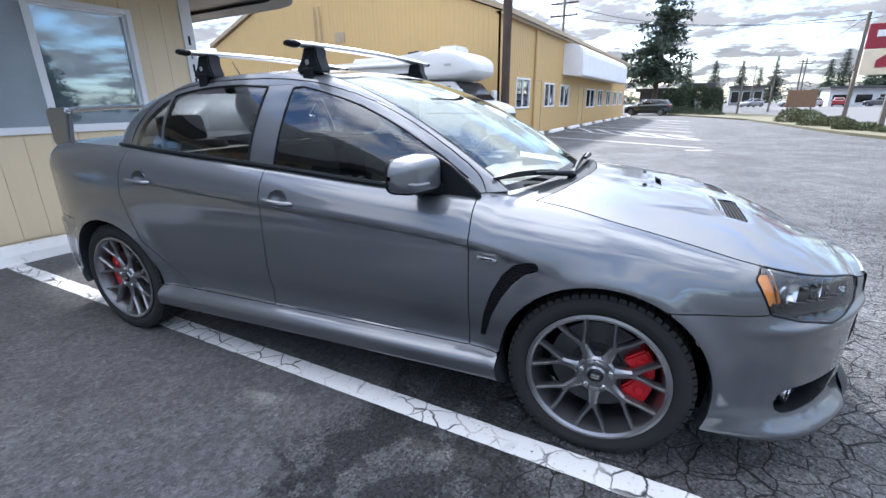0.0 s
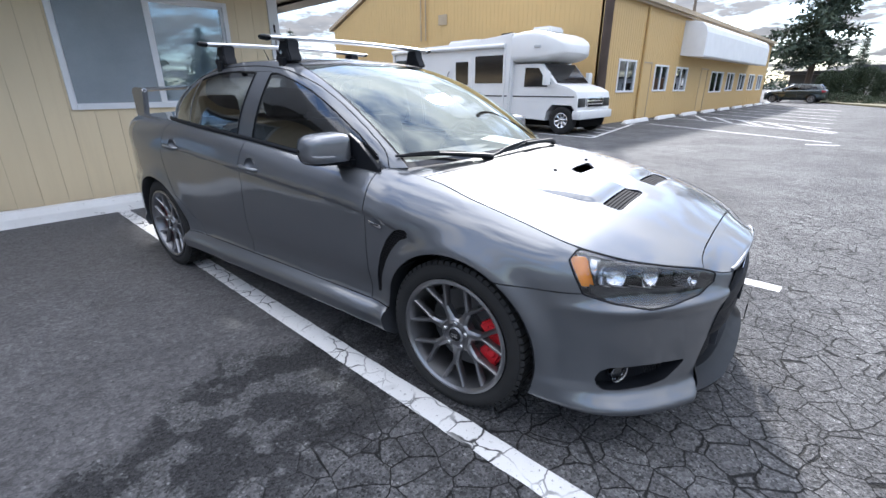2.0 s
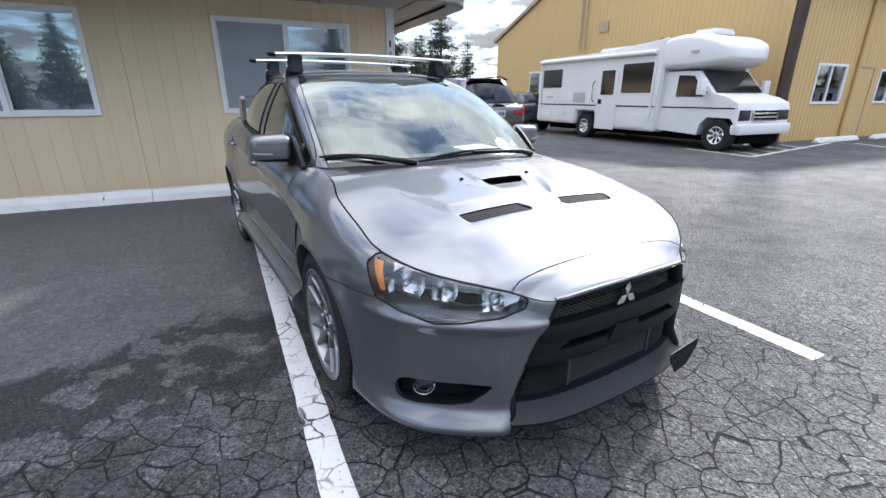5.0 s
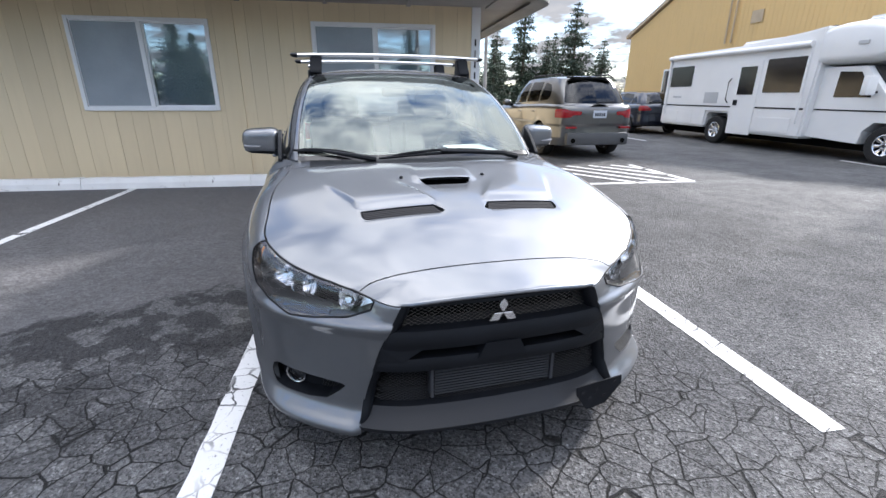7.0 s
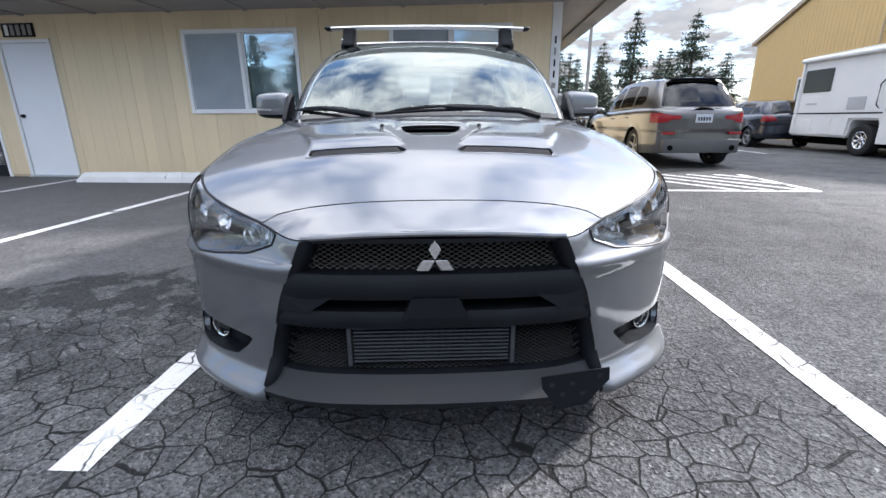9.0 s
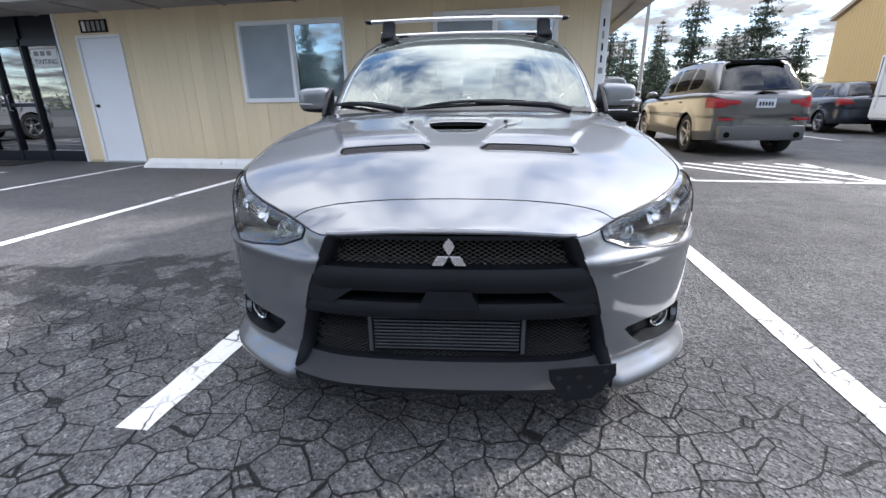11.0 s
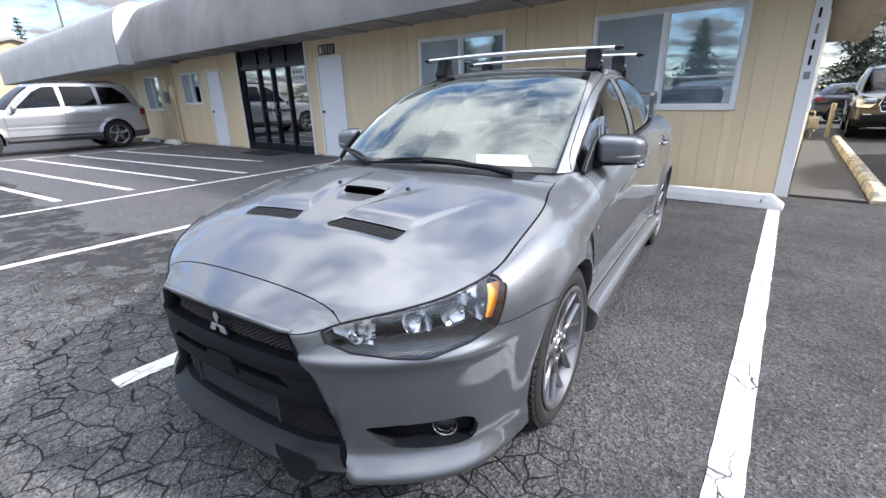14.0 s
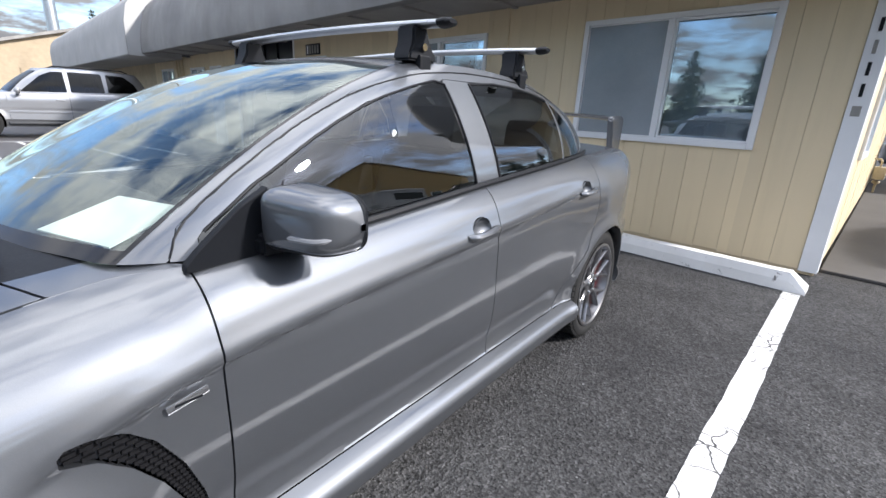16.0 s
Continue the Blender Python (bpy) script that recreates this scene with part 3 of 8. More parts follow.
MX = Matrix.Translation((XW, 0, 0))
window(1, *OPEN[0], at=MX, blind_from=1)
window(2, *OPEN[1], at=MX, blind_from=1)
window(3, *OPEN[5], at=MX, blind_from=1)
window(4, *OPEN[6], at=MX, blind_from=1)
window(5, 5.35, 6.75, 1.0, 2.2, at=pose(0, YC, 0, 0, 0, 90), blind_from=1)


def plain_door(n, y0, y1, z1):
    d = thing("door_%d" % n, "plain white flush steel door, closed", "door", "doors", "structure", at=MX)
    part("door_frame", boxes((-0.1, 0.03, y0, y0 + 0.05, 0.02, z1), (-0.1, 0.03, y1 - 0.05, y1, 0.02, z1), (-0.1, 0.03, y0 + 0.05, y1 - 0.05, z1 - 0.05, z1), bevel=0.004), WHITE, d)
    part("door_leaf", boxes((-0.06, 0.005, y0 + 0.055, y1 - 0.055, 0.035, z1 - 0.055), bevel=0.004), DOOR_WHITE, d)
    part("threshold", boxes((-0.1, 0.06, y0, y1, 0.0, 0.035), bevel=0.004), ALU, d)
    bm = bmesh.new()
    lathe(bm, [(0.0, 0.06), (0.022, 0.055), (0.026, 0.04), (0.012, 0.028), (0.03, 0.012), (0.032, 0.004)], 20, "X")
    part("door_knob", bm, BLACK, d, "dark round knob", smooth=True, matrix=Matrix.Translation((0, y0 + 0.13, 1.02)))


plain_door(1, -6.44, -5.53, 2.2)
plain_door(2, -11.88, -11.03, 2.2)
num = tagged(part("number_sign", boxes((XW + 0.002, XW + 0.02, -6.30, -5.75, 2.235, 2.44), bevel=0.004), BLACK), "black sign plate with pale figures over the door", "sign")
for k in range(5):
    part("figure_bar", boxes((XW + 0.0202, XW + 0.024, -6.25 + 0.1 * k, -6.19 + 0.1 * k, 2.26, 2.415)), CONCRETE if k else WHITE, num)

# glazed entrance
ent = thing("door_3", "dark glazed shop entrance with double doors", "door", "doors", "structure", at=MX)
ALDARK = mottled("navy_frame", (0.008, 0.010, 0.017), 0.35, 0.1, 5, 60, 0.0, 0.4)
xb = -0.10
for a, b in ((-9.97, -9.88), (-9.1, -9.02), (-8.45, -8.39), (-7.78, -7.72), (-6.95, -6.86)):
    part("mullion", boxes((xb - 0.06, xb + 0.06, a, b, 0.0, 2.68), bevel=0.003), ALDARK, ent)
part("transom", boxes((xb - 0.06, xb + 0.06, -9.88, -6.95, 2.08, 2.2), bevel=0.003), ALDARK, ent)
part("kick_plate", boxes((xb - 0.05, xb + 0.05, -9.88, -6.95, 0.0, 0.2), bevel=0.003), ALDARK, ent)
part("fascia_panel", boxes((xb - 0.05, xb + 0.02, -9.88, -6.95, 2.2, 2.68)), ALDARK, ent)
DARKGLASS = pane_material("dark_shop_glass", (0.20, 0.22, 0.24), 1.3, 0.22)
for a, b in ((-9.88, -9.1), (-9.02, -8.45), (-8.39, -7.78), (-7.72, -6.95)):
    g = part("pane", boxes((xb - 0.01, xb - 0.004, a, b, 0.2, 2.08)), DARKGLASS, ent)
    g.visible_shadow = False
for yy in (-8.52, -8.32):
    bm = bmesh.new()
    tube(bm, [(xb + 0.06, yy, 0.95), (xb + 0.10, yy, 0.97), (xb + 0.10, yy, 1.23), (xb + 0.06, yy, 1.25)], 0.012, 8)
    part("pull_handle", bm, ALU, ent, smooth=True)
part("reveal", boxes((-0.34, 0.016, -10.02, -9.97, 0, 2.68), (-0.34, 0.016, -6.86, -6.81, 0, 2.68), bevel=0.003), WHITE, ent)
sg = part("door_notice", boxes((xb - 0.002, xb + 0.002, -7.6, -7.05, 1.72, 2.02)), WHITE, ent, "white notice with grey bars")
for i in range(3):
    part("notice_bar", boxes((xb + 0.0022, xb + 0.004, -7.55 + 0.14 * i, -7.45 + 0.14 * i, 1.91, 1.985)), CONCRETE, sg)
word = bpy.data.curves.new("lettering", "FONT")
word.body, word.size, word.extrude = "TINTING", 0.125, 0.001
word.materials.append(BLACK)
ob = new("lettering", word)
ob.parent = sg
ob.matrix_basis = pose(xb + 0.0035, -7.57, 1.765, 90, 0, 90)
for a, b in ((-9.02, -8.45), (-8.39, -7.78)):
    part("door_rail", boxes((xb - 0.03, xb + 0.03, a, b, 1.02, 1.09), bevel=0.003), ALDARK, ent)
    tagged(part("door_mat", boxes((XW + 0.12, XW + 0.75, a - 0.05, b + 0.05, 0.004, 0.016), bevel=0.003), RUBBER), "dark rubber door mat on asphalt", "door mat", "door mats")


# canopy with rounded fascia
def sweep(profile, path):
    """Sweep an (out, z) profile along a plan path of (x, y, nx, ny)."""
    bm = bmesh.new()
    rows = [[bm.verts.new((x + nx * o, y + ny * o, z)) for o, z in profile] for x, y, nx, ny in path]
    for u, v in zip(rows, rows[1:]):
        for k in range(len(profile) - 1):
            bm.faces.new((u[k], u[k + 1], v[k + 1], v[k]))
    bmesh.ops.recalc_face_normals(bm, faces=bm.faces)
    return bm


FP = [(-0.25, 2.50), (-0.04, 2.46), (0.0, 2.475), (0.02, 2.6), (0.0, 2.9), (-0.05, 3.2), (-0.13, 3.5), (-0.26, 3.78), (-0.45, 3.97), (-0.75, 4.08), (-1.3, 4.1)]
path = [(-2.9, -13.55 + 0.27 * k, 1, 0) for k in range(61)]
for i in range(13):
    a = radians(90 * i / 12)
    path.append((-3.5 + 0.6 * math.cos(a), 2.75 + 0.6 * math.sin(a), math.cos(a), math.sin(a)))
path += [(-3.6 - 0.5 * k, 3.35, 0, 1) for k in range(25)]


def fascia_material():
    k = Mat("stained_stucco", (0.34, 0.335, 0.33), 0.88)
    streak = k.noise(1.0, 6, 0.6, k.coord((1.6, 1.6, 0.4)))
    blotch = k.noise(0.9, 5)
    c = k.mix(k.ramp(blotch, [(0.35, 0.0), (0.7, 1.0)]), (0.21, 0.207, 0.205), (0.30, 0.297, 0.29))
    k.color(k.mix(k.ramp(streak, [(0.45, 0.0), (0.75, 0.55)]), c, (0.15, 0.146, 0.142)))
    k.bump(k.math("ADD", k.noise(70, 4), k.math("MULTIPLY", k.noise(9, 4), 0.6)), 0.35, 0.01)
    return k.m


canopy = tagged(part("canopy", sweep(FP, path), fascia_material(), smooth=True), "streaked grey stucco canopy with rounded corner", "canopy", kind="structure")
part("canopy_end", boxes((-4.2, -3.02, -13.58, -13.53, 2.5, 4.05)), FASCIA, canopy)
soffit = tagged(part("soffit", boxes((XW + 0.0, -3.02, -13.5, 2.56, 2.56, 2.575), (-16, -3.02, 2.56, 3.24, 2.56, 2.575)), SOFFIT), "grey painted soffit boards", "ceiling", kind="structure")
for k in range(14):
    yy = -13.2 + 1.22 * k
    part("soffit_batten", boxes((XW + 0.02, -3.05, yy - 0.03, yy + 0.03, 2.535, 2.56)), SOFFIT, soffit)
part("soffit_edge", boxes((-3.1, -2.98, -13.5, 2.7, 2.49, 2.56)), SOFFIT, soffit)
path2 = [(-2.55, -31 + 0.5 * k, 1, 0) for k in range(36)]
FP2 = [(-1.4, 2.42), (-0.04, 2.40), (0.0, 2.43), (0.0, 3.3), (-0.1, 3.75), (-0.3, 4.0), (-0.6, 4.12), (-1.4, 4.15)]
canopy2 = tagged(part("canopy", sweep(FP2, path2), FASCIA_LIGHT, smooth=True), "pale stucco canopy over the next units", "canopy", kind="structure")
bm = bmesh.new()
prism(bm, [(-2.55 + o, z) for o, z in FP2], -13.56, -13.50, "Y")
part("canopy_end", bm, FASCIA_LIGHT, canopy2)
post = thing("light_pole", "thin pale steel light pole behind the building", "pole")
bm = bmesh.new()
rod(bm, (-26.2, 8.0, 0), (-26.2, 8.0, 9), 0.12, 0.09)
part("shaft", bm, CONCRETE, post, smooth=True)
part("base_plate", boxes((-26.45, -25.95, 7.75, 8.25, 0.0, 0.12)), CONCRETE, post)

# walkway and kerb
tagged(part("walkway", boxes((-16, -4.42, 2.57, 3.3, 0.004, 0.03), bevel=0.006), mottled("dark_walkway", (0.065, 0.062, 0.06), 0.85, 0.25, 1.5, 60, 0.4)), "grey worn walkway beside the building", "walkway", kind="structure")


def kerb_paint():
    k = Mat("worn_kerb_paint", (0.6, 0.55, 0.42), 0.8)
    w = k.ramp(k.noise(7, 7, 0.7), [(0.42, 0.0), (0.56, 1.0)])
    k.color(k.mix(w, k.mix(k.noise(2, 4), (0.66, 0.62, 0.52), (0.6, 0.5, 0.28)), (0.24, 0.22, 0.19)))
    k.bump(k.noise(60, 4), 0.5, 0.006)
    return k.m


bm = bmesh.new()
rows = []
for i in range(61):
    x = -4.42 - 0.135 * i
    e = min(1.0, 0.3 + i * 0.35)
    yy = 3.42 - 0.0035 * i
    rows.append([bm.verts.new((x, yy + a, b * e)) for a, b in ((-0.085, 0), (-0.08, 0.11), (-0.055, 0.145), (0.055, 0.145), (0.08, 0.11), (0.085, 0))])
for u, v in zip(rows, rows[1:]):
    for k in range(5):
        bm.faces.new((u[k], u[k + 1], v[k + 1], v[k]))
bm.faces.new(rows[0])
bm.faces.new(rows[-1][::-1])
bmesh.ops.recalc_face_normals(bm, faces=bm.faces)
tagged(part("kerb", bm, kerb_paint(), smooth=True), "worn cream painted concrete kerb", "kerb", kind="structure")
# bollard and gas fitting by the side wall
bol = thing("bollard", "weathered yellow steel bollard", "bollard")
bm = bmesh.new()
lathe(bm, [(0.055, 0.0), (0.055, 0.82), (0.048, 0.86), (0.0, 0.875)], 20, "Z")
part("pipe", bm, mottled("yellow_bollard_paint", (0.40, 0.34, 0.22), 0.7, 0.25, 6, 40, 0.2), bol, smooth=True, matrix=Matrix.Translation((-13.3, 3.04, 0.03)))


def gas_fitting(x, y, z):
    g = thing("gas_meter", "tan painted gas meter with pipes on the wall", "gas meter")
    M = mottled("meter_paint", (0.42, 0.36, 0.24), 0.5, 0.15, 8, 60, 0.1, 0.2)
    part("body", boxes((x - 0.12, x + 0.12, y - 0.09, y + 0.11, z + 0.28, z + 0.55), bevel=0.03), M, g, smooth=True)
    bm = bmesh.new()
    tube(bm, [(x - 0.08, y, z), (x - 0.08, y, z + 0.2), (x - 0.08, y, z + 0.3)], 0.022, 10)
    part("riser", bm, M, g, smooth=True)
    bm = bmesh.new()
    tube(bm, [(x + 0.08, y, z + 0.5), (x + 0.08, y, z + 0.66), (x + 0.02, y - 0.02, z + 0.7), (x, y - 0.12, z + 0.7)], 0.02, 10)
    part("outlet", bm, M, g, smooth=True)
    bm = bmesh.new()
    lathe(bm, [(0.0, 0.04), (0.06, 0.03), (0.07, 0.0), (0.06, -0.03), (0, -0.04)], 20, "Z")
    part("regulator", bm, M, g, smooth=True, matrix=Matrix.Translation((x - 0.08, y, z + 0.22)))


gas_fitting(-12.4, YC + 0.14, 0.03)
# meters and conduit where the wall steps
met = thing("electric_meter", "tan meter boxes with vertical conduit on siding", "meter box")
for yy, z, s_ in ((-14.25, 1.65, 0.14), (-14.7, 1.85, 0.12), (-14.85, 1.5, 0.1)):
    part("box", boxes((XW + 0.0, XW + 0.13, yy - s_, yy + s_, z - 0.2, z + 0.2), bevel=0.012), SIDING if s_ > 0.11 else CONCRETE, met)
for yy in (-14.25, -14.55, -14.85):
    bm = bmesh.new()
    rod(bm, (XW + 0.05, yy, 0.0), (XW + 0.05, yy, 2.55), 0.032)
    part("conduit", bm, SIDING, met, smooth=True)


# ---------------------------------------------------------------- yellow building
YX, YY = -5.0, 14.35
YO = [(15.9, 17.5, 1.07, 2.22), (18.2, 19.15, 0.05, 2.2), (19.5, 21.1, 1.08, 2.14), (22.1, 23.8, 1.06, 2.12), (26.0, 27.2, 0.05, 2.15), (27.9, 30.4, 0.95, 2.05), (31.3, 33.0, 1.0, 2.05), (34.3, 36.0, 1.0, 2.05), (37.2, 38.9, 1.0, 2.05), (40.0, 41.6, 1.0, 2.05)]
EAVE, PEAK, XM, XE = 4.25, 7.1, -12.7, -20.4
yb = thing("yellow_building", "long yellow metal-sided building with white-framed windows", "building")
front = part("wall", boxes(*[(YX - 0.2, YX - 0.007, a, b, c, d) for a, b, c, d in cut_rects(YY, 42.8, 0, EAVE, YO)]), YELLOW, yb)
rng = random.Random(8)
bm = bmesh.new()
y = YY
while y < 42.7:
    for a, b, c, d in cut_rects(y, min(42.8, y + 0.16), 0.0, EAVE, YO):
        if b - a > 0.03:
            box(bm, YX - 0.007, YX, a, b, c, d)
    y += 0.19
rb = part("rib", bm, YELLOW, yb)
rb["kind"] = "stuff"
bm = bmesh.new()
prism(bm, [(YX - 0.02, 0), (YX - 0.02, EAVE), (XM, PEAK), (XE, EAVE - 0.1), (XE, 0)], YY, YY + 0.2, "Y")
part("gable_wall", bm, YELLOW, yb)
bm = bmesh.new()
x = YX - 0.1
while x > XE + 0.2:
    zt = EAVE + (PEAK - EAVE) * (YX - x) / (YX - XM) if x > XM else PEAK + (EAVE - 0.1 - PEAK) * (XM - x) / (XM - XE)
    box(bm, x - 0.15, x, YY - 0.007, YY, 0.0, zt - 0.12)
    x -= 0.19
rb = part("rib", bm, YELLOW, yb)
rb["kind"] = "stuff"
TRIMY = mottled("tan_roof_trim", (0.42, 0.33, 0.22), 0.6, 0.12)
bm = bmesh.new()
prism(bm, [(YX + 0.25, EAVE - 0.05), (YX + 0.25, EAVE + 0.12), (XM, PEAK + 0.22), (XE - 0.3, EAVE + 0.02), (XE - 0.3, EAVE - 0.14), (XM, PEAK + 0.02)], YY - 0.12, 43.0, "Y")
part("roof", bm, TRIMY, yb)
part("gutter", boxes((YX + 0.02, YX + 0.16, YY - 0.1, 42.8, EAVE - 0.14, EAVE - 0.02), bevel=0.02), TRIMY, yb)
part("back_wall", boxes((XE, XE + 0.15, YY + 0.2, 42.8, 0, EAVE - 0.1), (XE, YX, 42.6, 42.8, 0, EAVE)), YELLOW, yb)
YPANE = pane_material("shop_window_glass", (0.35, 0.38, 0.4), 1.3, 0.12)
for i, (a, b, c, d) in enumerate(YO):
    if c < 0.2:
        dr = part("door", boxes((YX - 0.06, YX - 0.01, a + 0.04, b - 0.04, 0.05, d - 0.05), bevel=0.004), YELLOW, yb, "yellow painted steel door")
        part("door_frame", boxes((YX - 0.06, YX + 0.012, a, a + 0.04, 0.02, d), (YX - 0.06, YX + 0.012, b - 0.04, b, 0.02, d), (YX - 0.06, YX + 0.012, a + 0.04, b - 0.04, d - 0.05, d)), TRIMY, dr)
        continue
    w = part("window", boxes((YX - 0.08, YX + 0.03, a, a + 0.07, c, d), (YX - 0.08, YX + 0.03, b - 0.07, b, c, d), (YX - 0.08, YX + 0.03, a + 0.07, b - 0.07, d - 0.07, d), (YX - 0.08, YX + 0.035, a + 0.07, b - 0.07, c, c + 0.07), bevel=0.004), WHITE, yb, "white-framed sliding window")
    m = (a + b) / 2
    part("sash_bar", boxes((YX - 0.06, YX + 0.01, m - 0.035, m + 0.035, c + 0.07, d - 0.07)), WHITE, w)
    for p, q in ((a + 0.07, m - 0.035), (m + 0.035, b - 0.07)):
        part("pane", boxes((YX - 0.03, YX - 0.024, p, q, c + 0.07, d - 0.07)), YPANE, w)
part("inner_wall", boxes((YX - 2.2, YX - 2.1, YY + 0.3, 49.5, 0, 3)), ROOM, yb)
bm = boxes((-17.1, -16.2, YY - 0.05, YY - 0.0, 1.4, 2.45), bevel=0.005)
wn2 = part("window", bm, WHITE, yb, "white-framed gable window")
part("pane", boxes((-17.03, -16.27, YY - 0.056, YY - 0.0505, 1.47, 2.38)), YPANE, wn2)
wn2 = part("window", boxes((-8.3, -6.0, YY - 0.05, YY - 0.0, 1.0, 2.3), bevel=0.005), WHITE, yb, "white-framed gable window")
for p, q in ((-8.22, -7.2), (-7.1, -6.08)):
    part("pane", boxes((p, q, YY - 0.056, YY - 0.0505, 1.08, 2.22)), YPANE, wn2)
for xx in (-13.5, -13.2):
    bm = bmesh.new()
    rod(bm, (xx, YY - 0.08, 3.2), (xx, YY - 0.08, 5.2), 0.03)
    part("vent_pipe", bm, TRIMY, yb, smooth=True)
part("vent_grille", boxes((-12.45, -11.95, YY - 0.05, YY - 0.018, 3.75, 4.15), bevel=0.005), TRIMY, yb)
bm = bmesh.new()
tube(bm, [(YX + 0.06, 18.0, 0.0), (YX + 0.06, 18.0, EAVE - 0.1)], 0.05, 8)
part("downpipe", bm, YELLOW, yb, smooth=True)
# white curved awning
bm = bmesh.new()
rows = []
prof = [(0.0, 4.0), (0.45, 3.98), (0.72, 3.9), (0.9, 3.74), (0.98, 3.5), (1.0, 2.56), (0.95, 2.5), (0.0, 2.6)]
for yy in (22.35, 22.45, 36.2, 36.3):
    rows.append([bm.verts.new((YX + o * (0.97 if yy in (22.35, 36.3) else 1), yy, z)) for o, z in prof])
for u, v in zip(rows, rows[1:]):
    for k in range(len(prof) - 1):
        bm.faces.new((u[k], u[k + 1], v[k + 1], v[k]))
bm.faces.new(rows[0])
bm.faces.new(rows[-1][::-1])
bmesh.ops.recalc_face_normals(bm, faces=bm.faces)
part("awning", bm, WHITE, yb, "white rounded awning")


def pole(x, y, h, r=0.15, mat=None, arms=0):
    p = thing("utility_pole", "weathered dark wooden utility pole", "utility pole", "utility poles")
    bm = bmesh.new()
    tube(bm, [(x, y, 0), (x + 0.02, y, h * 0.5), (x, y, h)], [r, r * 0.88, r * 0.72], 14)
    part("shaft", bm, mat or WOOD_POLE, p, smooth=True)
    for k in range(arms):
        part("crossarm", boxes((x - 1.1, x + 1.1, y - 0.06, y + 0.06, h - 0.5 - 0.9 * k, h - 0.38 - 0.9 * k), bevel=0.01), WOOD_POLE, p)
        for q in (-1.0, -0.5, 0.5, 1.0):
            bm = bmesh.new()
            lathe(bm, [(0.0, 0.14), (0.04, 0.12), (0.05, 0.06), (0.03, 0.0)], 8, "Z")
            part("insulator", bm, CONCRETE, p, matrix=Matrix.Translation((x + q, y, h - 0.38 - 0.9 * k)))
    return p


pole(-4.48, 13.55, 9.0, 0.17)


# ---------------------------------------------------------------- car shells
DISC = mottled("brake_disc_steel", (0.10, 0.10, 0.10), 0.45, 0.15, 10, 90, 0.05, 0.7)


def pch(*pts):
    """A smooth curve through (x, value) points that does not overshoot."""
    p = sorted(pts)
    x, y = np.array([a for a, _ in p], float), np.array([b for _, b in p], float)
    h, d = np.diff(x), np.diff(y) / np.diff(x)
    m = np.zeros_like(y)
    m[0], m[-1] = d[0], d[-1]
    for i in range(1, len(x) - 1):
        if d[i - 1] * d[i] > 0:
            w1, w2 = 2 * h[i] + h[i - 1], h[i] + 2 * h[i - 1]
            m[i] = (w1 + w2) / (w1 / d[i - 1] + w2 / d[i])

    def f(q):
        q = np.clip(np.asarray(q, float), x[0], x[-1])
        i = np.clip(np.searchsorted(x, q) - 1, 0, len(h) - 1)
        t = (q - x[i]) / h[i]
        return (2 * t**3 - 3 * t**2 + 1) * y[i] + (t**3 - 2 * t**2 + t) * h[i] * m[i] + (3 * t**2 - 2 * t**3) * y[i + 1] + (t**3 - t**2) * h[i] * m[i + 1]
    return f


def catmull(pts, k):
    """Points at float positions k along a smooth curve through pts."""
    p = np.array(pts, float)
    ext = np.vstack([2 * p[0] - p[1], p, 2 * p[-1] - p[-2]])
    k = np.clip(np.asarray(k, float), 0, len(p) - 1 - 1e-9)
    i = k.astype(int)
    t = (k - i)[..., None]
    a, b, c, d = ext[i], ext[i + 1], ext[i + 2], ext[i + 3]
    return 0.5 * (2 * b + (c - a) * t + (2 * a - 5 * b + 4 * c - d) * t**2 + (3 * b - a - 3 * c + d) * t**3)


def smooth_step(x, a, b):
    t = np.clip((np.asarray(x, float) - a) / (b - a), 0, 1)
    return t * t * (3 - 2 * t)


def in_poly(x, y, poly):
    x, y = np.asarray(x, float), np.asarray(y, float)
    r = np.zeros(x.shape, bool)
    n = len(poly)
    for i in range(n):
        (x1, y1), (x2, y2) = poly[i], poly[(i + 1) % n]
        if y1 == y2:
            continue
        c = ((y1 > y) != (y2 > y)) & (x < (x2 - x1) * (y - y1) / (y2 - y1) + x1)
        r ^= c
    return r


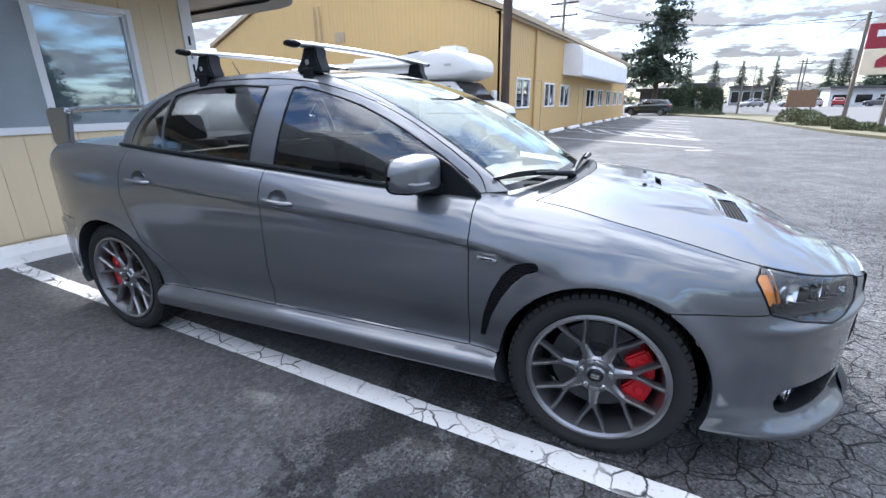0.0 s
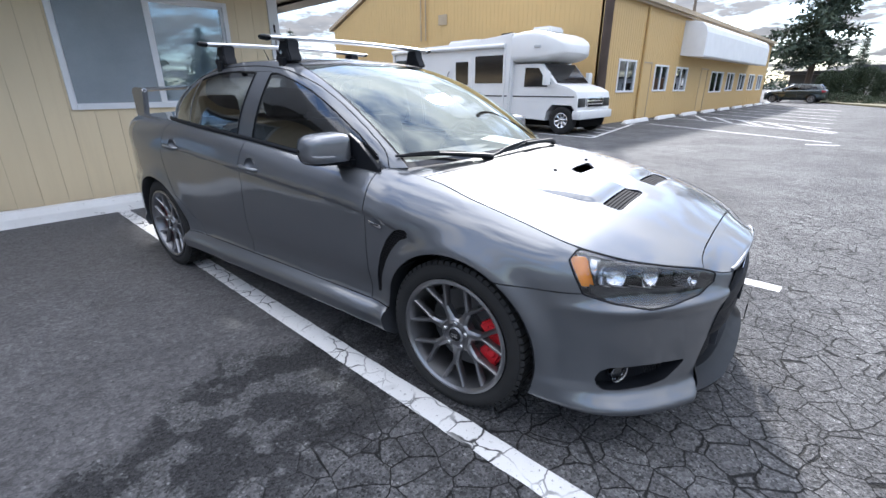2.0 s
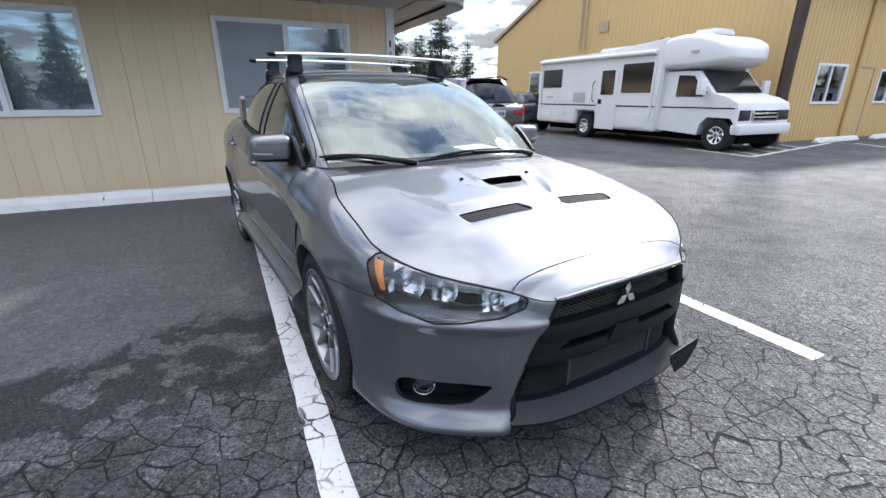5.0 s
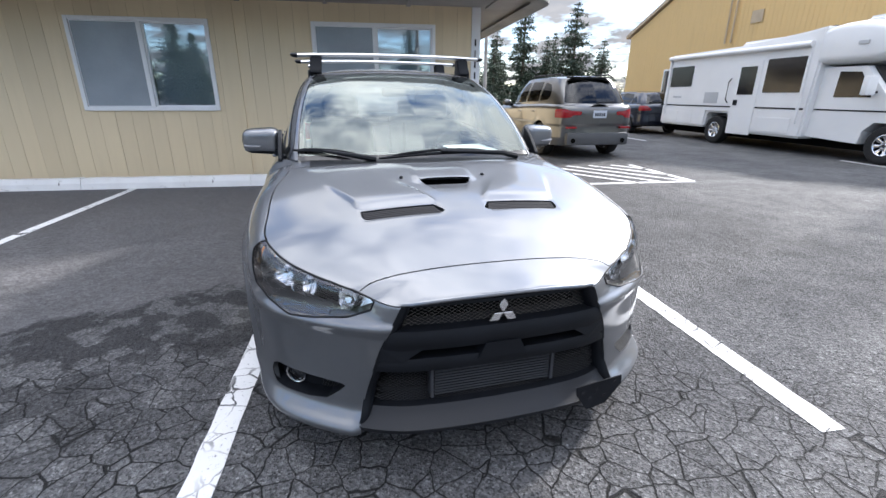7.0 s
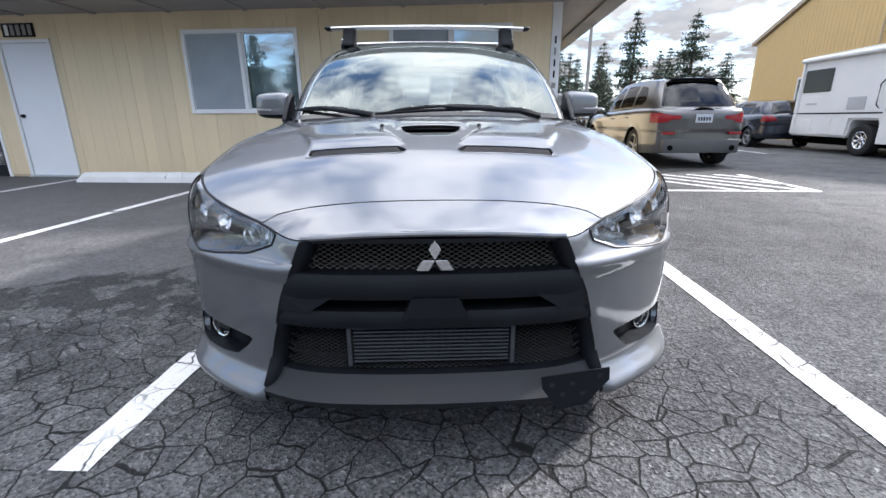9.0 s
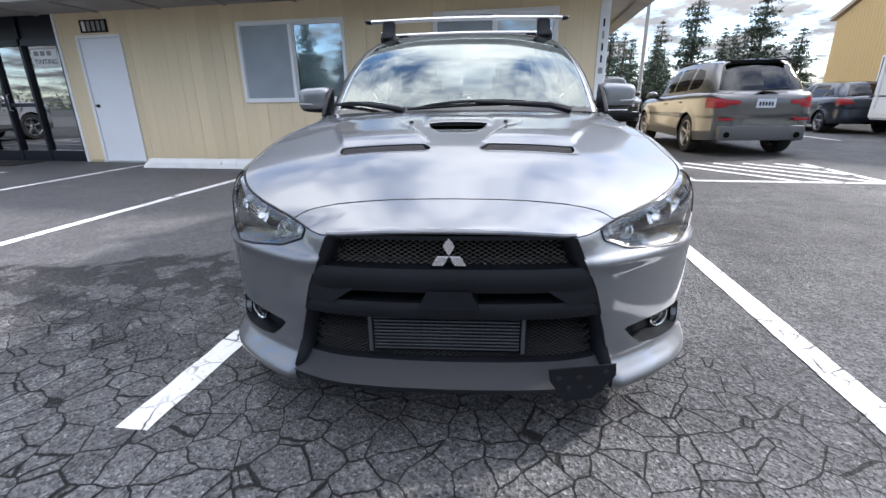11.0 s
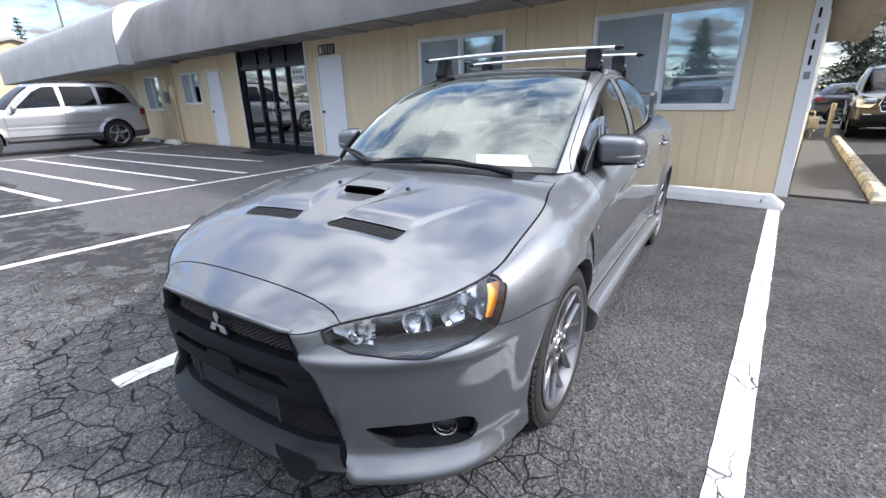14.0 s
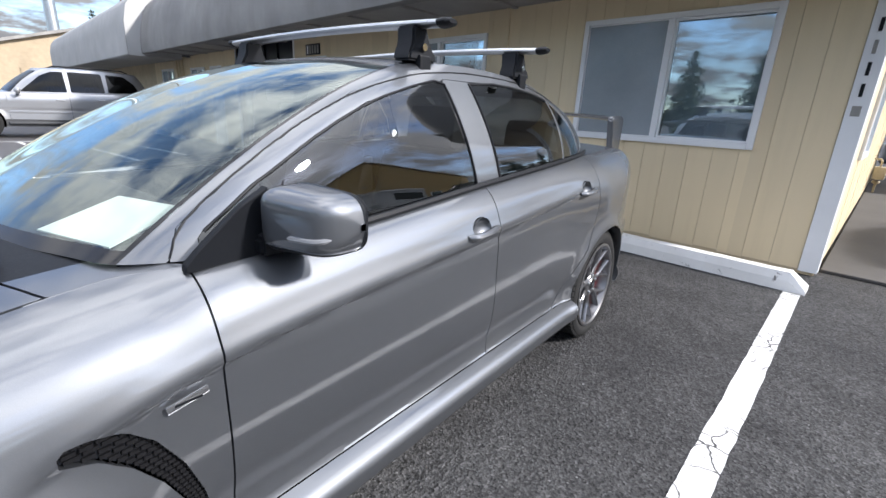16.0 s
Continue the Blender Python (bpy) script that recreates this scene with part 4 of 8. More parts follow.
def panels(P, A, B, label):
    """Cut the surface P(a, b) over a grid into panels by label(a, b, points); edges between labels are followed exactly."""
    a, b = np.meshgrid(A, B, indexing="ij")
    L = label(a, b, P(a, b))
    na, nb = a.shape
    edges = []
    for da, db in ((1, 0), (0, 1)):
        i, j = np.nonzero(L[: na - da, : nb - db] != L[da:, db:])
        if not len(i):
            continue
        a0, b0, a1, b1 = a[i, j], b[i, j], a[i + da, j + db], b[i + da, j + db]
        l0 = L[i, j]
        lo, hi = np.zeros(len(i)), np.ones(len(i))
        for _ in range(11):
            m = (lo + hi) / 2
            am, bm_ = a0 + (a1 - a0) * m, b0 + (b1 - b0) * m
            same = label(am, bm_, P(am, bm_)) == l0
            lo, hi = np.where(same, m, lo), np.where(same, hi, m)
        for n in range(len(i)):
            edges.append((min(lo[n], 1 - lo[n]), lo[n], i[n], j[n], i[n] + da, j[n] + db))
    edges.sort()
    wild = np.zeros(a.shape, bool)
    a2, b2 = a.copy(), b.copy()
    for _, t, i, j, k, l in edges:
        if wild[i, j] or wild[k, l]:
            continue
        w = (i, j) if t < 0.5 else (k, l)
        a2[w], b2[w] = a[i, j] + (a[k, l] - a[i, j]) * t, b[i, j] + (b[k, l] - b[i, j]) * t
        wild[w] = True
    pts = P(a2, b2)
    out = {}
    idx = np.arange(na * nb).reshape(na, nb)
    later = []
    for i in range(na - 1):
        for j in range(nb - 1):
            q = [(i, j), (i + 1, j), (i + 1, j + 1), (i, j + 1)]
            ls = {int(L[c]) for c in q if not wild[c]}
            if len(ls) == 1:
                out.setdefault(ls.pop(), []).append([idx[c] for c in q])
            else:
                if wild[q[1]] and wild[q[3]]:
                    q = q[1:] + q[:1]
                for tri in ((q[0], q[1], q[2]), (q[0], q[2], q[3])):
                    ls = {int(L[c]) for c in tri if not wild[c]}
                    if len(ls) == 1:
                        out.setdefault(ls.pop(), []).append([idx[c] for c in tri])
                    else:
                        later.append(tri)
    if later:
        ca = np.array([sum(a2[c] for c in t) / 3 for t in later])
        cb = np.array([sum(b2[c] for c in t) / 3 for t in later])
        for t, l in zip(later, label(ca, cb, P(ca, cb))):
            out.setdefault(int(l), []).append([idx[c] for c in t])
    flat = pts.reshape(-1, 3)
    res = {}
    for l, fs in out.items():
        used = sorted({v for f in fs for v in f})
        at = {v: n for n, v in enumerate(used)}
        res[l] = (flat[used], [[at[v] for v in f] for f in fs])
    return res


def sheet(data, side=1, lip=0.012, gap=0.0022, flip=False):
    """A bmesh from panel data; side -1 mirrors it; edges draw back by gap and turn inwards by lip."""
    v, fs = data
    bm = bmesh.new()
    vs = [bm.verts.new((p[0], p[1] * side, p[2])) for p in v]
    for f in fs:
        q = []
        for n in f:
            if n not in q:
                q.append(n)
        if len(q) > 2:
            try:
                bm.faces.new([vs[n] for n in (q if (side > 0) != flip else q[::-1])])
            except ValueError:
                pass
    loose = [w for w in bm.verts if not w.link_faces]
    bmesh.ops.delete(bm, geom=loose, context="VERTS")
    bmesh.ops.remove_doubles(bm, verts=bm.verts, dist=0.0004)
    bm.normal_update()
    if lip:
        # skip the seam on the centre plane
        es = [e for e in bm.edges if e.is_boundary and not all(abs(w.co.y) < 0.0008 for w in e.verts)]
        if gap:
            move = {}
            for w in {w for e in es for w in e.verts}:
                c = sum((f.calc_center_median() for f in w.link_faces), Vector()) / len(w.link_faces)
                d = c - w.co
                if d.length > 1e-6:
                    move[w] = d.normalized() * gap
            for w, d in move.items():
                w.co += d
        nrm = {w: w.normal.copy() for e in es for w in e.verts}
        r = bmesh.ops.extrude_edge_only(bm, edges=es)
        new_v = [g for g in r["geom"] if isinstance(g, bmesh.types.BMVert)]
        old = {tuple(round(c, 6) for c in w.co): n for w, n in nrm.items()}
        for w in new_v:
            n = old.get(tuple(round(c, 6) for c in w.co))
            if n is not None:
                w.co -= n * lip
    return bm


class Contour:
    """Half a plan outline, from nose to tail, by arc length."""

    def __init__(self, pts, n=700):
        k = np.linspace(0, len(pts) - 1, n)
        p = catmull(pts, k)
        p[0, 1] = p[-1, 1] = 0
        s = np.concatenate([[0], np.cumsum(np.hypot(*np.diff(p, axis=0).T))])
        self.total, self.s, self.p = s[-1], s, p
        d = np.gradient(p, axis=0)
        nrm = np.stack([-d[:, 1], d[:, 0]], 1)
        nrm /= np.linalg.norm(nrm, axis=1)[:, None]
        self.n = -nrm if nrm[n // 2, 1] < 0 else nrm
        self.n[0], self.n[-1] = (1, 0), (-1, 0)

    def at(self, s):
        return [np.interp(s, self.s, c) for c in (self.p[:, 0], self.p[:, 1], self.n[:, 0], self.n[:, 1])]

    def where(self, x, y):
        return float(self.s[np.argmin((self.p[:, 0] - x) ** 2 + (self.p[:, 1] - y) ** 2)])


def wheel(parent, centre, side, R=0.325, rim=0.237, width=0.235, caliper=None, spokes=7, style="mesh", rim_mat=None, group="wheels", front=1, seg=72):
    """A wheel whose outer face looks along side * y: tyre, rim, spokes, disc, caliper, nuts."""
    rim_mat = rim_mat or RIM
    hub = new("wheel")
    hub.parent = parent
    hub.matrix_basis = Matrix.Translation(centre) @ Matrix.Diagonal((1, side, 1, 1))
    w = width
    bm = bmesh.new()
    lathe(bm, [(rim + 0.004, -0.01), (rim + 0.012, 0.004), (rim + 0.03, 0.012), (R - 0.035, 0.014), (R - 0.016, 0.004), (R - 0.008, -0.012), (R - 0.007, -w / 2), (R - 0.008, -w + 0.012), (R - 0.02, -w), (rim, -w + 0.01)], seg)
    n = 64 if seg > 60 else 0
    tread = bmesh.new() if n else None
    for i in range(n):
        a0 = 2 * math.pi * i / n
        for lo, hi, sh in ((-0.052, 0.002, 0.0), (-0.112, -0.058, 0.5), (-0.172, -0.118, 0.0), (-w + 0.01, -0.178, 0.5)):
            a = a0 + sh * 2 * math.pi / n
            da = 0.36 * 2 * math.pi / n
            vs = []
            for r in (R - 0.014, R):
                for aa, h in ((a - da, lo), (a + da, lo), (a + da, hi), (a - da, hi)):
                    hh = h if r < R or h < 0 else h - 0.006
                    vs.append(tread.verts.new((r * math.cos(aa), hh, r * math.sin(aa))))
            for q in ((4, 5, 6, 7), (0, 1, 5, 4), (1, 2, 6, 5), (2, 3, 7, 6), (3, 0, 4, 7)):
                tread.faces.new([vs[c] for c in q])
    part("tyre", bm, RUBBER, hub, smooth=True)
    if tread is not None:
        tr = part("tread", tread, RUBBER, hub)
        tr["kind"] = "stuff"
    bm = bmesh.new()
    lathe(bm, [(rim + 0.008, 0.004), (rim + 0.009, 0.010), (rim - 0.002, 0.013), (rim - 0.012, 0.006), (rim - 0.016, -0.012), (rim - 0.022, -0.03), (rim - 0.03, -0.11), (rim - 0.012, -w + 0.02), (rim + 0.004, -w + 0.012)], seg)
    part("rim", bm, rim_mat, hub, smooth=True)

    def arm(bm, pts):
        """A tapered bar through (radius, angle, along, width, depth) points."""
        rows = []
        for r, a, h, wd, dp in pts:
            c, s_ = math.cos(a), math.sin(a)
            rad, tan = Vector((c, 0, s_)), Vector((-s_, 0, c))
            m = rad * r
            rows.append([bm.verts.new(m + tan * (wd / 2) * q + Vector((0, h + z * dp, 0))) for q, z in ((-1, -1), (1, -1), (1, -0.25), (0.45, 0), (-0.45, 0), (-1, -0.25))])
        for u, v in zip(rows, rows[1:]):
            for k in range(6):
                bm.faces.new((u[k], u[(k + 1) % 6], v[(k + 1) % 6], v[k]))
        bm.faces.new(rows[0])
        bm.faces.new(rows[-1][::-1])

    for i in range(spokes):
        a = 2 * math.pi * (i + 0.25) / spokes
        bm = bmesh.new()
        if style == "mesh":
            half = math.pi / spokes * 0.5
            arm(bm, [(0.05, a, -0.014, 0.068, 0.04), (0.080, a, -0.019, 0.038, 0.034), (0.112, a, -0.0165, 0.030, 0.032), (0.142, a, -0.0135, 0.029, 0.03)])
            for sg in (-1, 1):
                arm(bm, [(0.126, a + sg * half * 0.16, -0.0145, 0.020, 0.03), (0.150, a + sg * half * 0.42, -0.012, 0.0185, 0.03), (0.182, a + sg * half * 0.76, -0.007, 0.0175, 0.03), (rim - 0.010, a + sg * half * 1.02, 0.002, 0.018, 0.036)])
        else:
            arm(bm, [(0.05, a, -0.02, 0.075, 0.04), (0.11, a, -0.022, 0.05, 0.035), (rim - 0.07, a, -0.016, 0.055, 0.03), (rim - 0.012, a, -0.006, 0.085, 0.03)])
        bmesh.ops.recalc_face_normals(bm, faces=bm.faces)
        part("spoke", bm, rim_mat, hub, smooth=True)
    bm = bmesh.new()
    lathe(bm, [(0.0, -0.012), (0.03, -0.012), (0.036, -0.018), (0.066, -0.016), (0.074, -0.024), (0.076, -0.06), (0.0, -0.06)], 40)
    part("hub", bm, rim_mat, hub, smooth=True)
    bm = bmesh.new()
    lathe(bm, [(0.0, -0.007), (0.024, -0.0075), (0.029, -0.0105), (0.029, -0.014), (0, -0.014)], 32)
    part("centre_cap", bm, GLOSS_BLACK, hub, "gloss black centre cap", smooth=True)
    bm = boxes((-0.016, 0.016, -0.0085, -0.0062, 0.002, 0.008), (-0.016, 0.016, -0.0085, -0.0062, -0.008, -0.002), bevel=0.0008)
    part("cap_badge", bm, CHROME, hub, "plain silver badge bars")
    for i in range(5):
        a = 2 * math.pi * (i + 0.25) / 5
        bm = bmesh.new()
        lathe(bm, [(0.0, 0.0), (0.0075, 0.0), (0.0095, -0.003), (0.0095, -0.02), (0.0125, -0.022), (0, -0.022)], 6 if i > 9 else 12)
        part("lug_nut", bm, ALU, hub, matrix=Matrix.Translation((0.0535 * math.cos(a), -0.008, 0.0535 * math.sin(a))))
    bm = bmesh.new()
    rd = min(0.175, rim - 0.05)
    lathe(bm, [(0.0, -0.085), (0.085, -0.085), (0.09, -0.1), (rd, -0.1), (rd, -0.128), (0, -0.128)], 48)
    part("brake_disc", bm, DISC, hub, smooth=True)
    # added disc behind the brake, coloured as the shade between the spokes
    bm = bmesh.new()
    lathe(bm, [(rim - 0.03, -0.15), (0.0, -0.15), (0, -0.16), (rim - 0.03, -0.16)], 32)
    part("spoke_gap_shade", bm, DARK, hub)
    if caliper:
        bm = bmesh.new()
        prof = []
        for i in range(11):
            a = radians(-36 + 72 * i / 10)
            prof.append(a)
        outer = [(0.198 * math.cos(a), 0.198 * math.sin(a)) for a in prof]
        inner = [((0.118 + 0.012 * math.cos(6 * a)) * math.cos(a), (0.118 + 0.012 * math.cos(6 * a)) * math.sin(a)) for a in prof[::-1]]
        prism(bm, outer + inner, -0.14, -0.058, "Y")
        es = [e for e in bm.edges if abs(e.calc_face_angle(0)) > 0.6]
        bmesh.ops.bevel(bm, geom=es, offset=0.008, segments=2, affect="EDGES")
        cal = part("caliper", bm, caliper, hub, "red painted brake caliper", smooth=True, matrix=pose(0, 0, 0, 0, 0 if front > 0 else 180, 0))
        for k_ in (-0.32, 0.05, 0.38):
            bm = bmesh.new()
            lathe(bm, [(0, -0.052), (0.014, -0.052), (0.02, -0.058), (0.022, -0.064), (0, -0.064)], 20)
            part("piston_boss", bm, caliper, cal, smooth=True, matrix=Matrix.Translation((0.16 * math.cos(k_), 0, 0.16 * math.sin(k_))))
    return hub


# ---------------------------------------------------------------- the grey saloon
CALIPER = mottled("red_caliper_paint", (0.5, 0.012, 0.018), 0.35, 0.1, 8, 80, 0.05)
AMBER = mottled("amber_reflector", (0.95, 0.33, 0.03), 0.25, 0.08, 30, 200, 0.15)
REFLECTOR = mottled("lamp_reflector", (0.74, 0.75, 0.77), 0.16, 0.04, 20, 90, 0.1, 1.0)
LAMP_BLACK = mottled("lamp_bezel", (0.008, 0.008, 0.009), 0.35, 0.1, 6, 90, 0.0)
LAMP_SMOKE = mottled("lamp_smoke", (0.17, 0.175, 0.18), 0.25, 0.1, 8, 90, 0.0, 0.8)
RED_LENS = mottled("red_lamp_lens", (0.22, 0.006, 0.011), 0.15, 0.12, 12, 90, 0.05)
CLOTH = mottled("dark_seat_cloth", (0.025, 0.025, 0.027), 0.9, 0.2, 5, 150, 0.2)
DASH = mottled("dashboard_plastic", (0.03, 0.03, 0.031), 0.7, 0.15, 5, 120, 0.2)
PAPER = mottled("paper_sheet", (0.80, 0.88, 0.86), 0.7, 0.05, 8, 60, 0.05)
MESH_GREY = mottled("grey_mesh", (0.10, 0.092, 0.085), 0.4, 0.1, 8, 90, 0.0, Specular_IOR_Level=0.3)
MESH_BLACK = mottled("black_mesh", (0.008, 0.008, 0.009), 0.4, 0.1, 8, 90, 0.0, Specular_IOR_Level=0.25)
REPEATER = mottled("repeater_lens", (0.20, 0.205, 0.215), 0.15, 0.1, 8, 90, 0.0)
SLAT = mottled("vent_slat_plastic", (0.02, 0.02, 0.022), 0.8, 0.15, 8, 90, 0.05, Specular_IOR_Level=0.15)
CORE = mottled("intercooler_fins", (0.055, 0.058, 0.066), 0.5, 0.12, 10, 120, 0.1, 0.5)

AX = 1.325
outline = Contour([(2.225, 0), (2.218, 0.2), (2.195, 0.36), (2.125, 0.515), (2.02, 0.663), (1.905, 0.766), (1.75, 0.832), (1.55, 0.869), (1.325, 0.882), (1.1, 0.876), (0.85, 0.866), (0.3, 0.864), (-0.3, 0.867), (-0.8, 0.872), (-1.1, 0.884), (-1.325, 0.893), (-1.6, 0.88), (-1.8, 0.845), (-1.96, 0.785), (-2.09, 0.66), (-2.17, 0.42), (-2.20, 0)])
top_z = pch((2.225, 0.678), (2.2, 0.662), (2.13, 0.698), (2.05, 0.722), (1.9, 0.757), (1.75, 0.79), (1.5, 0.848), (1.325, 0.882), (1.1, 0.918), (0.9, 0.938), (0.8, 0.944), (0.5, 0.955), (-0.2, 1.012), (-0.9, 1.058), (-1.2, 1.070), (-1.5, 1.078), (-1.9, 1.086), (-2.1, 1.076), (-2.2, 1.05))
low_z = pch((2.225, 0.180), (2.0, 0.176), (1.75, 0.195), (1.6, 0.215), (1.0, 0.205), (-0.9, 0.21), (-1.6, 0.25), (-2.2, 0.27))
draw_in = pch((2.225, 0.006), (2.19, 0.008), (2.1, 0.018), (1.95, 0.035), (1.8, 0.058), (1.6, 0.10), (1.325, 0.13), (1.1, 0.17), (0.95, 0.175), (0.8, 0.118), (0.4, 0.105), (-0.3, 0.10), (-0.85, 0.115), (-1.2, 0.155), (-1.5, 0.18), (-1.85, 0.13), (-2.1, 0.06), (-2.2, 0.03))
roll_h = pch((2.2, 0.05), (2.0, 0.09), (1.7, 0.15), (1.325, 0.19), (0.9, 0.2), (0.4, 0.22), (-0.8, 0.24), (-1.4, 0.25), (-1.85, 0.16), (-2.2, 0.09))
side_in = pch((0.18, 0.035), (0.215, 0.012), (0.245, -0.030), (0.295, -0.036), (0.325, -0.018), (0.352, 0.028), (0.40, 0.03), (0.5, 0.012), (0.62, 0.002), (0.76, 0.0), (1.2, 0.0))
nose_in = pch((0.18, 0.0), (0.205, -0.020), (0.24, -0.026), (0.272, -0.014), (0.31, 0.006), (0.36, 0.014), (0.41, 0.008), (0.47, 0.0), (0.56, 0.0), (1, 0.0))
wing_in = pch((0.18, 0.0), (0.21, -0.010), (0.26, -0.010), (0.31, 0.0), (0.40, 0.004), (0.5, 0.002), (0.62, 0.0), (1.2, 0.0))
cheek_in = pch((0.172, 0.015), (0.182, -0.028), (0.190, -0.040), (0.206, -0.043), (0.214, -0.040), (0.240, -0.018), (0.268, 0.001), (0.29, 0.004), (0.36, 0.005), (0.43, 0.004), (0.50, 0.003), (0.545, 0.0), (0.572, -0.007), (0.584, -0.010), (0.593, -0.008), (0.606, 0.001), (0.63, 0.002), (1.2, 0.0))
lamp_in = pch((0.18, 0.0), (0.575, 0.0), (0.60, 0.006), (0.63, 0.02), (0.66, 0.026), (1, 0.026))
rear_in = pch((0.18, 0.05), (0.3, 0.01), (0.42, 0.0), (0.62, 0.0), (0.64, 0.012), (0.8, 0.014), (1.2, 0.02))
crease_z = pch((1.25, 0.68), (0.84, 0.77), (-0.2, 0.852), (-0.72, 0.893), (-1.3, 0.94), (-2.2, 0.97))


def gw(z):
    """Half width of the grille mouth at a height."""
    return (np.interp(z, [0.15, 0.235, 0.262, 0.36, 0.51, 0.655, 0.70], [0.478, 0.478, 0.47, 0.445, 0.40, 0.335, 0.31]))


def body(s, v):
    """The lower body's skin, by arc length and height share."""
    x, y, nx, ny = outline.at(s)
    z0, z1 = low_z(x), top_z(x)
    z = z0 + (z1 - z0) * v
    wn_, wr = smooth_step(x, 1.80, 2.03), smooth_step(-x, 1.5, 1.85)
    wf = smooth_step(x, 1.0, 1.5)
    inset = (side_in(z) * (1 - wf) + wing_in(z) * wf) * (1 - wn_ - wr) + nose_in(z) * wn_ + rear_in(z) * wr + lamp_in(z) * wn_ * smooth_step(y, 0.33, 0.46)
    # cheeks beside the mouth: a shelf under the lamp, a hollow, and a flared lip
    wc = smooth_step(x, 1.68, 2.02) * smooth_step(y, gw(z) - 0.03, gw(z) + 0.015)
    inset = inset * (1 - wc) + (cheek_in(z) + lamp_in(z) * smooth_step(y, 0.33, 0.46)) * wc
    t = np.clip((z - z1 + roll_h(x)) / roll_h(x), 0, 1)
    inset = inset + draw_in(x) * (1 - np.sqrt(1 - 0.97 * t * t)) / (1 - math.sqrt(0.03))
    for cx in (AX, -AX):
        r = np.hypot(x - cx, z - 0.325)
        inset = inset - 0.02 * np.exp(-(((np.maximum(r - 0.364, 0)) / 0.055) ** 2)) * smooth_step(z, 0.2, 0.4)
    side = smooth_step(x, -1.25, -0.75) * (1 - smooth_step(x, 0.9, 1.25))
    cz = crease_z(x)
    inset = inset + side * (0.010 * smooth_step(-(z - cz), 0.0, 0.010) * smooth_step(z, 0.45, 0.8) - 0.004 * np.exp(-(((z - cz - 0.02) / 0.02) ** 2)))
    return np.stack([x - nx * inset, y - ny * inset, z], -1)


def at_s(pts):
    return [(outline.where(x, y), z) for x, y, z in pts]


LAMP = at_s([(1.764, 0.82, 0.748), (1.812, 0.795, 0.638), (1.90, 0.755, 0.612), (2.0, 0.67, 0.592), (2.06, 0.60, 0.598), (2.13, 0.50, 0.612), (2.168, 0.43, 0.64), (2.17, 0.42, 0.668), (2.125, 0.50, 0.72), (2.0, 0.66, 0.76), (1.87, 0.77, 0.79), (1.782, 0.81, 0.776)])
FOG = at_s([(1.880, 0.767, 0.318), (1.890, 0.760, 0.346), (1.918, 0.742, 0.362), (1.98, 0.69, 0.364), (2.06, 0.60, 0.364), (2.120, 0.522, 0.358), (2.105, 0.543, 0.330), (2.075, 0.58, 0.292), (2.03, 0.635, 0.280), (1.95, 0.715, 0.274), (1.91, 0.75, 0.277), (1.888, 0.763, 0.290)])
GRILLE = [(-0.1, 0.72), (0.30, 0.72), (0.335, 0.655), (0.40, 0.51), (0.445, 0.36), (0.47, 0.262), (0.478, 0.235), (0.478, 0.15), (-0.1, 0.15)]
FVENT = [(1.098, 0.738), (1.055, 0.737), (1.008, 0.715), (0.968, 0.673), (0.926, 0.594), (0.896, 0.50), (0.878, 0.40), (0.896, 0.40), (0.926, 0.50), (0.962, 0.58), (1.005, 0.645), (1.05, 0.69), (1.098, 0.712)]
REAR_EDGE = [(-0.19, 1.2), (-1.20, 1.2), (-1.165, 1.05), (-1.145, 0.93), (-1.14, 0.83), (-1.115, 0.73), (-1.04, 0.60), (-0.90, 0.47), (-0.77, 0.345), (-0.19, 0.345)]
TAIL = at_s([(-1.90, 0.81, 0.99), (-1.88, 0.82, 0.80), (-2.05, 0.71, 0.79), (-2.17, 0.42, 0.80), (-2.17, 0.42, 0.93), (-2.05, 0.71, 0.985)])
NAMES = {1: "front_bumper", 2: "fender", 3: "front_door", 4: "rear_door", 5: "quarter_panel", 6: "rear_bumper", 7: "side_skirt"}


HANDLES = [(-0.080, 0.884), (-0.990, 0.931)]


def body_label(s, v, p):
    x, y, z = p[..., 0], p[..., 1], p[..., 2]
    cx = outline.at(s)[0]
    L = np.full(x.shape, 5)
    L[cx > 0.832] = 2
    L[(cx <= 0.832) & (cx > -0.19)] = 3
    L[in_poly(cx, z, REAR_EDGE)] = 4
    L[(cx < -1.66) & (z < 0.66)] = 6
    L[(z < 0.345) & (np.abs(cx) < 1.15)] = 7
    L[(cx > 1.45) & (z < 0.632 + 0.02 * (cx - 1.55))] = 1
    L[(cx > 1.9) & (z < top_z(cx) + 0.1) & (L == 2)] = 1
    L[in_poly(s, z, LAMP)] = 8
    L[in_poly(s, z, FOG)] = 9
    L[(cx > 2.0) & in_poly(y, z, GRILLE)] = 0
    L[in_poly(cx, z, FVENT)] = 10
    L[in_poly(s, z, TAIL)] = 11
    for hx, hz in HANDLES:
        L[((cx - hx) / 0.050) ** 2 + ((z - hz) / 0.036) ** 2 < 1] = 0
    for c in (AX, -AX):
        L[np.hypot(cx - c, z - 0.325) < 0.362] = 0
    return L


car = thing("saloon_car", "grey metallic sports saloon with roof bars, parked on asphalt", "car", at=pose(-0.152, 1.0, 0, 0, 0, 6.2))
body_data = panels(body, np.linspace(0, outline.total, 460), np.linspace(0, 1, 84), body_label)


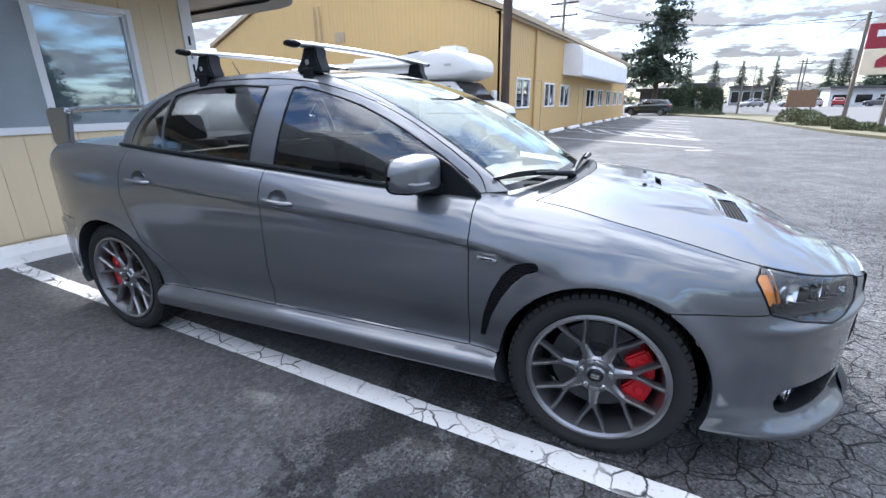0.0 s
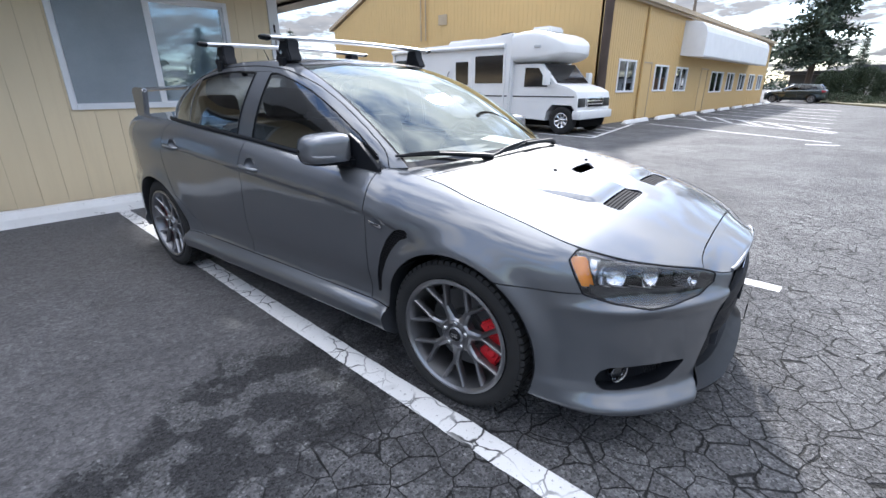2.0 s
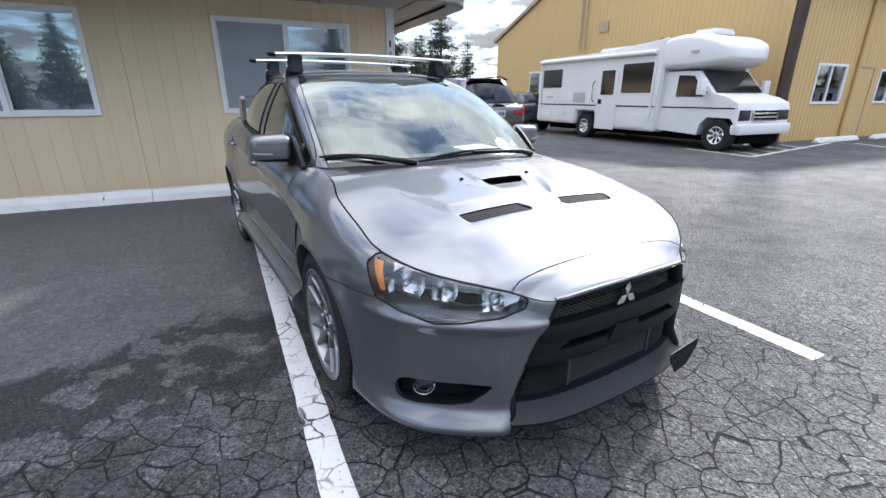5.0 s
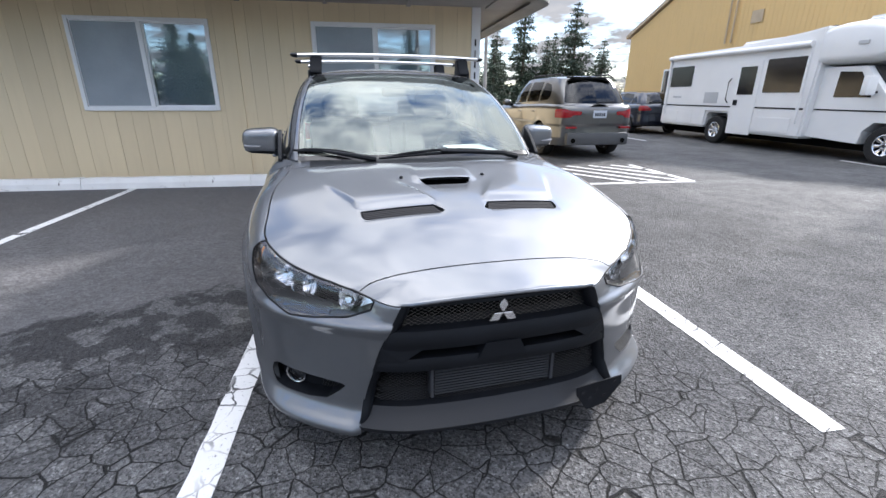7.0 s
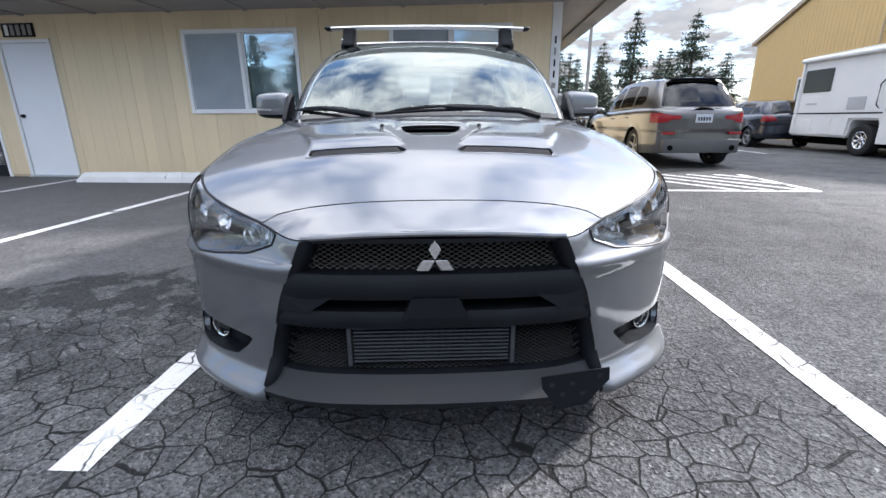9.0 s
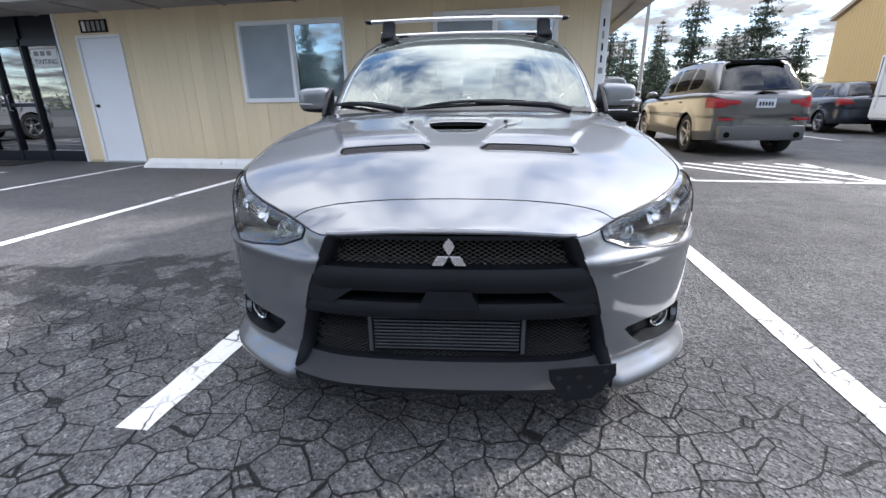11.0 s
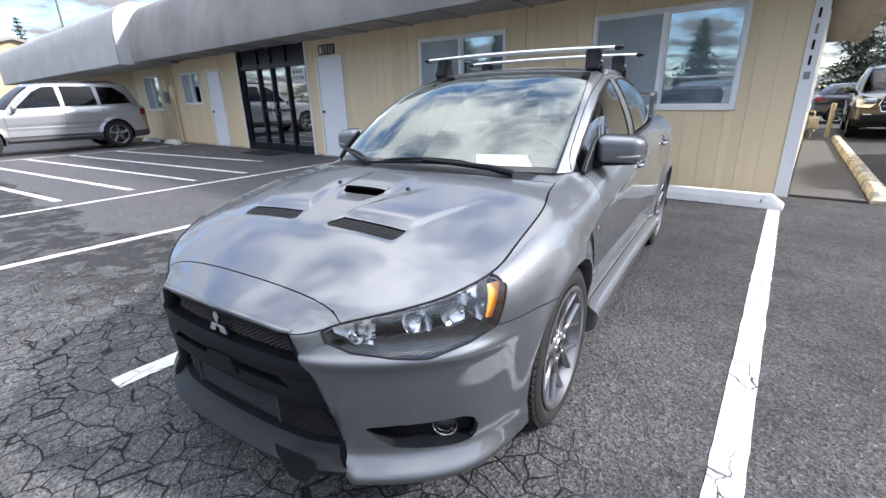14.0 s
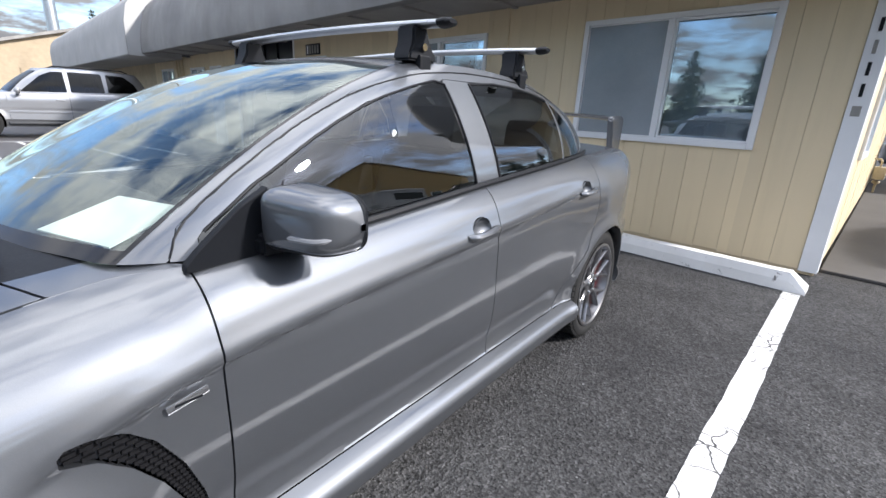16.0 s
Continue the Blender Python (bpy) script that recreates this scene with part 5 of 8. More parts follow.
# tops: bonnet, nose panel, boot lid
qs = np.linspace(0, outline.total, 900)
Q = body(qs, np.ones_like(qs))
edge_front = [(a, b) for a, b, c in Q if a > 0.78]
fx = np.array([p[0] for p in edge_front])[::-1]
hood_y = lambda x: np.interp(x, fx, np.array([p[1] for p in edge_front])[::-1])
hood_ze = lambda x: np.interp(x, fx, np.array([c for a, b, c in Q if a > 0.78])[::-1])
hood_zc = pch((2.225, 0.686), (2.15, 0.719), (2.07, 0.750), (1.95, 0.800), (1.85, 0.836), (1.75, 0.862), (1.6, 0.892), (1.5, 0.910), (1.3, 0.945), (1.1, 0.968), (0.8, 0.99))


def hood(x, y):
    a = np.abs(y)
    w = np.maximum(hood_y(x), 0.02)
    t = np.clip(a / w, 0, 1)
    z = hood_ze(x) + (hood_zc(x) - hood_ze(x)) * (1 - t ** 2.6)
    # the skin steps up behind each vent and fades back into the bonnet
    back = np.clip(1.72 - x, 0, 1)
    inn, out = 0.100 + 0.32 * back, 0.405 + 0.36 * back
    soft = 0.010 + 0.30 * np.clip(1.67 - x, 0, 1)
    lat = smooth_step(a, inn - 0.012, inn + soft) * (1 - smooth_step(a, out - 0.006, out + 0.006 + 0.10 * np.clip(1.62 - x, 0, 1)))
    z = z + 0.014 * lat * (1 - smooth_step(x, 1.650, 1.722)) * smooth_step(x, 1.32, 1.66)
    z = z - 0.004 * lat * smooth_step(x, 1.68, 1.722) * (1 - smooth_step(x, 1.785, 1.815))
    # low bulge behind the scoop, a tapered ramp ahead of its mouth
    z = z + 0.009 * (1 - smooth_step(a, 0.115, 0.155)) * smooth_step(x, 1.20, 1.42) * (1 - smooth_step(x, 1.455, 1.50))
    edge = 0.118 - 0.42 * np.clip(x - 1.46, 0, 1)
    z = z - 0.011 * (1 - smooth_step(a, edge - 0.006, edge + 0.004)) * smooth_step(x, 1.45, 1.475) * (1 - smooth_step(x, 1.49, 1.605))
    return np.stack([x, y, z], -1)


HOOD_FRONT = pch((-0.55, 2.15), (-0.472, 2.125), (-0.445, 2.108), (-0.40, 2.095), (-0.3, 2.09), (0, 2.09), (0.3, 2.09), (0.40, 2.095), (0.445, 2.108), (0.472, 2.125), (0.55, 2.15))
HOOD_REAR = pch((-0.75, 1.02), (-0.66, 1.06), (-0.5, 1.12), (0, 1.19), (0.5, 1.12), (0.66, 1.06), (0.75, 1.02))
VENT_R = [(1.722, -0.405), (1.722, -0.115), (1.745, -0.104), (1.775, -0.088), (1.784, -0.092), (1.788, -0.102), (1.788, -0.385), (1.782, -0.396), (1.765, -0.403)]
VENT_L = [(x, -y) for x, y in VENT_R]
SCOOP = [(1.447, -0.119), (1.492, -0.102), (1.492, 0.102), (1.447, 0.119)]


def hood_label(x, y, p):
    L = np.full(x.shape, 1)
    L[x > HOOD_FRONT(y)] = 2
    L[x < HOOD_REAR(y)] = 3
    L[(x < HOOD_REAR(y)) & (y > 0.60)] = 7
    L[(x < HOOD_REAR(y)) & (y < -0.60)] = 8
    L[in_poly(x, y, VENT_R)] = 4
    L[in_poly(x, y, VENT_L)] = 5
    L[in_poly(x, y, SCOOP)] = 6
    L[np.abs(y) > hood_y(x) - 0.0005] = 0
    L[x < np.interp(np.abs(y), [0, 0.3, 0.56, 0.685, 0.8], [1.10, 1.07, 0.985, 0.90, 0.80]) - 0.03] = 0
    return L


hood_data = panels(hood, np.concatenate([np.linspace(0.80, 2.06, 165), np.linspace(2.068, 2.2185, 64)]), np.linspace(-0.80, 0.80, 200), hood_label)
part("bonnet", sheet(hood_data[1], lip=0.018, gap=0.0045), PAINT, car, smooth=True)
part("nose_panel", sheet(hood_data[2], lip=0.015, gap=0.002), PAINT, car, smooth=True)
rim_ = [(a, b, c) for a, b, c in Q if a > 2.19][::6]
part("nose_lip", tube(bmesh.new(), [(a - 0.004, -b, c + 0.004) for a, b, c in rim_[::-1]] + [(a - 0.004, b, c + 0.004) for a, b, c in rim_[1:]], 0.0075, 8), PAINT, car, smooth=True)
part("cowl", sheet(hood_data[3], lip=0.012, gap=0.0), BLACK, car, "black plastic cowl", smooth=True)
for key in (7, 8):
    part("fender_cap", sheet(hood_data[key], lip=0.012, gap=0.001), PAINT, car, smooth=True)
for name_, poly in (("r", VENT_R), ("l", VENT_L)):
    sg = -1 if name_ == "r" else 1
    # near-black plate under the slats, the vent's shade is in its colour
    vent = part("bonnet_vent", boxes((1.69, 1.845, min(sg * 0.07, sg * 0.43), max(sg * 0.07, sg * 0.43), 0.80, 0.806)), DARK, car, "black slatted bonnet vent")
    for i in range(5):
        x = 1.731 + 0.0132 * i
        shift = (x - 1.722) / 0.066
        ya, yb = sorted((sg * (0.405 - 0.012 * shift ** 3 - 0.003), sg * (0.115 - 0.024 * shift + 0.004)))
        bm = bmesh.new()
        cols = []
        for j in range(9):
            y = ya + (yb - ya) * j / 8
            z = float(hood(np.array([x]), np.array([y]))[0, 2])
            cols.append([bm.verts.new(c) for c in ((x - 0.0055, y, z - 0.0015), (x + 0.003, y, z - 0.004), (x + 0.004, y, z - 0.010), (x - 0.0055, y, z - 0.008))])
        for u, w in zip(cols, cols[1:]):
            for k in range(4):
                bm.faces.new((u[k], u[(k + 1) % 4], w[(k + 1) % 4], w[k]))
        part("slat", bm, SLAT, vent)
# floor and back of the scoop, coloured as the shade in its mouth
bm = boxes((1.40, 1.505, -0.135, 0.135, 0.865, 0.87), (1.40, 1.41, -0.135, 0.135, 0.865, 0.912))
part("scoop", bm, DARK, car, "dark bonnet air scoop")
bm = bmesh.new()
cols = []
for j in range(13):
    y = -0.118 + 0.236 * j / 12
    z = float(hood(np.array([1.44]), np.array([y]))[0, 2]) - 0.003
    k_ = 1 - (abs(y) / 0.118) ** 3
    cols.append([bm.verts.new(c) for c in ((1.41, y, z + 0.003), (1.455, y, z + 0.001 + 0.005 * k_), (1.466, y, z - 0.004 + 0.005 * k_), (1.45, y, z - 0.012))])
for u, w in zip(cols, cols[1:]):
    for k in range(3):
        bm.faces.new((u[k], u[k + 1], w[k + 1], w[k]))
bmesh.ops.recalc_face_normals(bm, faces=bm.faces)
part("scoop_lip", bm, PAINT, car, smooth=True)
for y in (-0.195, 0.195):
    z = float(hood(np.array([1.42]), np.array([y]))[0, 2])
    bm = bmesh.new()
    lathe(bm, [(0.0, 0.010), (0.006, 0.009), (0.009, 0.005), (0.010, -0.004)], 14, "Z")
    part("washer_nozzle", bm, BLACK, car, "black washer nozzle", smooth=True, matrix=Matrix.Translation((1.42, y, z)))

for side in (1, -1):
    xs = np.linspace(0.84, 1.075, 16)
    part("fender_seam", tube(bmesh.new(), [(x, side * float(hood_y(x)), float(hood_ze(x)) - 0.0045) for x in xs], 0.0048, 8), PAINT, car, smooth=True)
for side in (1, -1):
    for key, nm in NAMES.items():
        if key in body_data:
            part(nm, sheet(body_data[key], side, lip=0.02), PAINT, car, smooth=True)

# near-black inner tub behind every shut line, its colour stands in for gap shade
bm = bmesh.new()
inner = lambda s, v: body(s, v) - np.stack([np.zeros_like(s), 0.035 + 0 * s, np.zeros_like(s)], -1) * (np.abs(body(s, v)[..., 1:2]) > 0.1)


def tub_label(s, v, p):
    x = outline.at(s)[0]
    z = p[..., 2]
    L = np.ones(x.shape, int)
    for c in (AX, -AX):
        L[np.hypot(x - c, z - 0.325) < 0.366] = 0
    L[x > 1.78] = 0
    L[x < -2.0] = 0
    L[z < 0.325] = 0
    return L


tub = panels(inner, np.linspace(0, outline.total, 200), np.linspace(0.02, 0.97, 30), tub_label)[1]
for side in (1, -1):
    part("gap_shade_sheet", sheet(tub, side, lip=0), DARK, car, smooth=True)
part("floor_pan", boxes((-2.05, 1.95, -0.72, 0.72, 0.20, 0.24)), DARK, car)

# wheel housings and lips, in near-black that holds the shade of the arch
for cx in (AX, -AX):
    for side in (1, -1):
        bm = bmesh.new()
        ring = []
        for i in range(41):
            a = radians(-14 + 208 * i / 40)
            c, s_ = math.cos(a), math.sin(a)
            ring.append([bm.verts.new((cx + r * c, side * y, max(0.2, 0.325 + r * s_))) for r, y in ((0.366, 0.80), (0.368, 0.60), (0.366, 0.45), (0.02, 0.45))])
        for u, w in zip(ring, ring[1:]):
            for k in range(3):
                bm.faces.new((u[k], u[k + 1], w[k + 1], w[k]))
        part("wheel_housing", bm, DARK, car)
# folded return of each wheel arch
for cx in (AX, -AX):
    for side in (1, -1):
        bm = bmesh.new()
        rows = []
        for i in range(57):
            a = radians(-20.5 + 221 * i / 56)
            x, z = cx + 0.3605 * math.cos(a), 0.325 + 0.3605 * math.sin(a)
            s_ = outline.where(x, 0.88)
            z0, z1 = float(low_z(x)), float(top_z(x))
            yy = float(body(np.array([s_]), np.array([np.clip((z - z0) / (z1 - z0), 0, 1)]))[0, 1])
            rows.append([bm.verts.new((x, side * y, max(z, z0 + 0.004))) for y in (yy - 0.002, yy - 0.03, 0.785)])
        for u, w in zip(rows, rows[1:]):
            for k in range(2):
                bm.faces.new((u[k], u[k + 1], w[k + 1], w[k]))
        part("arch_return", bm, PAINT, car, smooth=True)
for cx, fr in ((AX, 1), (-AX, -1)):
    for side in (1, -1):
        wheel(car, (cx, side * 0.862, 0.325), side, rim=0.243, caliper=CALIPER, front=fr)

# greenhouse
BASE = [(1.10, 0, 0.965), (1.07, 0.3, 0.962), (0.985, 0.56, 0.955), (0.90, 0.685, 0.948), (0.66, 0.745, 0.942), (0.2, 0.758, 0.972), (-0.3, 0.765, 1.008), (-0.85, 0.755, 1.046), (-1.3, 0.685, 1.06), (-1.6, 0.5, 1.068), (-1.72, 0, 1.075)]
RAIL = [(0.10, 0, 1.432), (0.09, 0.27, 1.428), (0.05, 0.45, 1.418), (-0.02, 0.548, 1.415), (-0.12, 0.565, 1.424), (-0.28, 0.567, 1.43), (-0.5, 0.563, 1.43), (-0.82, 0.552, 1.408), (-1.05, 0.525, 1.37), (-1.16, 0.4, 1.372), (-1.2, 0, 1.388)]
SWELL = [(0, 0, 0.062), (0, 0.01, 0.062), (0, 0.02, 0.062), (0.01, 0.025, 0.06), (0.02, 0.03, 0.045), (0.0, 0.034, 0.015), (0, 0.034, 0.0), (0, 0.034, 0.01), (-0.02, 0.03, 0.03), (-0.02, 0.02, 0.045), (-0.01, 0, 0.05)]


def cabin(k, w):
    b, r, m = catmull(BASE, k), catmull(RAIL, k), catmull(SWELL, k)
    w = np.asarray(w, float)[..., None]
    p = b + (r - b) * w + m * 4 * w * (1 - w)
    return p


FW = [(0.79, 0.90), (-0.175, 0.90), (-0.115, 1.362), (-0.06, 1.362), (0.08, 1.333), (0.27, 1.280), (0.46, 1.197), (0.66, 1.082), (0.79, 0.99)]
RW = [(-0.325, 0.90), (-0.905, 0.90), (-0.93, 1.333), (-0.86, 1.352), (-0.66, 1.375), (-0.45, 1.378), (-0.272, 1.372)]
QW = [(-0.935, 0.90), (-1.225, 0.90), (-1.19, 1.07), (-1.12, 1.2), (-1.0, 1.30), (-0.955, 1.325)]
DOORS = [(0.85, 0.8), (-1.26, 0.8), (-1.24, 1.1), (-1.17, 1.21), (-1.04, 1.345), (-0.9, 1.378), (-0.66, 1.405), (-0.3, 1.408), (-0.05, 1.388), (0.10, 1.360), (0.30, 1.306), (0.51, 1.213), (0.71, 1.092), (0.82, 1.01), (0.85, 0.95)]


def cabin_label(k, w, p):
    x, z = p[..., 0], p[..., 2]
    L = np.full(x.shape, 1)
    sd = (k > 2.80) & (k < 9.0)
    L[sd & in_poly(x, z, DOORS)] = 7
    L[sd & in_poly(x, z, FW)] = 3
    L[sd & in_poly(x, z, RW)] = 4
    L[sd & in_poly(x, z, QW)] = 5
    L[sd & (L == 7) & (x < -0.115) & (x > -0.33) & (z < 1.372)] = 8
    L[sd & (L == 7) & (z < 0.0)] = 8
    L[(k < 2.78) & (w < 0.955)] = 2
    L[(k < 2.70) & (w < 0.92) & (w > 0.03)] = 9
    L[(k > 9.05) & (w < 0.93)] = 6
    return L


cab = panels(cabin, np.concatenate([np.linspace(0, 2.6, 68), np.linspace(2.61, 3.6, 90), np.linspace(3.63, 10, 166)]), np.linspace(0, 1, 64), cabin_label)
KS, WS = np.meshgrid(np.linspace(2.7, 9.1, 640), np.linspace(0, 1, 200), indexing="ij")
CAB_PTS = cabin(KS, WS).reshape(-1, 3)


def on_cabin(path, side, out=0.002):
    """Points every 15 mm along a side-view path, lying on the cabin's flank."""
    res = []
    for (x0, z0), (x1, z1) in zip(path, path[1:]):
        n = max(1, int(math.hypot(x1 - x0, z1 - z0) / 0.015))
        for i in range(n):
            x, z = x0 + (x1 - x0) * i / n, z0 + (z1 - z0) * i / n
            p = CAB_PTS[np.argmin((CAB_PTS[:, 0] - x) ** 2 + (CAB_PTS[:, 2] - z) ** 2)]
            res.append((x, side * (float(p[1]) + out), z))
    return res


def soft(path, rounds=2):
    """Corner-cutting of an open path."""
    for _ in range(rounds):
        q = [path[0]]
        for (x0, z0), (x1, z1) in zip(path, path[1:]):
            q += [(x0 * 0.75 + x1 * 0.25, z0 * 0.75 + z1 * 0.25), (x0 * 0.25 + x1 * 0.75, z0 * 0.25 + z1 * 0.75)]
        path = q + [path[-1]]
    return path


for side in (1, -1):
    part("pillar_frame", sheet(cab[1], side, lip=0.015, gap=0.001), PAINT, car, smooth=True)
    part("window_surround", sheet(cab[7], side, lip=0.02, gap=0.0025), PAINT, car, smooth=True)
    part("b_pillar", sheet(cab[8], side, lip=0.012, gap=0.001), PAINT, car, "grey door pillar", smooth=True)
    part("window_seal", tube(bmesh.new(), on_cabin([(-0.163, 0.995)] + [(-0.115, 1.355)] + soft(FW[3:-1]) + [FW[-1]], side), 0.004, 6), BLACK, car, "black rubber window seal", smooth=True)
    part("window_seal", tube(bmesh.new(), on_cabin([(-0.317, 1.01), (-0.272, 1.365)] + soft(RW[2:-1][::-1]), side), 0.005, 6), BLACK, car, "black rubber window seal", smooth=True)
    part("door_seal", tube(bmesh.new(), on_cabin(soft(DOORS[2:]), side, 0.0005), 0.0026, 6), BLACK, car, "black rubber door seal", smooth=True)
    for key, nm in ((3, "front_side_window"), (4, "rear_side_window"), (5, "quarter_window")):
        g = part(nm, sheet(cab[key], side, lip=0), CARGLASS, car, "tinted side glass", smooth=True)


def joined(key, lip=0.0, gap=0.0):
    """A panel over both sides."""
    v, fs = cab[key]
    n = len(v)
    m = v * np.array([1, -1, 1])
    return sheet((np.vstack([v, m]), fs + [[q + n for q in f][::-1] for f in fs]), 1, lip, gap)


part("screen_border", joined(2), GLOSS_BLACK, car, "black windscreen border", smooth=True)
ws = part("windscreen", joined(9), pane_material("windscreen_glass", (0.66, 0.72, 0.69), 1.5, 0.06, shine=(0.90, 0.98, 0.93)), car, "curved windscreen reflecting clouds", smooth=True)
ws.visible_shadow = False
rs = part("rear_screen", joined(6), pane_material("rear_screen_glass", (0.34, 0.36, 0.36), 0.7, 0.01), car, "tinted rear window", smooth=True)
rs.visible_shadow = False

# roof skin
kk = np.linspace(0, 10, 400)
R_ = catmull(RAIL, kk)
order = np.argsort(R_[:, 0])
rail_y = lambda x: np.interp(x, R_[order, 0], R_[order, 1])
rail_z = lambda x: np.interp(x, R_[order, 0], R_[order, 2])
roof_c = pch((0.10, 1.432), (0.0, 1.447), (-0.3, 1.467), (-0.7, 1.462), (-1.0, 1.428), (-1.2, 1.388))


def roof(x, y):
    t = np.clip(np.abs(y) / np.maximum(rail_y(x), 0.02), 0, 1)
    z = rail_z(x) + (roof_c(x) - rail_z(x)) * (1 - t ** 2.4)
    z = z - 0.006 * np.exp(-(((np.abs(y) - 0.475) / 0.012) ** 2)) * smooth_step(-x, 0.02, 0.1)
    return np.stack([x, y, z], -1)


rd = panels(roof, np.linspace(-1.199, 0.099, 90), np.linspace(-0.57, 0.57, 96), lambda x, y, p: (np.abs(y) < rail_y(x) + 0.001).astype(int))
part("roof", sheet(rd[1], lip=0.006, gap=0), PAINT, car, smooth=True)

# boot lid
rx = np.array([a for a, b, c in Q if a < -1.2])[::-1]
boot_y = lambda x: np.interp(x, rx, np.array([b for a, b, c in Q if a < -1.2])[::-1])
boot_z = lambda x: np.interp(x, rx, np.array([c for a, b, c in Q if a < -1.2])[::-1])


def boot(x, y):
    t = np.clip(np.abs(y) / np.maximum(boot_y(x), 0.02), 0, 1)
    return np.stack([x, y, boot_z(x) + 0.022 * (1 - t ** 2)], -1)


bd = panels(boot, np.linspace(-2.15, -1.2, 50), np.linspace(-0.75, 0.75, 60), lambda x, y, p: (np.abs(y) < boot_y(x) - 0.001).astype(int))
part("boot_lid", sheet(bd[1], lip=0.01, gap=0), PAINT, car, smooth=True)

# black strip under the side windows
for side in (1, -1):
    pts = []
    for i in range(40):
        k_ = 3.55 + (8.25 - 3.55) * i / 39
        c = cabin(np.array([k_]), np.array([0.0]))[0]
        zt = float(top_z(c[0]))
        pts.append((c[0], side * (c[1] + 0.012), zt + 0.006))
    part("belt_moulding", tube(bmesh.new(), pts, 0.0105, 6), BLACK, car, "black rubber belt moulding", smooth=True)

# lamps
for side in (1, -1):
    v, fs = body_data[8]
    lens_d = (v, fs)
    lamp = part("headlight", sheet(lens_d, side, lip=0), LENS, car, "clear headlight with amber side marker", smooth=True)
    lamp.visible_shadow = False
    lens_bm = sheet(lens_d, side, lip=0)
    rim_e = [(e.verts[0].co.copy(), e.verts[1].co.copy()) for e in lens_bm.edges if e.is_boundary]
    lens_bm.free()
    bm = bmesh.new()
    for a_, b_ in rim_e:
        rod(bm, a_, b_, 0.0035, seg=5, caps=False)
    part("lamp_seal", bm, BLACK, lamp, "black rubber seal", smooth=True)
    cent = np.array([1.6, 0.3, 0.66])
    d = cent - v
    d /= np.linalg.norm(d, axis=1)[:, None]
    inner_v = v + d * 0.05
    zones = {"chrome": [], "dark": [], "recess": []}
    for f in fs:
        c_ = v[f].mean(axis=0)
        zones["dark" if c_[0] < 2.085 and c_[2] < 0.662 - 0.10 * max(0.0, c_[0] - 1.90) and c_[0] > 1.83 else "recess" if 1.85 < c_[0] < 2.08 else "chrome"].append(f)
    part("bezel", sheet((v + d * 0.014, zones["dark"]), side, lip=0.02), LAMP_BLACK, lamp, "dark headlight bezel", smooth=True)
    for outer in (True, False):
        fz = [f for f in zones["chrome"] if (v[f][:, 0].mean() < 1.95) == outer]
        part("inner_reflector", sheet((inner_v, fz), side, lip=0), REFLECTOR, lamp, "bright headlight reflector", smooth=True)
    part("recess", sheet((v + d * 0.10, zones["recess"]), side, lip=0), LAMP_SMOKE, lamp, "dark chrome headlight recess", smooth=True)
    # rim wall between lens and bezel
    bm = sheet((v, fs), side, lip=0)
    es = [e for e in bm.edges if e.is_boundary]
    r = bmesh.ops.extrude_edge_only(bm, edges=es)
    for w in [g for g in r["geom"] if isinstance(g, bmesh.types.BMVert)]:
        q = Vector((cent[0], cent[1] * side, cent[2])) - w.co
        w.co += q.normalized() * 0.06
    bmesh.ops.delete(bm, geom=[f for f in bm.faces if all(not e.is_boundary for e in f.edges) and len(f.verts) and f.calc_area() > 0 and f.index >= 0 and f.index < len(fs) and f.index != -1], context="FACES_ONLY")
    part("housing", bm, LAMP_BLACK, lamp, smooth=True)

    def bowl(nm, s_pos, z, r, depth, mat=REFLECTOR):
        p = body(np.array([s_pos]), np.array([(z - 0.2) / 0.55]))[0]
        o = outline.at(np.array([s_pos]))
        nrm = Vector((float(o[2][0]), side * float(o[3][0]), 0.1)).normalized()
        face = (nrm * 0.5 + Vector((1, 0, 0)) * 0.5).normalized()
        bm = bmesh.new()
        lathe(bm, [(r, 0.0), (r * 0.97, -0.003), (r * 0.8, -depth * 0.3), (r * 0.5, -depth * 0.55), (0.012, -depth * 0.65)], 28, "Z")
        m = Matrix.Translation(Vector((float(p[0]), side * float(p[1]), z)) - nrm * 0.026) @ face.to_track_quat("Z", "Y").to_matrix().to_4x4()
        ob = part(nm, bm, mat, lamp, "bright reflector bowl", smooth=True, matrix=m)
        return m
    m1 = bowl("reflector", outline.where(1.905, 0.752), 0.690, 0.062, 0.06)
    m2 = bowl("reflector", outline.where(2.01, 0.655), 0.681, 0.045, 0.045)
    bowl("reflector", outline.where(2.125, 0.51), 0.655, 0.026, 0.03)
    for m, r in ((m1, 0.009), (m2, 0.008)):
        bm = bmesh.new()
        lathe(bm, [(0, 0.0), (r * 0.7, -0.004), (r, -0.015), (r, -0.045)], 14, "Z")
        part("bulb", bm, CHROME, lamp, "chrome bulb shield", smooth=True, matrix=m)

    def amber_label(s, v_, p):
        cx = outline.at(s)[0]
        z = p[..., 2]
        sl = cx + (z - 0.70) * 0.35
        return (in_poly(s, z, LAMP) & (sl < 1.838) & (sl > 1.752) & (z < 0.752) & (z > 0.652)).astype(int)
    ad = panels(lambda s, v_: body(s, v_) - np.stack([0.010 + 0 * s, 0.028 + 0 * s, 0 * s], -1), np.linspace(outline.where(1.95, 0.72), outline.where(1.70, 0.83), 40), np.linspace(0.6, 1, 40), amber_label)
    if 1 in ad:
        part("side_marker", sheet(ad[1], side, lip=0.01, gap=0.001), AMBER, lamp, "amber side marker", smooth=True)
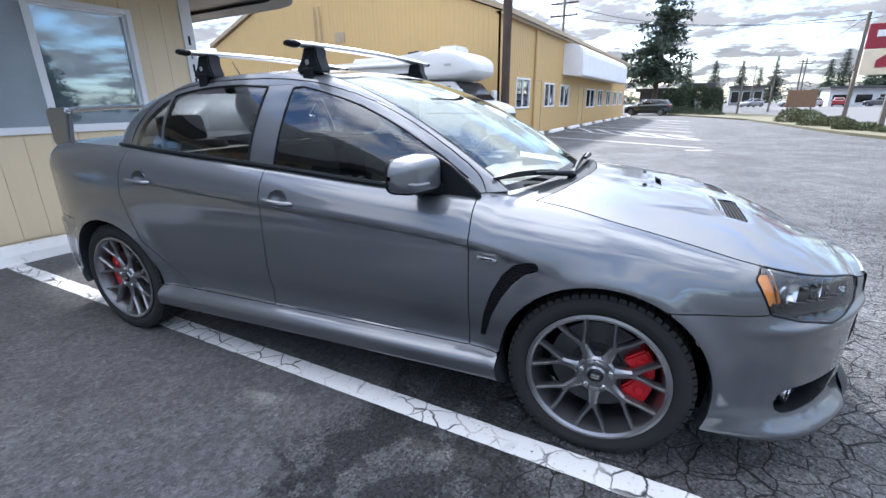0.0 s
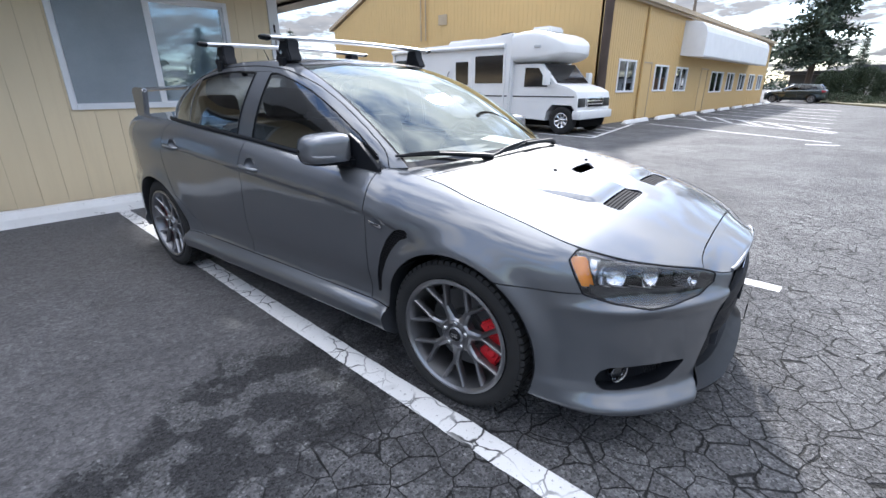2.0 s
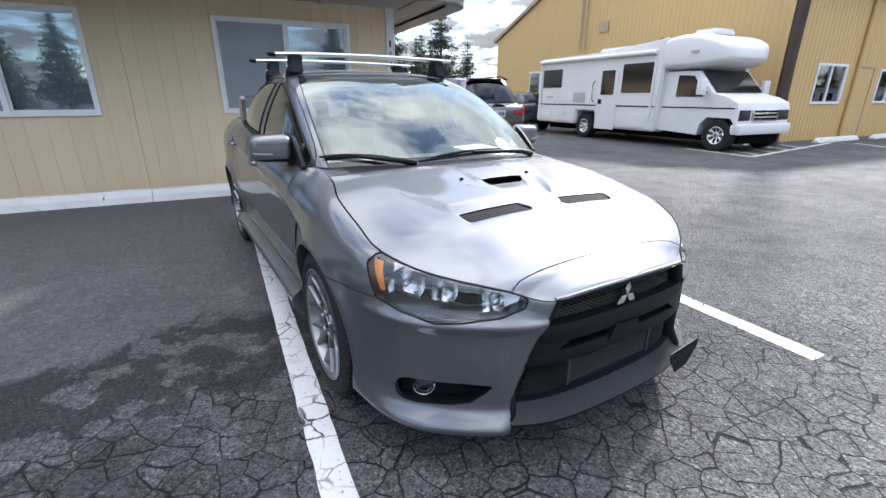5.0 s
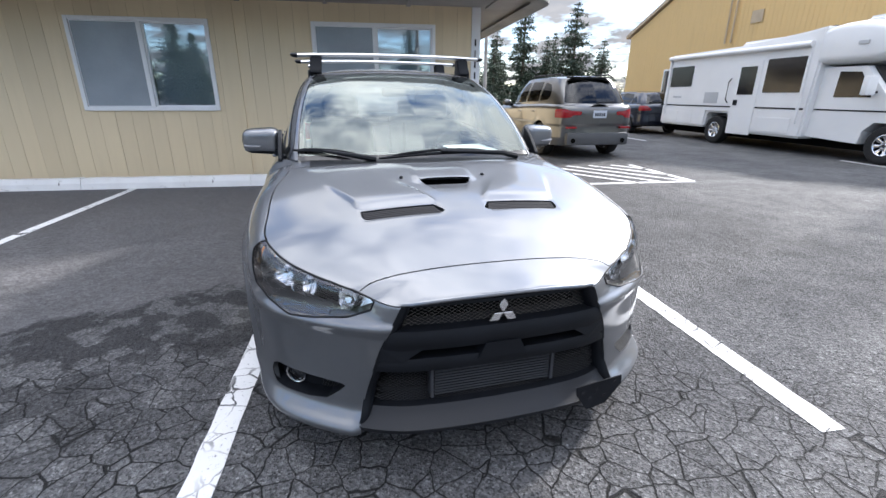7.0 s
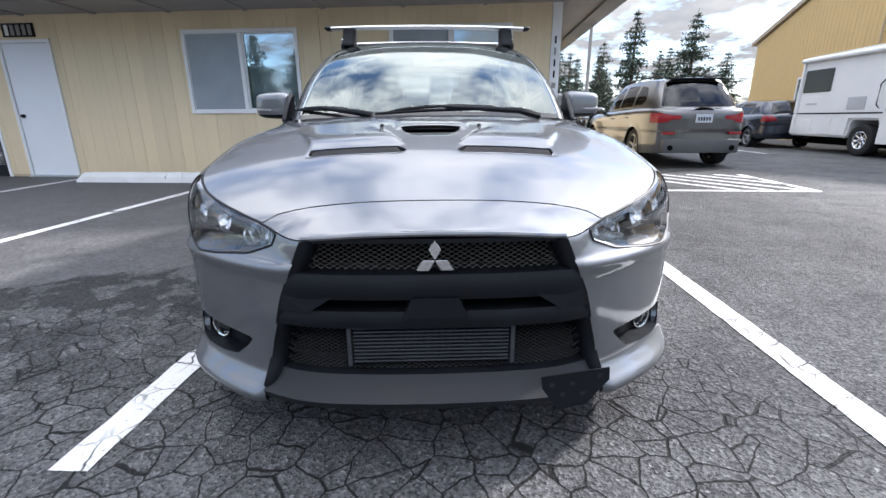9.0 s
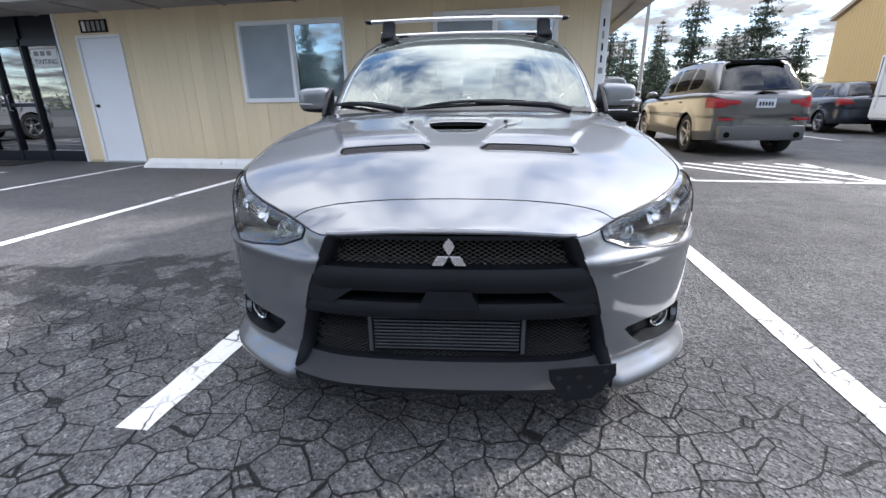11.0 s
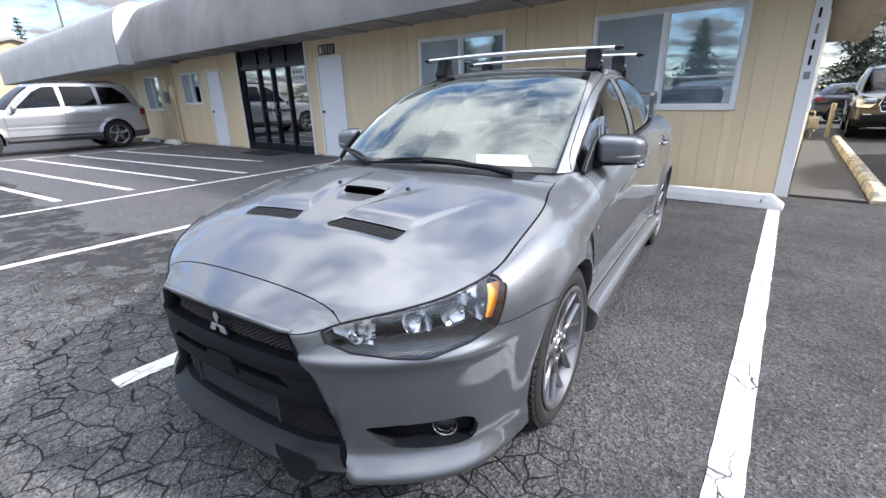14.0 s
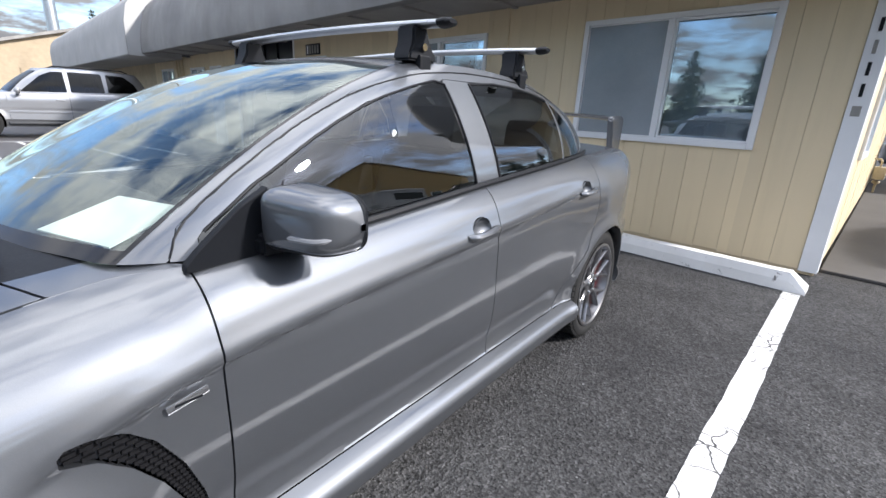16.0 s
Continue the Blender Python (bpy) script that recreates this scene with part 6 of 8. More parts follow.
    # chrome wall between the marker and the main chamber
    bm = bmesh.new()
    rows = []
    for i in range(9):
        z_ = 0.652 + 0.122 * i / 8
        s_ = outline.where(1.840 - (z_ - 0.70) * 0.35, 0.79)
        p_ = body(np.array([s_]), np.array([(z_ - float(low_z(1.82))) / (float(top_z(1.82)) - float(low_z(1.82)))]))[0]
        rows.append([bm.verts.new((p_[0] - dx, side * (p_[1] - dy), z_)) for dx, dy in ((0.002, 0.006), (0.014, 0.05), (0.018, 0.05), (0.005, 0.007))])
    for u, w in zip(rows, rows[1:]):
        for k in range(4):
            bm.faces.new((u[k], u[(k + 1) % 4], w[(k + 1) % 4], w[k]))
    bmesh.ops.recalc_face_normals(bm, faces=bm.faces)
    part("divider", bm, REFLECTOR, lamp, "chrome lamp divider", smooth=True)
    if 11 in body_data:
        part("tail_lamp", sheet(body_data[11], side, lip=0.01), RED_LENS, car, "red tail lamp", smooth=True)

    # fog lamp pocket
    v, fs = body_data[9]
    back = v - np.array([0.055, 0.022, 0.0])
    bm = sheet((back, fs), side, lip=0)
    es = [e for e in bm.edges if e.is_boundary]
    r = bmesh.ops.extrude_edge_only(bm, edges=es)
    for w in [g for g in r["geom"] if isinstance(g, bmesh.types.BMVert)]:
        w.co += Vector((0.0545, side * 0.0215, 0))
    pocket = part("fog_lamp_pocket", bm, BLACK, car, "black fog lamp pocket with mesh", smooth=True)
    c = Vector((1.940, side * 0.687, 0.318))
    dirn = Vector((0.8, side * 0.42, 0.0)).normalized()
    q = Matrix.Translation(c) @ dirn.to_track_quat("Z", "Y").to_matrix().to_4x4()
    bm = bmesh.new()
    lathe(bm, [(0.037, -0.02), (0.0395, 0.002), (0.0385, 0.0045), (0.035, 0.003), (0.032, -0.02)], 36, "Z")
    part("fog_ring", bm, CHROME, pocket, "chrome fog lamp ring", smooth=True, matrix=q)
    bm = bmesh.new()
    lathe(bm, [(0.029, -0.012), (0.024, -0.03), (0.012, -0.045), (0.0, -0.045)], 28, "Z")
    part("fog_reflector", bm, LAMP_BLACK, pocket, smooth=True, matrix=q)
    bm = bmesh.new()
    lathe(bm, [(0.031, -0.004), (0.02, 0.002), (0.0, 0.004)], 28, "Z")
    g = part("fog_lens", bm, LENS, pocket, smooth=True, matrix=q)
    g.visible_shadow = False
    # mesh inboard of the lamp
    bm = bmesh.new()
    for i in range(-6, 18):
        for sl in (1, -1):
            pts = []
            for j in range(9):
                z = 0.275 + 0.11 * j / 8
                t = i / 12 + sl * (z - 0.32) * 3.2
                if 0 <= t <= 1:
                    pts.append((1.955 + 0.10 * t, side * (0.638 - 0.105 * t), z))
            if len(pts) > 1:
                tube(bm, [pts[0], pts[-1]], 0.0016, 4)
    part("fog_mesh", bm, MESH_BLACK, pocket)

    # side vent
    v, fs = body_data[10]
    vent = part("fender_vent", sheet((v - np.array([0, 0.012, 0]), fs), side, lip=0), BLACK, car, "black mesh fender vent", smooth=True)
    bm = bmesh.new()
    rows = 30
    for i in range(rows):
        t = i / (rows - 1)
        for kx in range(4):
            z = 0.405 + 0.33 * t
            xl = np.interp(z, [0.40, 0.50, 0.60, 0.68, 0.722, 0.74], [0.872, 0.888, 0.917, 0.96, 1.0, 1.05])
            xr = np.interp(z, [0.40, 0.50, 0.58, 0.645, 0.69, 0.712, 0.74], [0.896, 0.926, 0.962, 1.005, 1.05, 1.095, 1.098])
            x = xl + (xr - xl) * (kx + 0.5) / 4
            o = outline.at(np.array([outline.where(x, 0.87)]))
            yy = float(body(np.array([outline.where(x, 0.87)]), np.array([(z - 0.2) / (float(top_z(x)) - 0.2)]))[0, 1]) - 0.009
            box(bm, x - (xr - xl) * 0.10, x + (xr - xl) * 0.10, side * yy - 0.003, side * yy + 0.003, z - 0.0035, z + 0.0035)
    part("vent_mesh", bm, MESH_BLACK, vent)
    bm = bmesh.new()
    yb = side * 0.868
    box(bm, 0.868, 0.945, yb - 0.003, yb + 0.003, 0.722, 0.739, bevel=0.0025)
    bmesh.ops.rotate(bm, verts=bm.verts, cent=(0.905, yb, 0.73), matrix=Matrix.Rotation(radians(10), 3, "Y"))
    bdg = part("badge", bm, CHROME, car, "small chrome fender badge", smooth=True)
    part("badge_field", boxes((0.882, 0.931, yb - 0.004, yb + 0.004, 0.7275, 0.7325)), BLACK, bdg)

# grille: frame, bars, mesh, cooler
def front_x(y, z):
    s = float(np.interp(abs(y), outline.p[:260, 1], outline.s[:260]))
    x, yy, nx, ny = [float(q) for q in outline.at(s)]
    return x - float(nose_in(z))


def front_band(z0, z1, w0, w1, depth, proud=0.0, rows=5, cols=40, bulge=0.0, lean=0.0):
    """A closed bar across the nose between two heights, half widths w0 (low) and w1 (high)."""
    bm = bmesh.new()
    ring = []
    for j in range(cols + 1):
        t = -1 + 2 * j / cols
        col = []
        for i in range(rows + 1):
            f = i / rows
            z = z0 + (z1 - z0) * f
            y = t * (w0 + (w1 - w0) * f)
            x = front_x(y, 0.5) + proud + bulge * math.sin(math.pi * f) + lean * f
            col.append(bm.verts.new((x, y, z)))
        for i in (rows, 0):
            f = i / rows
            z = z0 + (z1 - z0) * f
            y = t * (w0 + (w1 - w0) * f)
            col.append(bm.verts.new((front_x(y, 0.5) + proud - depth, y, z)))
        ring.append(col)
    n = len(ring[0])
    for u, w in zip(ring, ring[1:]):
        for k in range(n):
            bm.faces.new((u[k], u[(k + 1) % n], w[(k + 1) % n], w[k]))
    bm.faces.new(ring[0])
    bm.faces.new(ring[-1][::-1])
    bmesh.ops.recalc_face_normals(bm, faces=bm.faces)
    return bm


# near-black plate behind mesh and bars, coloured as the shade in the mouth
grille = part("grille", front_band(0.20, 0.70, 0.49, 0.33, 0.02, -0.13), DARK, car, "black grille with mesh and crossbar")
# side cheeks of the mouth
for side in (1, -1):
    bm = bmesh.new()
    rows = []
    for i in range(25):
        z = 0.20 + 0.462 * i / 24
        w = gw(z)
        rows.append([bm.verts.new((front_x(w, z) + dx, side * (w + dw), z)) for dx, dw in ((-0.001, 0.006), (0.0, -0.010), (-0.006, -0.022), (-0.02, -0.034), (-0.05, -0.038), (-0.13, -0.035))])
    for u, w in zip(rows, rows[1:]):
        for k in range(5):
            bm.faces.new((u[k], u[k + 1], w[k + 1], w[k]))
    part("frame_side", bm, BLACK, grille, smooth=True)
part("top_frame", front_band(0.656, 0.668, 0.322, 0.300, 0.08, -0.012), BLACK, grille, smooth=True)
part("crossbar", front_band(0.508, 0.576, gw(0.508), gw(0.576), 0.10, -0.004, bulge=0.008), BLACK, grille, "matt black crossbar", smooth=True)
part("lower_bar", front_band(0.426, 0.474, gw(0.426), gw(0.474), 0.10, -0.008, bulge=0.005), BLACK, grille, smooth=True)
part("centre_block", front_band(0.46, 0.515, 0.085, 0.06, 0.08, 0.004), BLACK, grille, smooth=True)
for side in (1, -1):
    bm = bmesh.new()
    out = [(0.335, 0.468), (0.42, 0.468), (0.40, 0.515), (0.265, 0.515)]
    fr = [bm.verts.new((front_x(y, 0.5) + 0.0, side * y, z)) for y, z in out]
    bk = [bm.verts.new((front_x(y, 0.5) - 0.07, side * y, z)) for y, z in out]
    bm.faces.new(fr)
    bm.faces.new(bk[::-1])
    for k in range(4):
        bm.faces.new((fr[k], fr[(k + 1) % 4], bk[(k + 1) % 4], bk[k]))
    bmesh.ops.recalc_face_normals(bm, faces=bm.faces)
    part("slot_end", bm, BLACK, grille)


def lattice(z0, z1, depth, step, r, inset=0.02):
    """Diamond wire mesh across the mouth."""
    bm = bmesh.new()
    h = z1 - z0
    run = h * 1.75
    n = int(2 * 0.5 / step) + 40
    for i in range(n):
        y0 = -0.55 - run + i * step
        for sg in (1, -1):
            pts = []
            for j in range(7):
                f = j / 6
                y = (y0 + run * f) * sg
                z = z0 + h * f
                if abs(y) < gw(z) - inset:
                    pts.append((front_x(y, 0.5) - depth, y, z))
            if len(pts) > 1:
                tube(bm, pts, r, 4)
    return bm


part("upper_mesh", lattice(0.578, 0.662, 0.045, 0.022, 0.0007), MESH_GREY, grille, "black diamond mesh")
part("lower_mesh", lattice(0.285, 0.43, 0.05, 0.019, 0.0011), MESH_BLACK, grille, "black diamond mesh")
cooler = part("intercooler", boxes((2.145, 2.170, -0.228, 0.205, 0.307, 0.420)), DARK, grille, "grey finned intercooler in the lower grille")
for i in range(10):
    z = 0.3105 + 0.0110 * i
    part("fin", boxes((2.170, 2.183, -0.224, 0.201, z, z + 0.0050), bevel=0.0015), CORE, cooler)
for y in (-0.234, 0.211):
    part("tank", boxes((2.140, 2.188, y - 0.006, y + 0.006, 0.302, 0.426), bevel=0.003), CORE, cooler)
CHIN = mottled("faded_black_plastic", (0.0082, 0.0095, 0.0125), 0.5, 0.15, 5, 160, 0.1, Specular_IOR_Level=0.32)
part("chin", front_band(0.226, 0.280, 0.484, 0.466, 0.17, 0.034, lean=-0.058, bulge=-0.006), CHIN, grille, "faded black lower lip", smooth=True)
part("chin_edge", front_band(0.206, 0.226, 0.487, 0.484, 0.16, 0.026, lean=0.008), CHIN, grille, smooth=True)

# three-diamond shape on the grille
emblem = new("emblem")
emblem.parent = car
emblem.matrix_basis = Matrix.Translation((2.207, 0, 0.612)) @ Matrix.Diagonal((1, 0.82, 0.82, 1))
for ang in (0, 120, 240):
    bm = bmesh.new()
    prism(bm, [(0, 0.0), (0.0195, 0.0335), (0, 0.067), (-0.0195, 0.0335)], -0.006, 0.006, "X")
    bmesh.ops.bevel(bm, geom=list(bm.edges), offset=0.0018, segments=2, affect="EDGES")
    part("diamond", bm, CHROME, emblem, "chrome diamond", matrix=pose(0, 0, 0, ang, 0, 0))

# bent plate bracket hanging at the lower lip
bm = bmesh.new()
prism(bm, [(0.275, 0.30), (0.455, 0.325), (0.458, 0.29), (0.40, 0.215), (0.325, 0.20), (0.28, 0.265)], 2.256, 2.260, "X")
brk = part("plate_bracket", bm, BLACK, car, "bent black number plate bracket")
for y, z in ((0.335, 0.245), (0.39, 0.25), (0.36, 0.28), (0.43, 0.30), (0.305, 0.275)):
    bm = bmesh.new()
    rod(bm, (2.2565, y, z), (2.2612, y, z), 0.0075)
    part("hole_rim", bm, SLAT, brk)

# mirrors
for side in (1, -1):
    def shell(a, b):
        """a round the housing's outboard axis, b along it."""
        c, s_ = np.cos(a), np.sin(a)
        k = np.clip(1 - np.abs(2 * b - 1) ** 6, 0, 1) ** 0.5
        bx = np.where(c > 0, 0.092, 0.03)
        x = 0.60 + bx * np.sign(c) * np.abs(c) ** 0.55 * k - 0.045 * (b - 0.3)
        y = 0.760 + 0.217 * b
        z = 1.025 + (0.076 - 0.012 * b) * np.sign(s_) * np.abs(s_) ** 0.4 * k
        return np.stack([x, y + 0 * x, z], -1)

    def mir_label(a, b, p):
        x, y, z = p[..., 0], p[..., 1], p[..., 2]
        L = np.ones(x.shape, int)
        L[z < 0.976] = 2
        L[(x < 0.592 - 0.035 * (b - 0.3))] = 2
        return L
    md = panels(shell, np.linspace(0, 2 * math.pi, 64), np.linspace(0.001, 0.999, 40), mir_label)
    mir = part("wing_mirror", sheet(md[1], side, lip=0.003, gap=0.0008), PAINT, car, "grey wing mirror with clear repeater", smooth=True)
    part("mirror_base", sheet(md[2], side, lip=0.0), BLACK, mir, "black lower shell", smooth=True)
    pts = [tuple(float(c) * m for c, m in zip(shell(np.array(-0.08), np.array(b)), (1, side, 1))) for b in np.linspace(0.5, 0.93, 14)]
    part("repeater", tube(bmesh.new(), pts, [0.002] + [0.0065] * 12 + [0.002], 8), REPEATER, mir, "clear indicator strip", smooth=True)
    bm = bmesh.new()
    prism(bm, [(0.70, 0.945), (0.70, 0.985), (0.63, 1.01), (0.58, 0.975), (0.57, 0.945)], 0.745, 0.80, "Y")
    if side < 0:
        bmesh.ops.scale(bm, vec=(1, -1, 1), verts=bm.verts)
        bmesh.ops.reverse_faces(bm, faces=bm.faces)
    bmesh.ops.bevel(bm, geom=list(bm.edges), offset=0.008, segments=2, affect="EDGES")
    part("mirror_stalk", bm, BLACK, mir, smooth=True)
    bm = bmesh.new()
    prism(bm, [(0.845, 0.935), (0.845, 0.95), (0.815, 0.980), (0.724, 1.056), (0.66, 1.092), (0.645, 0.942)], 0.748, 0.769, "Y")
    if side < 0:
        bmesh.ops.scale(bm, vec=(1, -1, 1), verts=bm.verts)
        bmesh.ops.reverse_faces(bm, faces=bm.faces)
    bmesh.ops.bevel(bm, geom=list(bm.edges), offset=0.003, segments=1, affect="EDGES")
    part("sail_panel", bm, BLACK, mir)
    # door handles with their hollows
    for hx, hz in HANDLES:
        s0 = outline.where(hx, 0.87)
        zt = float(top_z(hx))
        yy = float(body(np.array([s0]), np.array([(hz - 0.21) / (zt - 0.21)]))[0, 1])
        bm = bmesh.new()
        pts = [(hx - 0.085 + 0.17 * i / 12, side * (yy + 0.004 + 0.026 * math.sin(math.pi * i / 12) ** 0.45), hz - 0.006 - 0.012 * i / 12) for i in range(13)]
        tube(bm, pts, [0.007] + [0.0125] * 11 + [0.008], 10)
        h = part("door_handle", bm, PAINT, car, smooth=True)
        bm = bmesh.new()
        rows = []
        for i in range(7):
            a = math.pi / 2 * i / 6
            rows.append([bm.verts.new((hx + 0.0515 * math.cos(a) * math.cos(b), side * (yy - 0.001 - 0.026 * math.sin(a) - (0.10 if hx > -0.5 else 0.06) * 0.0375 * math.cos(a) * math.sin(b)), hz + 0.0375 * math.cos(a) * math.sin(b))) for b in [2 * math.pi * q / 24 for q in range(24)]])
        for u, w in zip(rows, rows[1:]):
            for k in range(24):
                bm.faces.new((u[k], u[(k + 1) % 24], w[(k + 1) % 24], w[k]))
        part("handle_cup", bm, PAINT, h, "hollow behind the handle", smooth=True)

# roof bars
for bx in (-0.055, -0.735):
    rack = new("roof_bar")
    rack.parent = car
    bm = bmesh.new()
    sec = [(0.030 * math.cos(a) * (1.25 if math.cos(a) < 0 else 1), 0.0135 * math.sin(a)) for a in [2 * math.pi * i / 20 for i in range(20)]]
    rows = []
    for j in range(21):
        y = -0.655 + 1.31 * j / 20
        z = 1.548 - 0.012 * (abs(y) / 0.655) ** 2
        rows.append([bm.verts.new((bx + a, y, z + b)) for a, b in sec])
    for u, w in zip(rows, rows[1:]):
        for k in range(20):
            bm.faces.new((u[k], u[(k + 1) % 20], w[(k + 1) % 20], w[k]))
    bmesh.ops.recalc_face_normals(bm, faces=bm.faces)
    part("bar", bm, ALU, rack, "silver aluminium roof bar", smooth=True)
    for side in (1, -1):
        bm = bmesh.new()
        ra = [bm.verts.new((bx + a * 1.08, side * 0.652, 1.536 + b * 1.15)) for a, b in sec]
        rb = [bm.verts.new((bx + a * 1.02, side * 0.685, 1.538 + b * 1.05)) for a, b in sec]
        rc = [bm.verts.new((bx + a * 0.6, side * 0.697, 1.54 + b * 0.5)) for a, b in sec]
        for u, w in ((ra, rb), (rb, rc)):
            for k in range(20):
                bm.faces.new((u[k], u[(k + 1) % 20], w[(k + 1) % 20], w[k]))
        bm.faces.new(rc)
        bm.faces.new(ra[::-1])
        bmesh.ops.recalc_face_normals(bm, faces=bm.faces)
        part("end_cap", bm, BLACK, rack, "black rubber end cap", smooth=True)
        rz = float(roof(np.array([bx]), np.array([0.53]))[0, 2])
        bm = bmesh.new()
        prism(bm, [(bx - 0.07, rz + 0.0), (bx + 0.07, rz + 0.0), (bx + 0.062, rz + 0.03), (bx + 0.045, rz + 0.055), (bx + 0.04, 1.533), (bx - 0.03, 1.533), (bx - 0.048, rz + 0.05), (bx - 0.07, rz + 0.028)], 0.495, 0.575, "Y")
        for w in bm.verts:
            w.co.y += (w.co.z - 1.45) * -0.1
        if side < 0:
            bmesh.ops.scale(bm, vec=(1, -1, 1), verts=bm.verts)
            bmesh.ops.reverse_faces(bm, faces=bm.faces)
        bmesh.ops.bevel(bm, geom=list(bm.edges), offset=0.007, segments=2, affect="EDGES")
        part("foot", bm, BLACK, rack, "black plastic rack foot", smooth=True)
        bm = boxes((bx - 0.028, bx + 0.028, min(side * 0.565, side * 0.59), max(side * 0.565, side * 0.59), rz - 0.045, rz + 0.02), bevel=0.006)
        part("clamp", bm, BLACK, rack)
        bm = bmesh.new()
        rod(bm, (bx, side * 0.572, rz + 0.045), (bx, side * 0.585, rz + 0.045), 0.012)
        part("lock", bm, CHROME, rack, "silver lock barrel", smooth=True)

# rear wing
wing = new("rear_wing")
wing.parent = car
bm = bmesh.new()
rows = []
for j in range(25):
    y = -0.60 + 1.2 * j / 24
    z = 1.262 + 0.022 * (1 - (abs(y) / 0.6) ** 2)
    rows.append([bm.verts.new((-2.03 + a, y, z + b)) for a, b in ((0.11, 0.0), (0.07, 0.014), (0.0, 0.018), (-0.07, 0.022), (-0.072, 0.014), (0.0, 0.002), (0.08, -0.008))])
for u, w in zip(rows, rows[1:]):
    for k in range(7):
        bm.faces.new((u[k], u[(k + 1) % 7], w[(k + 1) % 7], w[k]))
bmesh.ops.recalc_face_normals(bm, faces=bm.faces)
part("aerofoil", bm, PAINT, wing, smooth=True)
for side in (1, -1):
    bm = bmesh.new()
    prism(bm, [(-1.975, 1.045), (-1.965, 1.08), (-1.93, 1.20), (-1.915, 1.262), (-1.93, 1.284), (-2.11, 1.290), (-2.14, 1.265), (-2.135, 1.08), (-2.11, 1.045)], 0.59, 0.63, "Y")
    if side < 0:
        bmesh.ops.scale(bm, vec=(1, -1, 1), verts=bm.verts)
        bmesh.ops.reverse_faces(bm, faces=bm.faces)
    bmesh.ops.bevel(bm, geom=list(bm.edges), offset=0.010, segments=2, affect="EDGES")
    part("wing_end", bm, PAINT, wing, smooth=True)

# wipers
for pivot, bend, mid, tip_a, tip_b, rise in (
    ((1.085, 0.52, 0.962), (1.115, 0.42, 0.986), (1.130, 0.07, 1.004), (1.130, -0.255, 0.974), (1.118, 0.40, 0.990), 0.026),
    ((1.120, -0.27, 0.968), (1.105, -0.34, 0.982), (1.000, -0.53, 1.004), (0.885, -0.685, 0.998), (1.095, -0.33, 0.986), 0.014),
):
    wp = new("wiper")
    wp.parent = car
    p, b, m = Vector(pivot), Vector(bend), Vector(mid)
    bm = bmesh.new()
    tube(bm, [p, p.lerp(b, 0.6), b, b.lerp(m, 0.5), m], [0.016, 0.016, 0.014, 0.011, 0.008], 8)
    part("arm", bm, BLACK, wp, "black wiper arm", smooth=True)
    a, c = Vector(tip_a), Vector(tip_b)
    bow = lambda f, up: a.lerp(c, f) + Vector((-0.012, 0, up * 4 * f * (1 - f)))
    bm = bmesh.new()
    tube(bm, [bow(i / 10, rise * 0.35) for i in range(11)], [0.006] + [0.0085] * 9 + [0.006], 6)
    part("blade", bm, BLACK, wp, "black rubber wiper blade", smooth=True)
    bm = bmesh.new()
    tube(bm, [bow(0.1 + 0.8 * i / 10, rise) for i in range(11)], [0.004] + [0.0075] * 9 + [0.004], 6)
    for f in (0.12, 0.32, 0.68, 0.88):
        tube(bm, [bow(f, rise), bow(f + (0.03 if f < 0.5 else -0.03), rise * 0.35)], 0.003, 6)
    part("yoke", bm, BLACK, wp, "black wiper yoke", smooth=True)

# cabin interior
bm = bmesh.new()
box(bm, 0.60, 0.90, -0.66, 0.66, 0.80, 0.944, bevel=0.03)
box(bm, 0.70, 1.06, -0.53, 0.53, 0.80, 0.945, bevel=0.03)
box(bm, 0.50, 0.66, 0.18, 0.56, 0.86, 0.985, bevel=0.04)
part("dashboard", bm, DASH, car, "black dashboard", smooth=True)
bm = bmesh.new()
quad_ = [Vector(q) for q in ((0.975, 0.285, 0.950), (0.905, 0.545, 0.950), (0.70, 0.43, 0.990), (0.77, 0.17, 0.990))]
low, high_ = [bm.verts.new(q) for q in quad_], [bm.verts.new(q + Vector((0, 0, 0.003))) for q in quad_]
bm.faces.new(low[::-1])
bm.faces.new(high_)
for k in range(4):
    bm.faces.new((low[k], low[(k + 1) % 4], high_[(k + 1) % 4], high_[k]))
bmesh.ops.recalc_face_normals(bm, faces=bm.faces)
part("paper_sheet", bm, PAPER, car, "pale paper sheet on the dashboard")
bm = bmesh.new()
lathe(bm, [(0.185 + 0.014 * math.cos(2 * math.pi * i / 10), 0.014 * math.sin(2 * math.pi * i / 10)) for i in range(10)], 40, "X", closed=True)
part("steering_wheel", bm, DASH, car, smooth=True, matrix=pose(0.44, 0.37, 0.90, 0, 22, 0))
for sx, backs in ((0.05, 1), (-0.80, 0)):
    for y in (-0.37, 0.37):
        bm = bmesh.new()
        box(bm, sx - 0.28, sx + 0.28, y - 0.25, y + 0.25, 0.36, 0.58, bevel=0.05)
        seat = part("seat", bm, CLOTH, car, "dark cloth seat", smooth=True)
        bm = bmesh.new()
        box(bm, -0.08, 0.08, y - 0.25, y + 0.25, 0.0, 0.60, bevel=0.06)
        part("backrest", bm, CLOTH, seat, smooth=True, matrix=pose(sx - 0.27, 0, 0.50, 0, -14, 0))
        bm = bmesh.new()
        box(bm, -0.055, 0.055, y - 0.14, y + 0.14, 0.0, 0.19, bevel=0.05)
        part("headrest", bm, CLOTH, seat, smooth=True, matrix=pose(sx - 0.43, 0, 1.10 if backs else 1.05, 0, -8, 0))
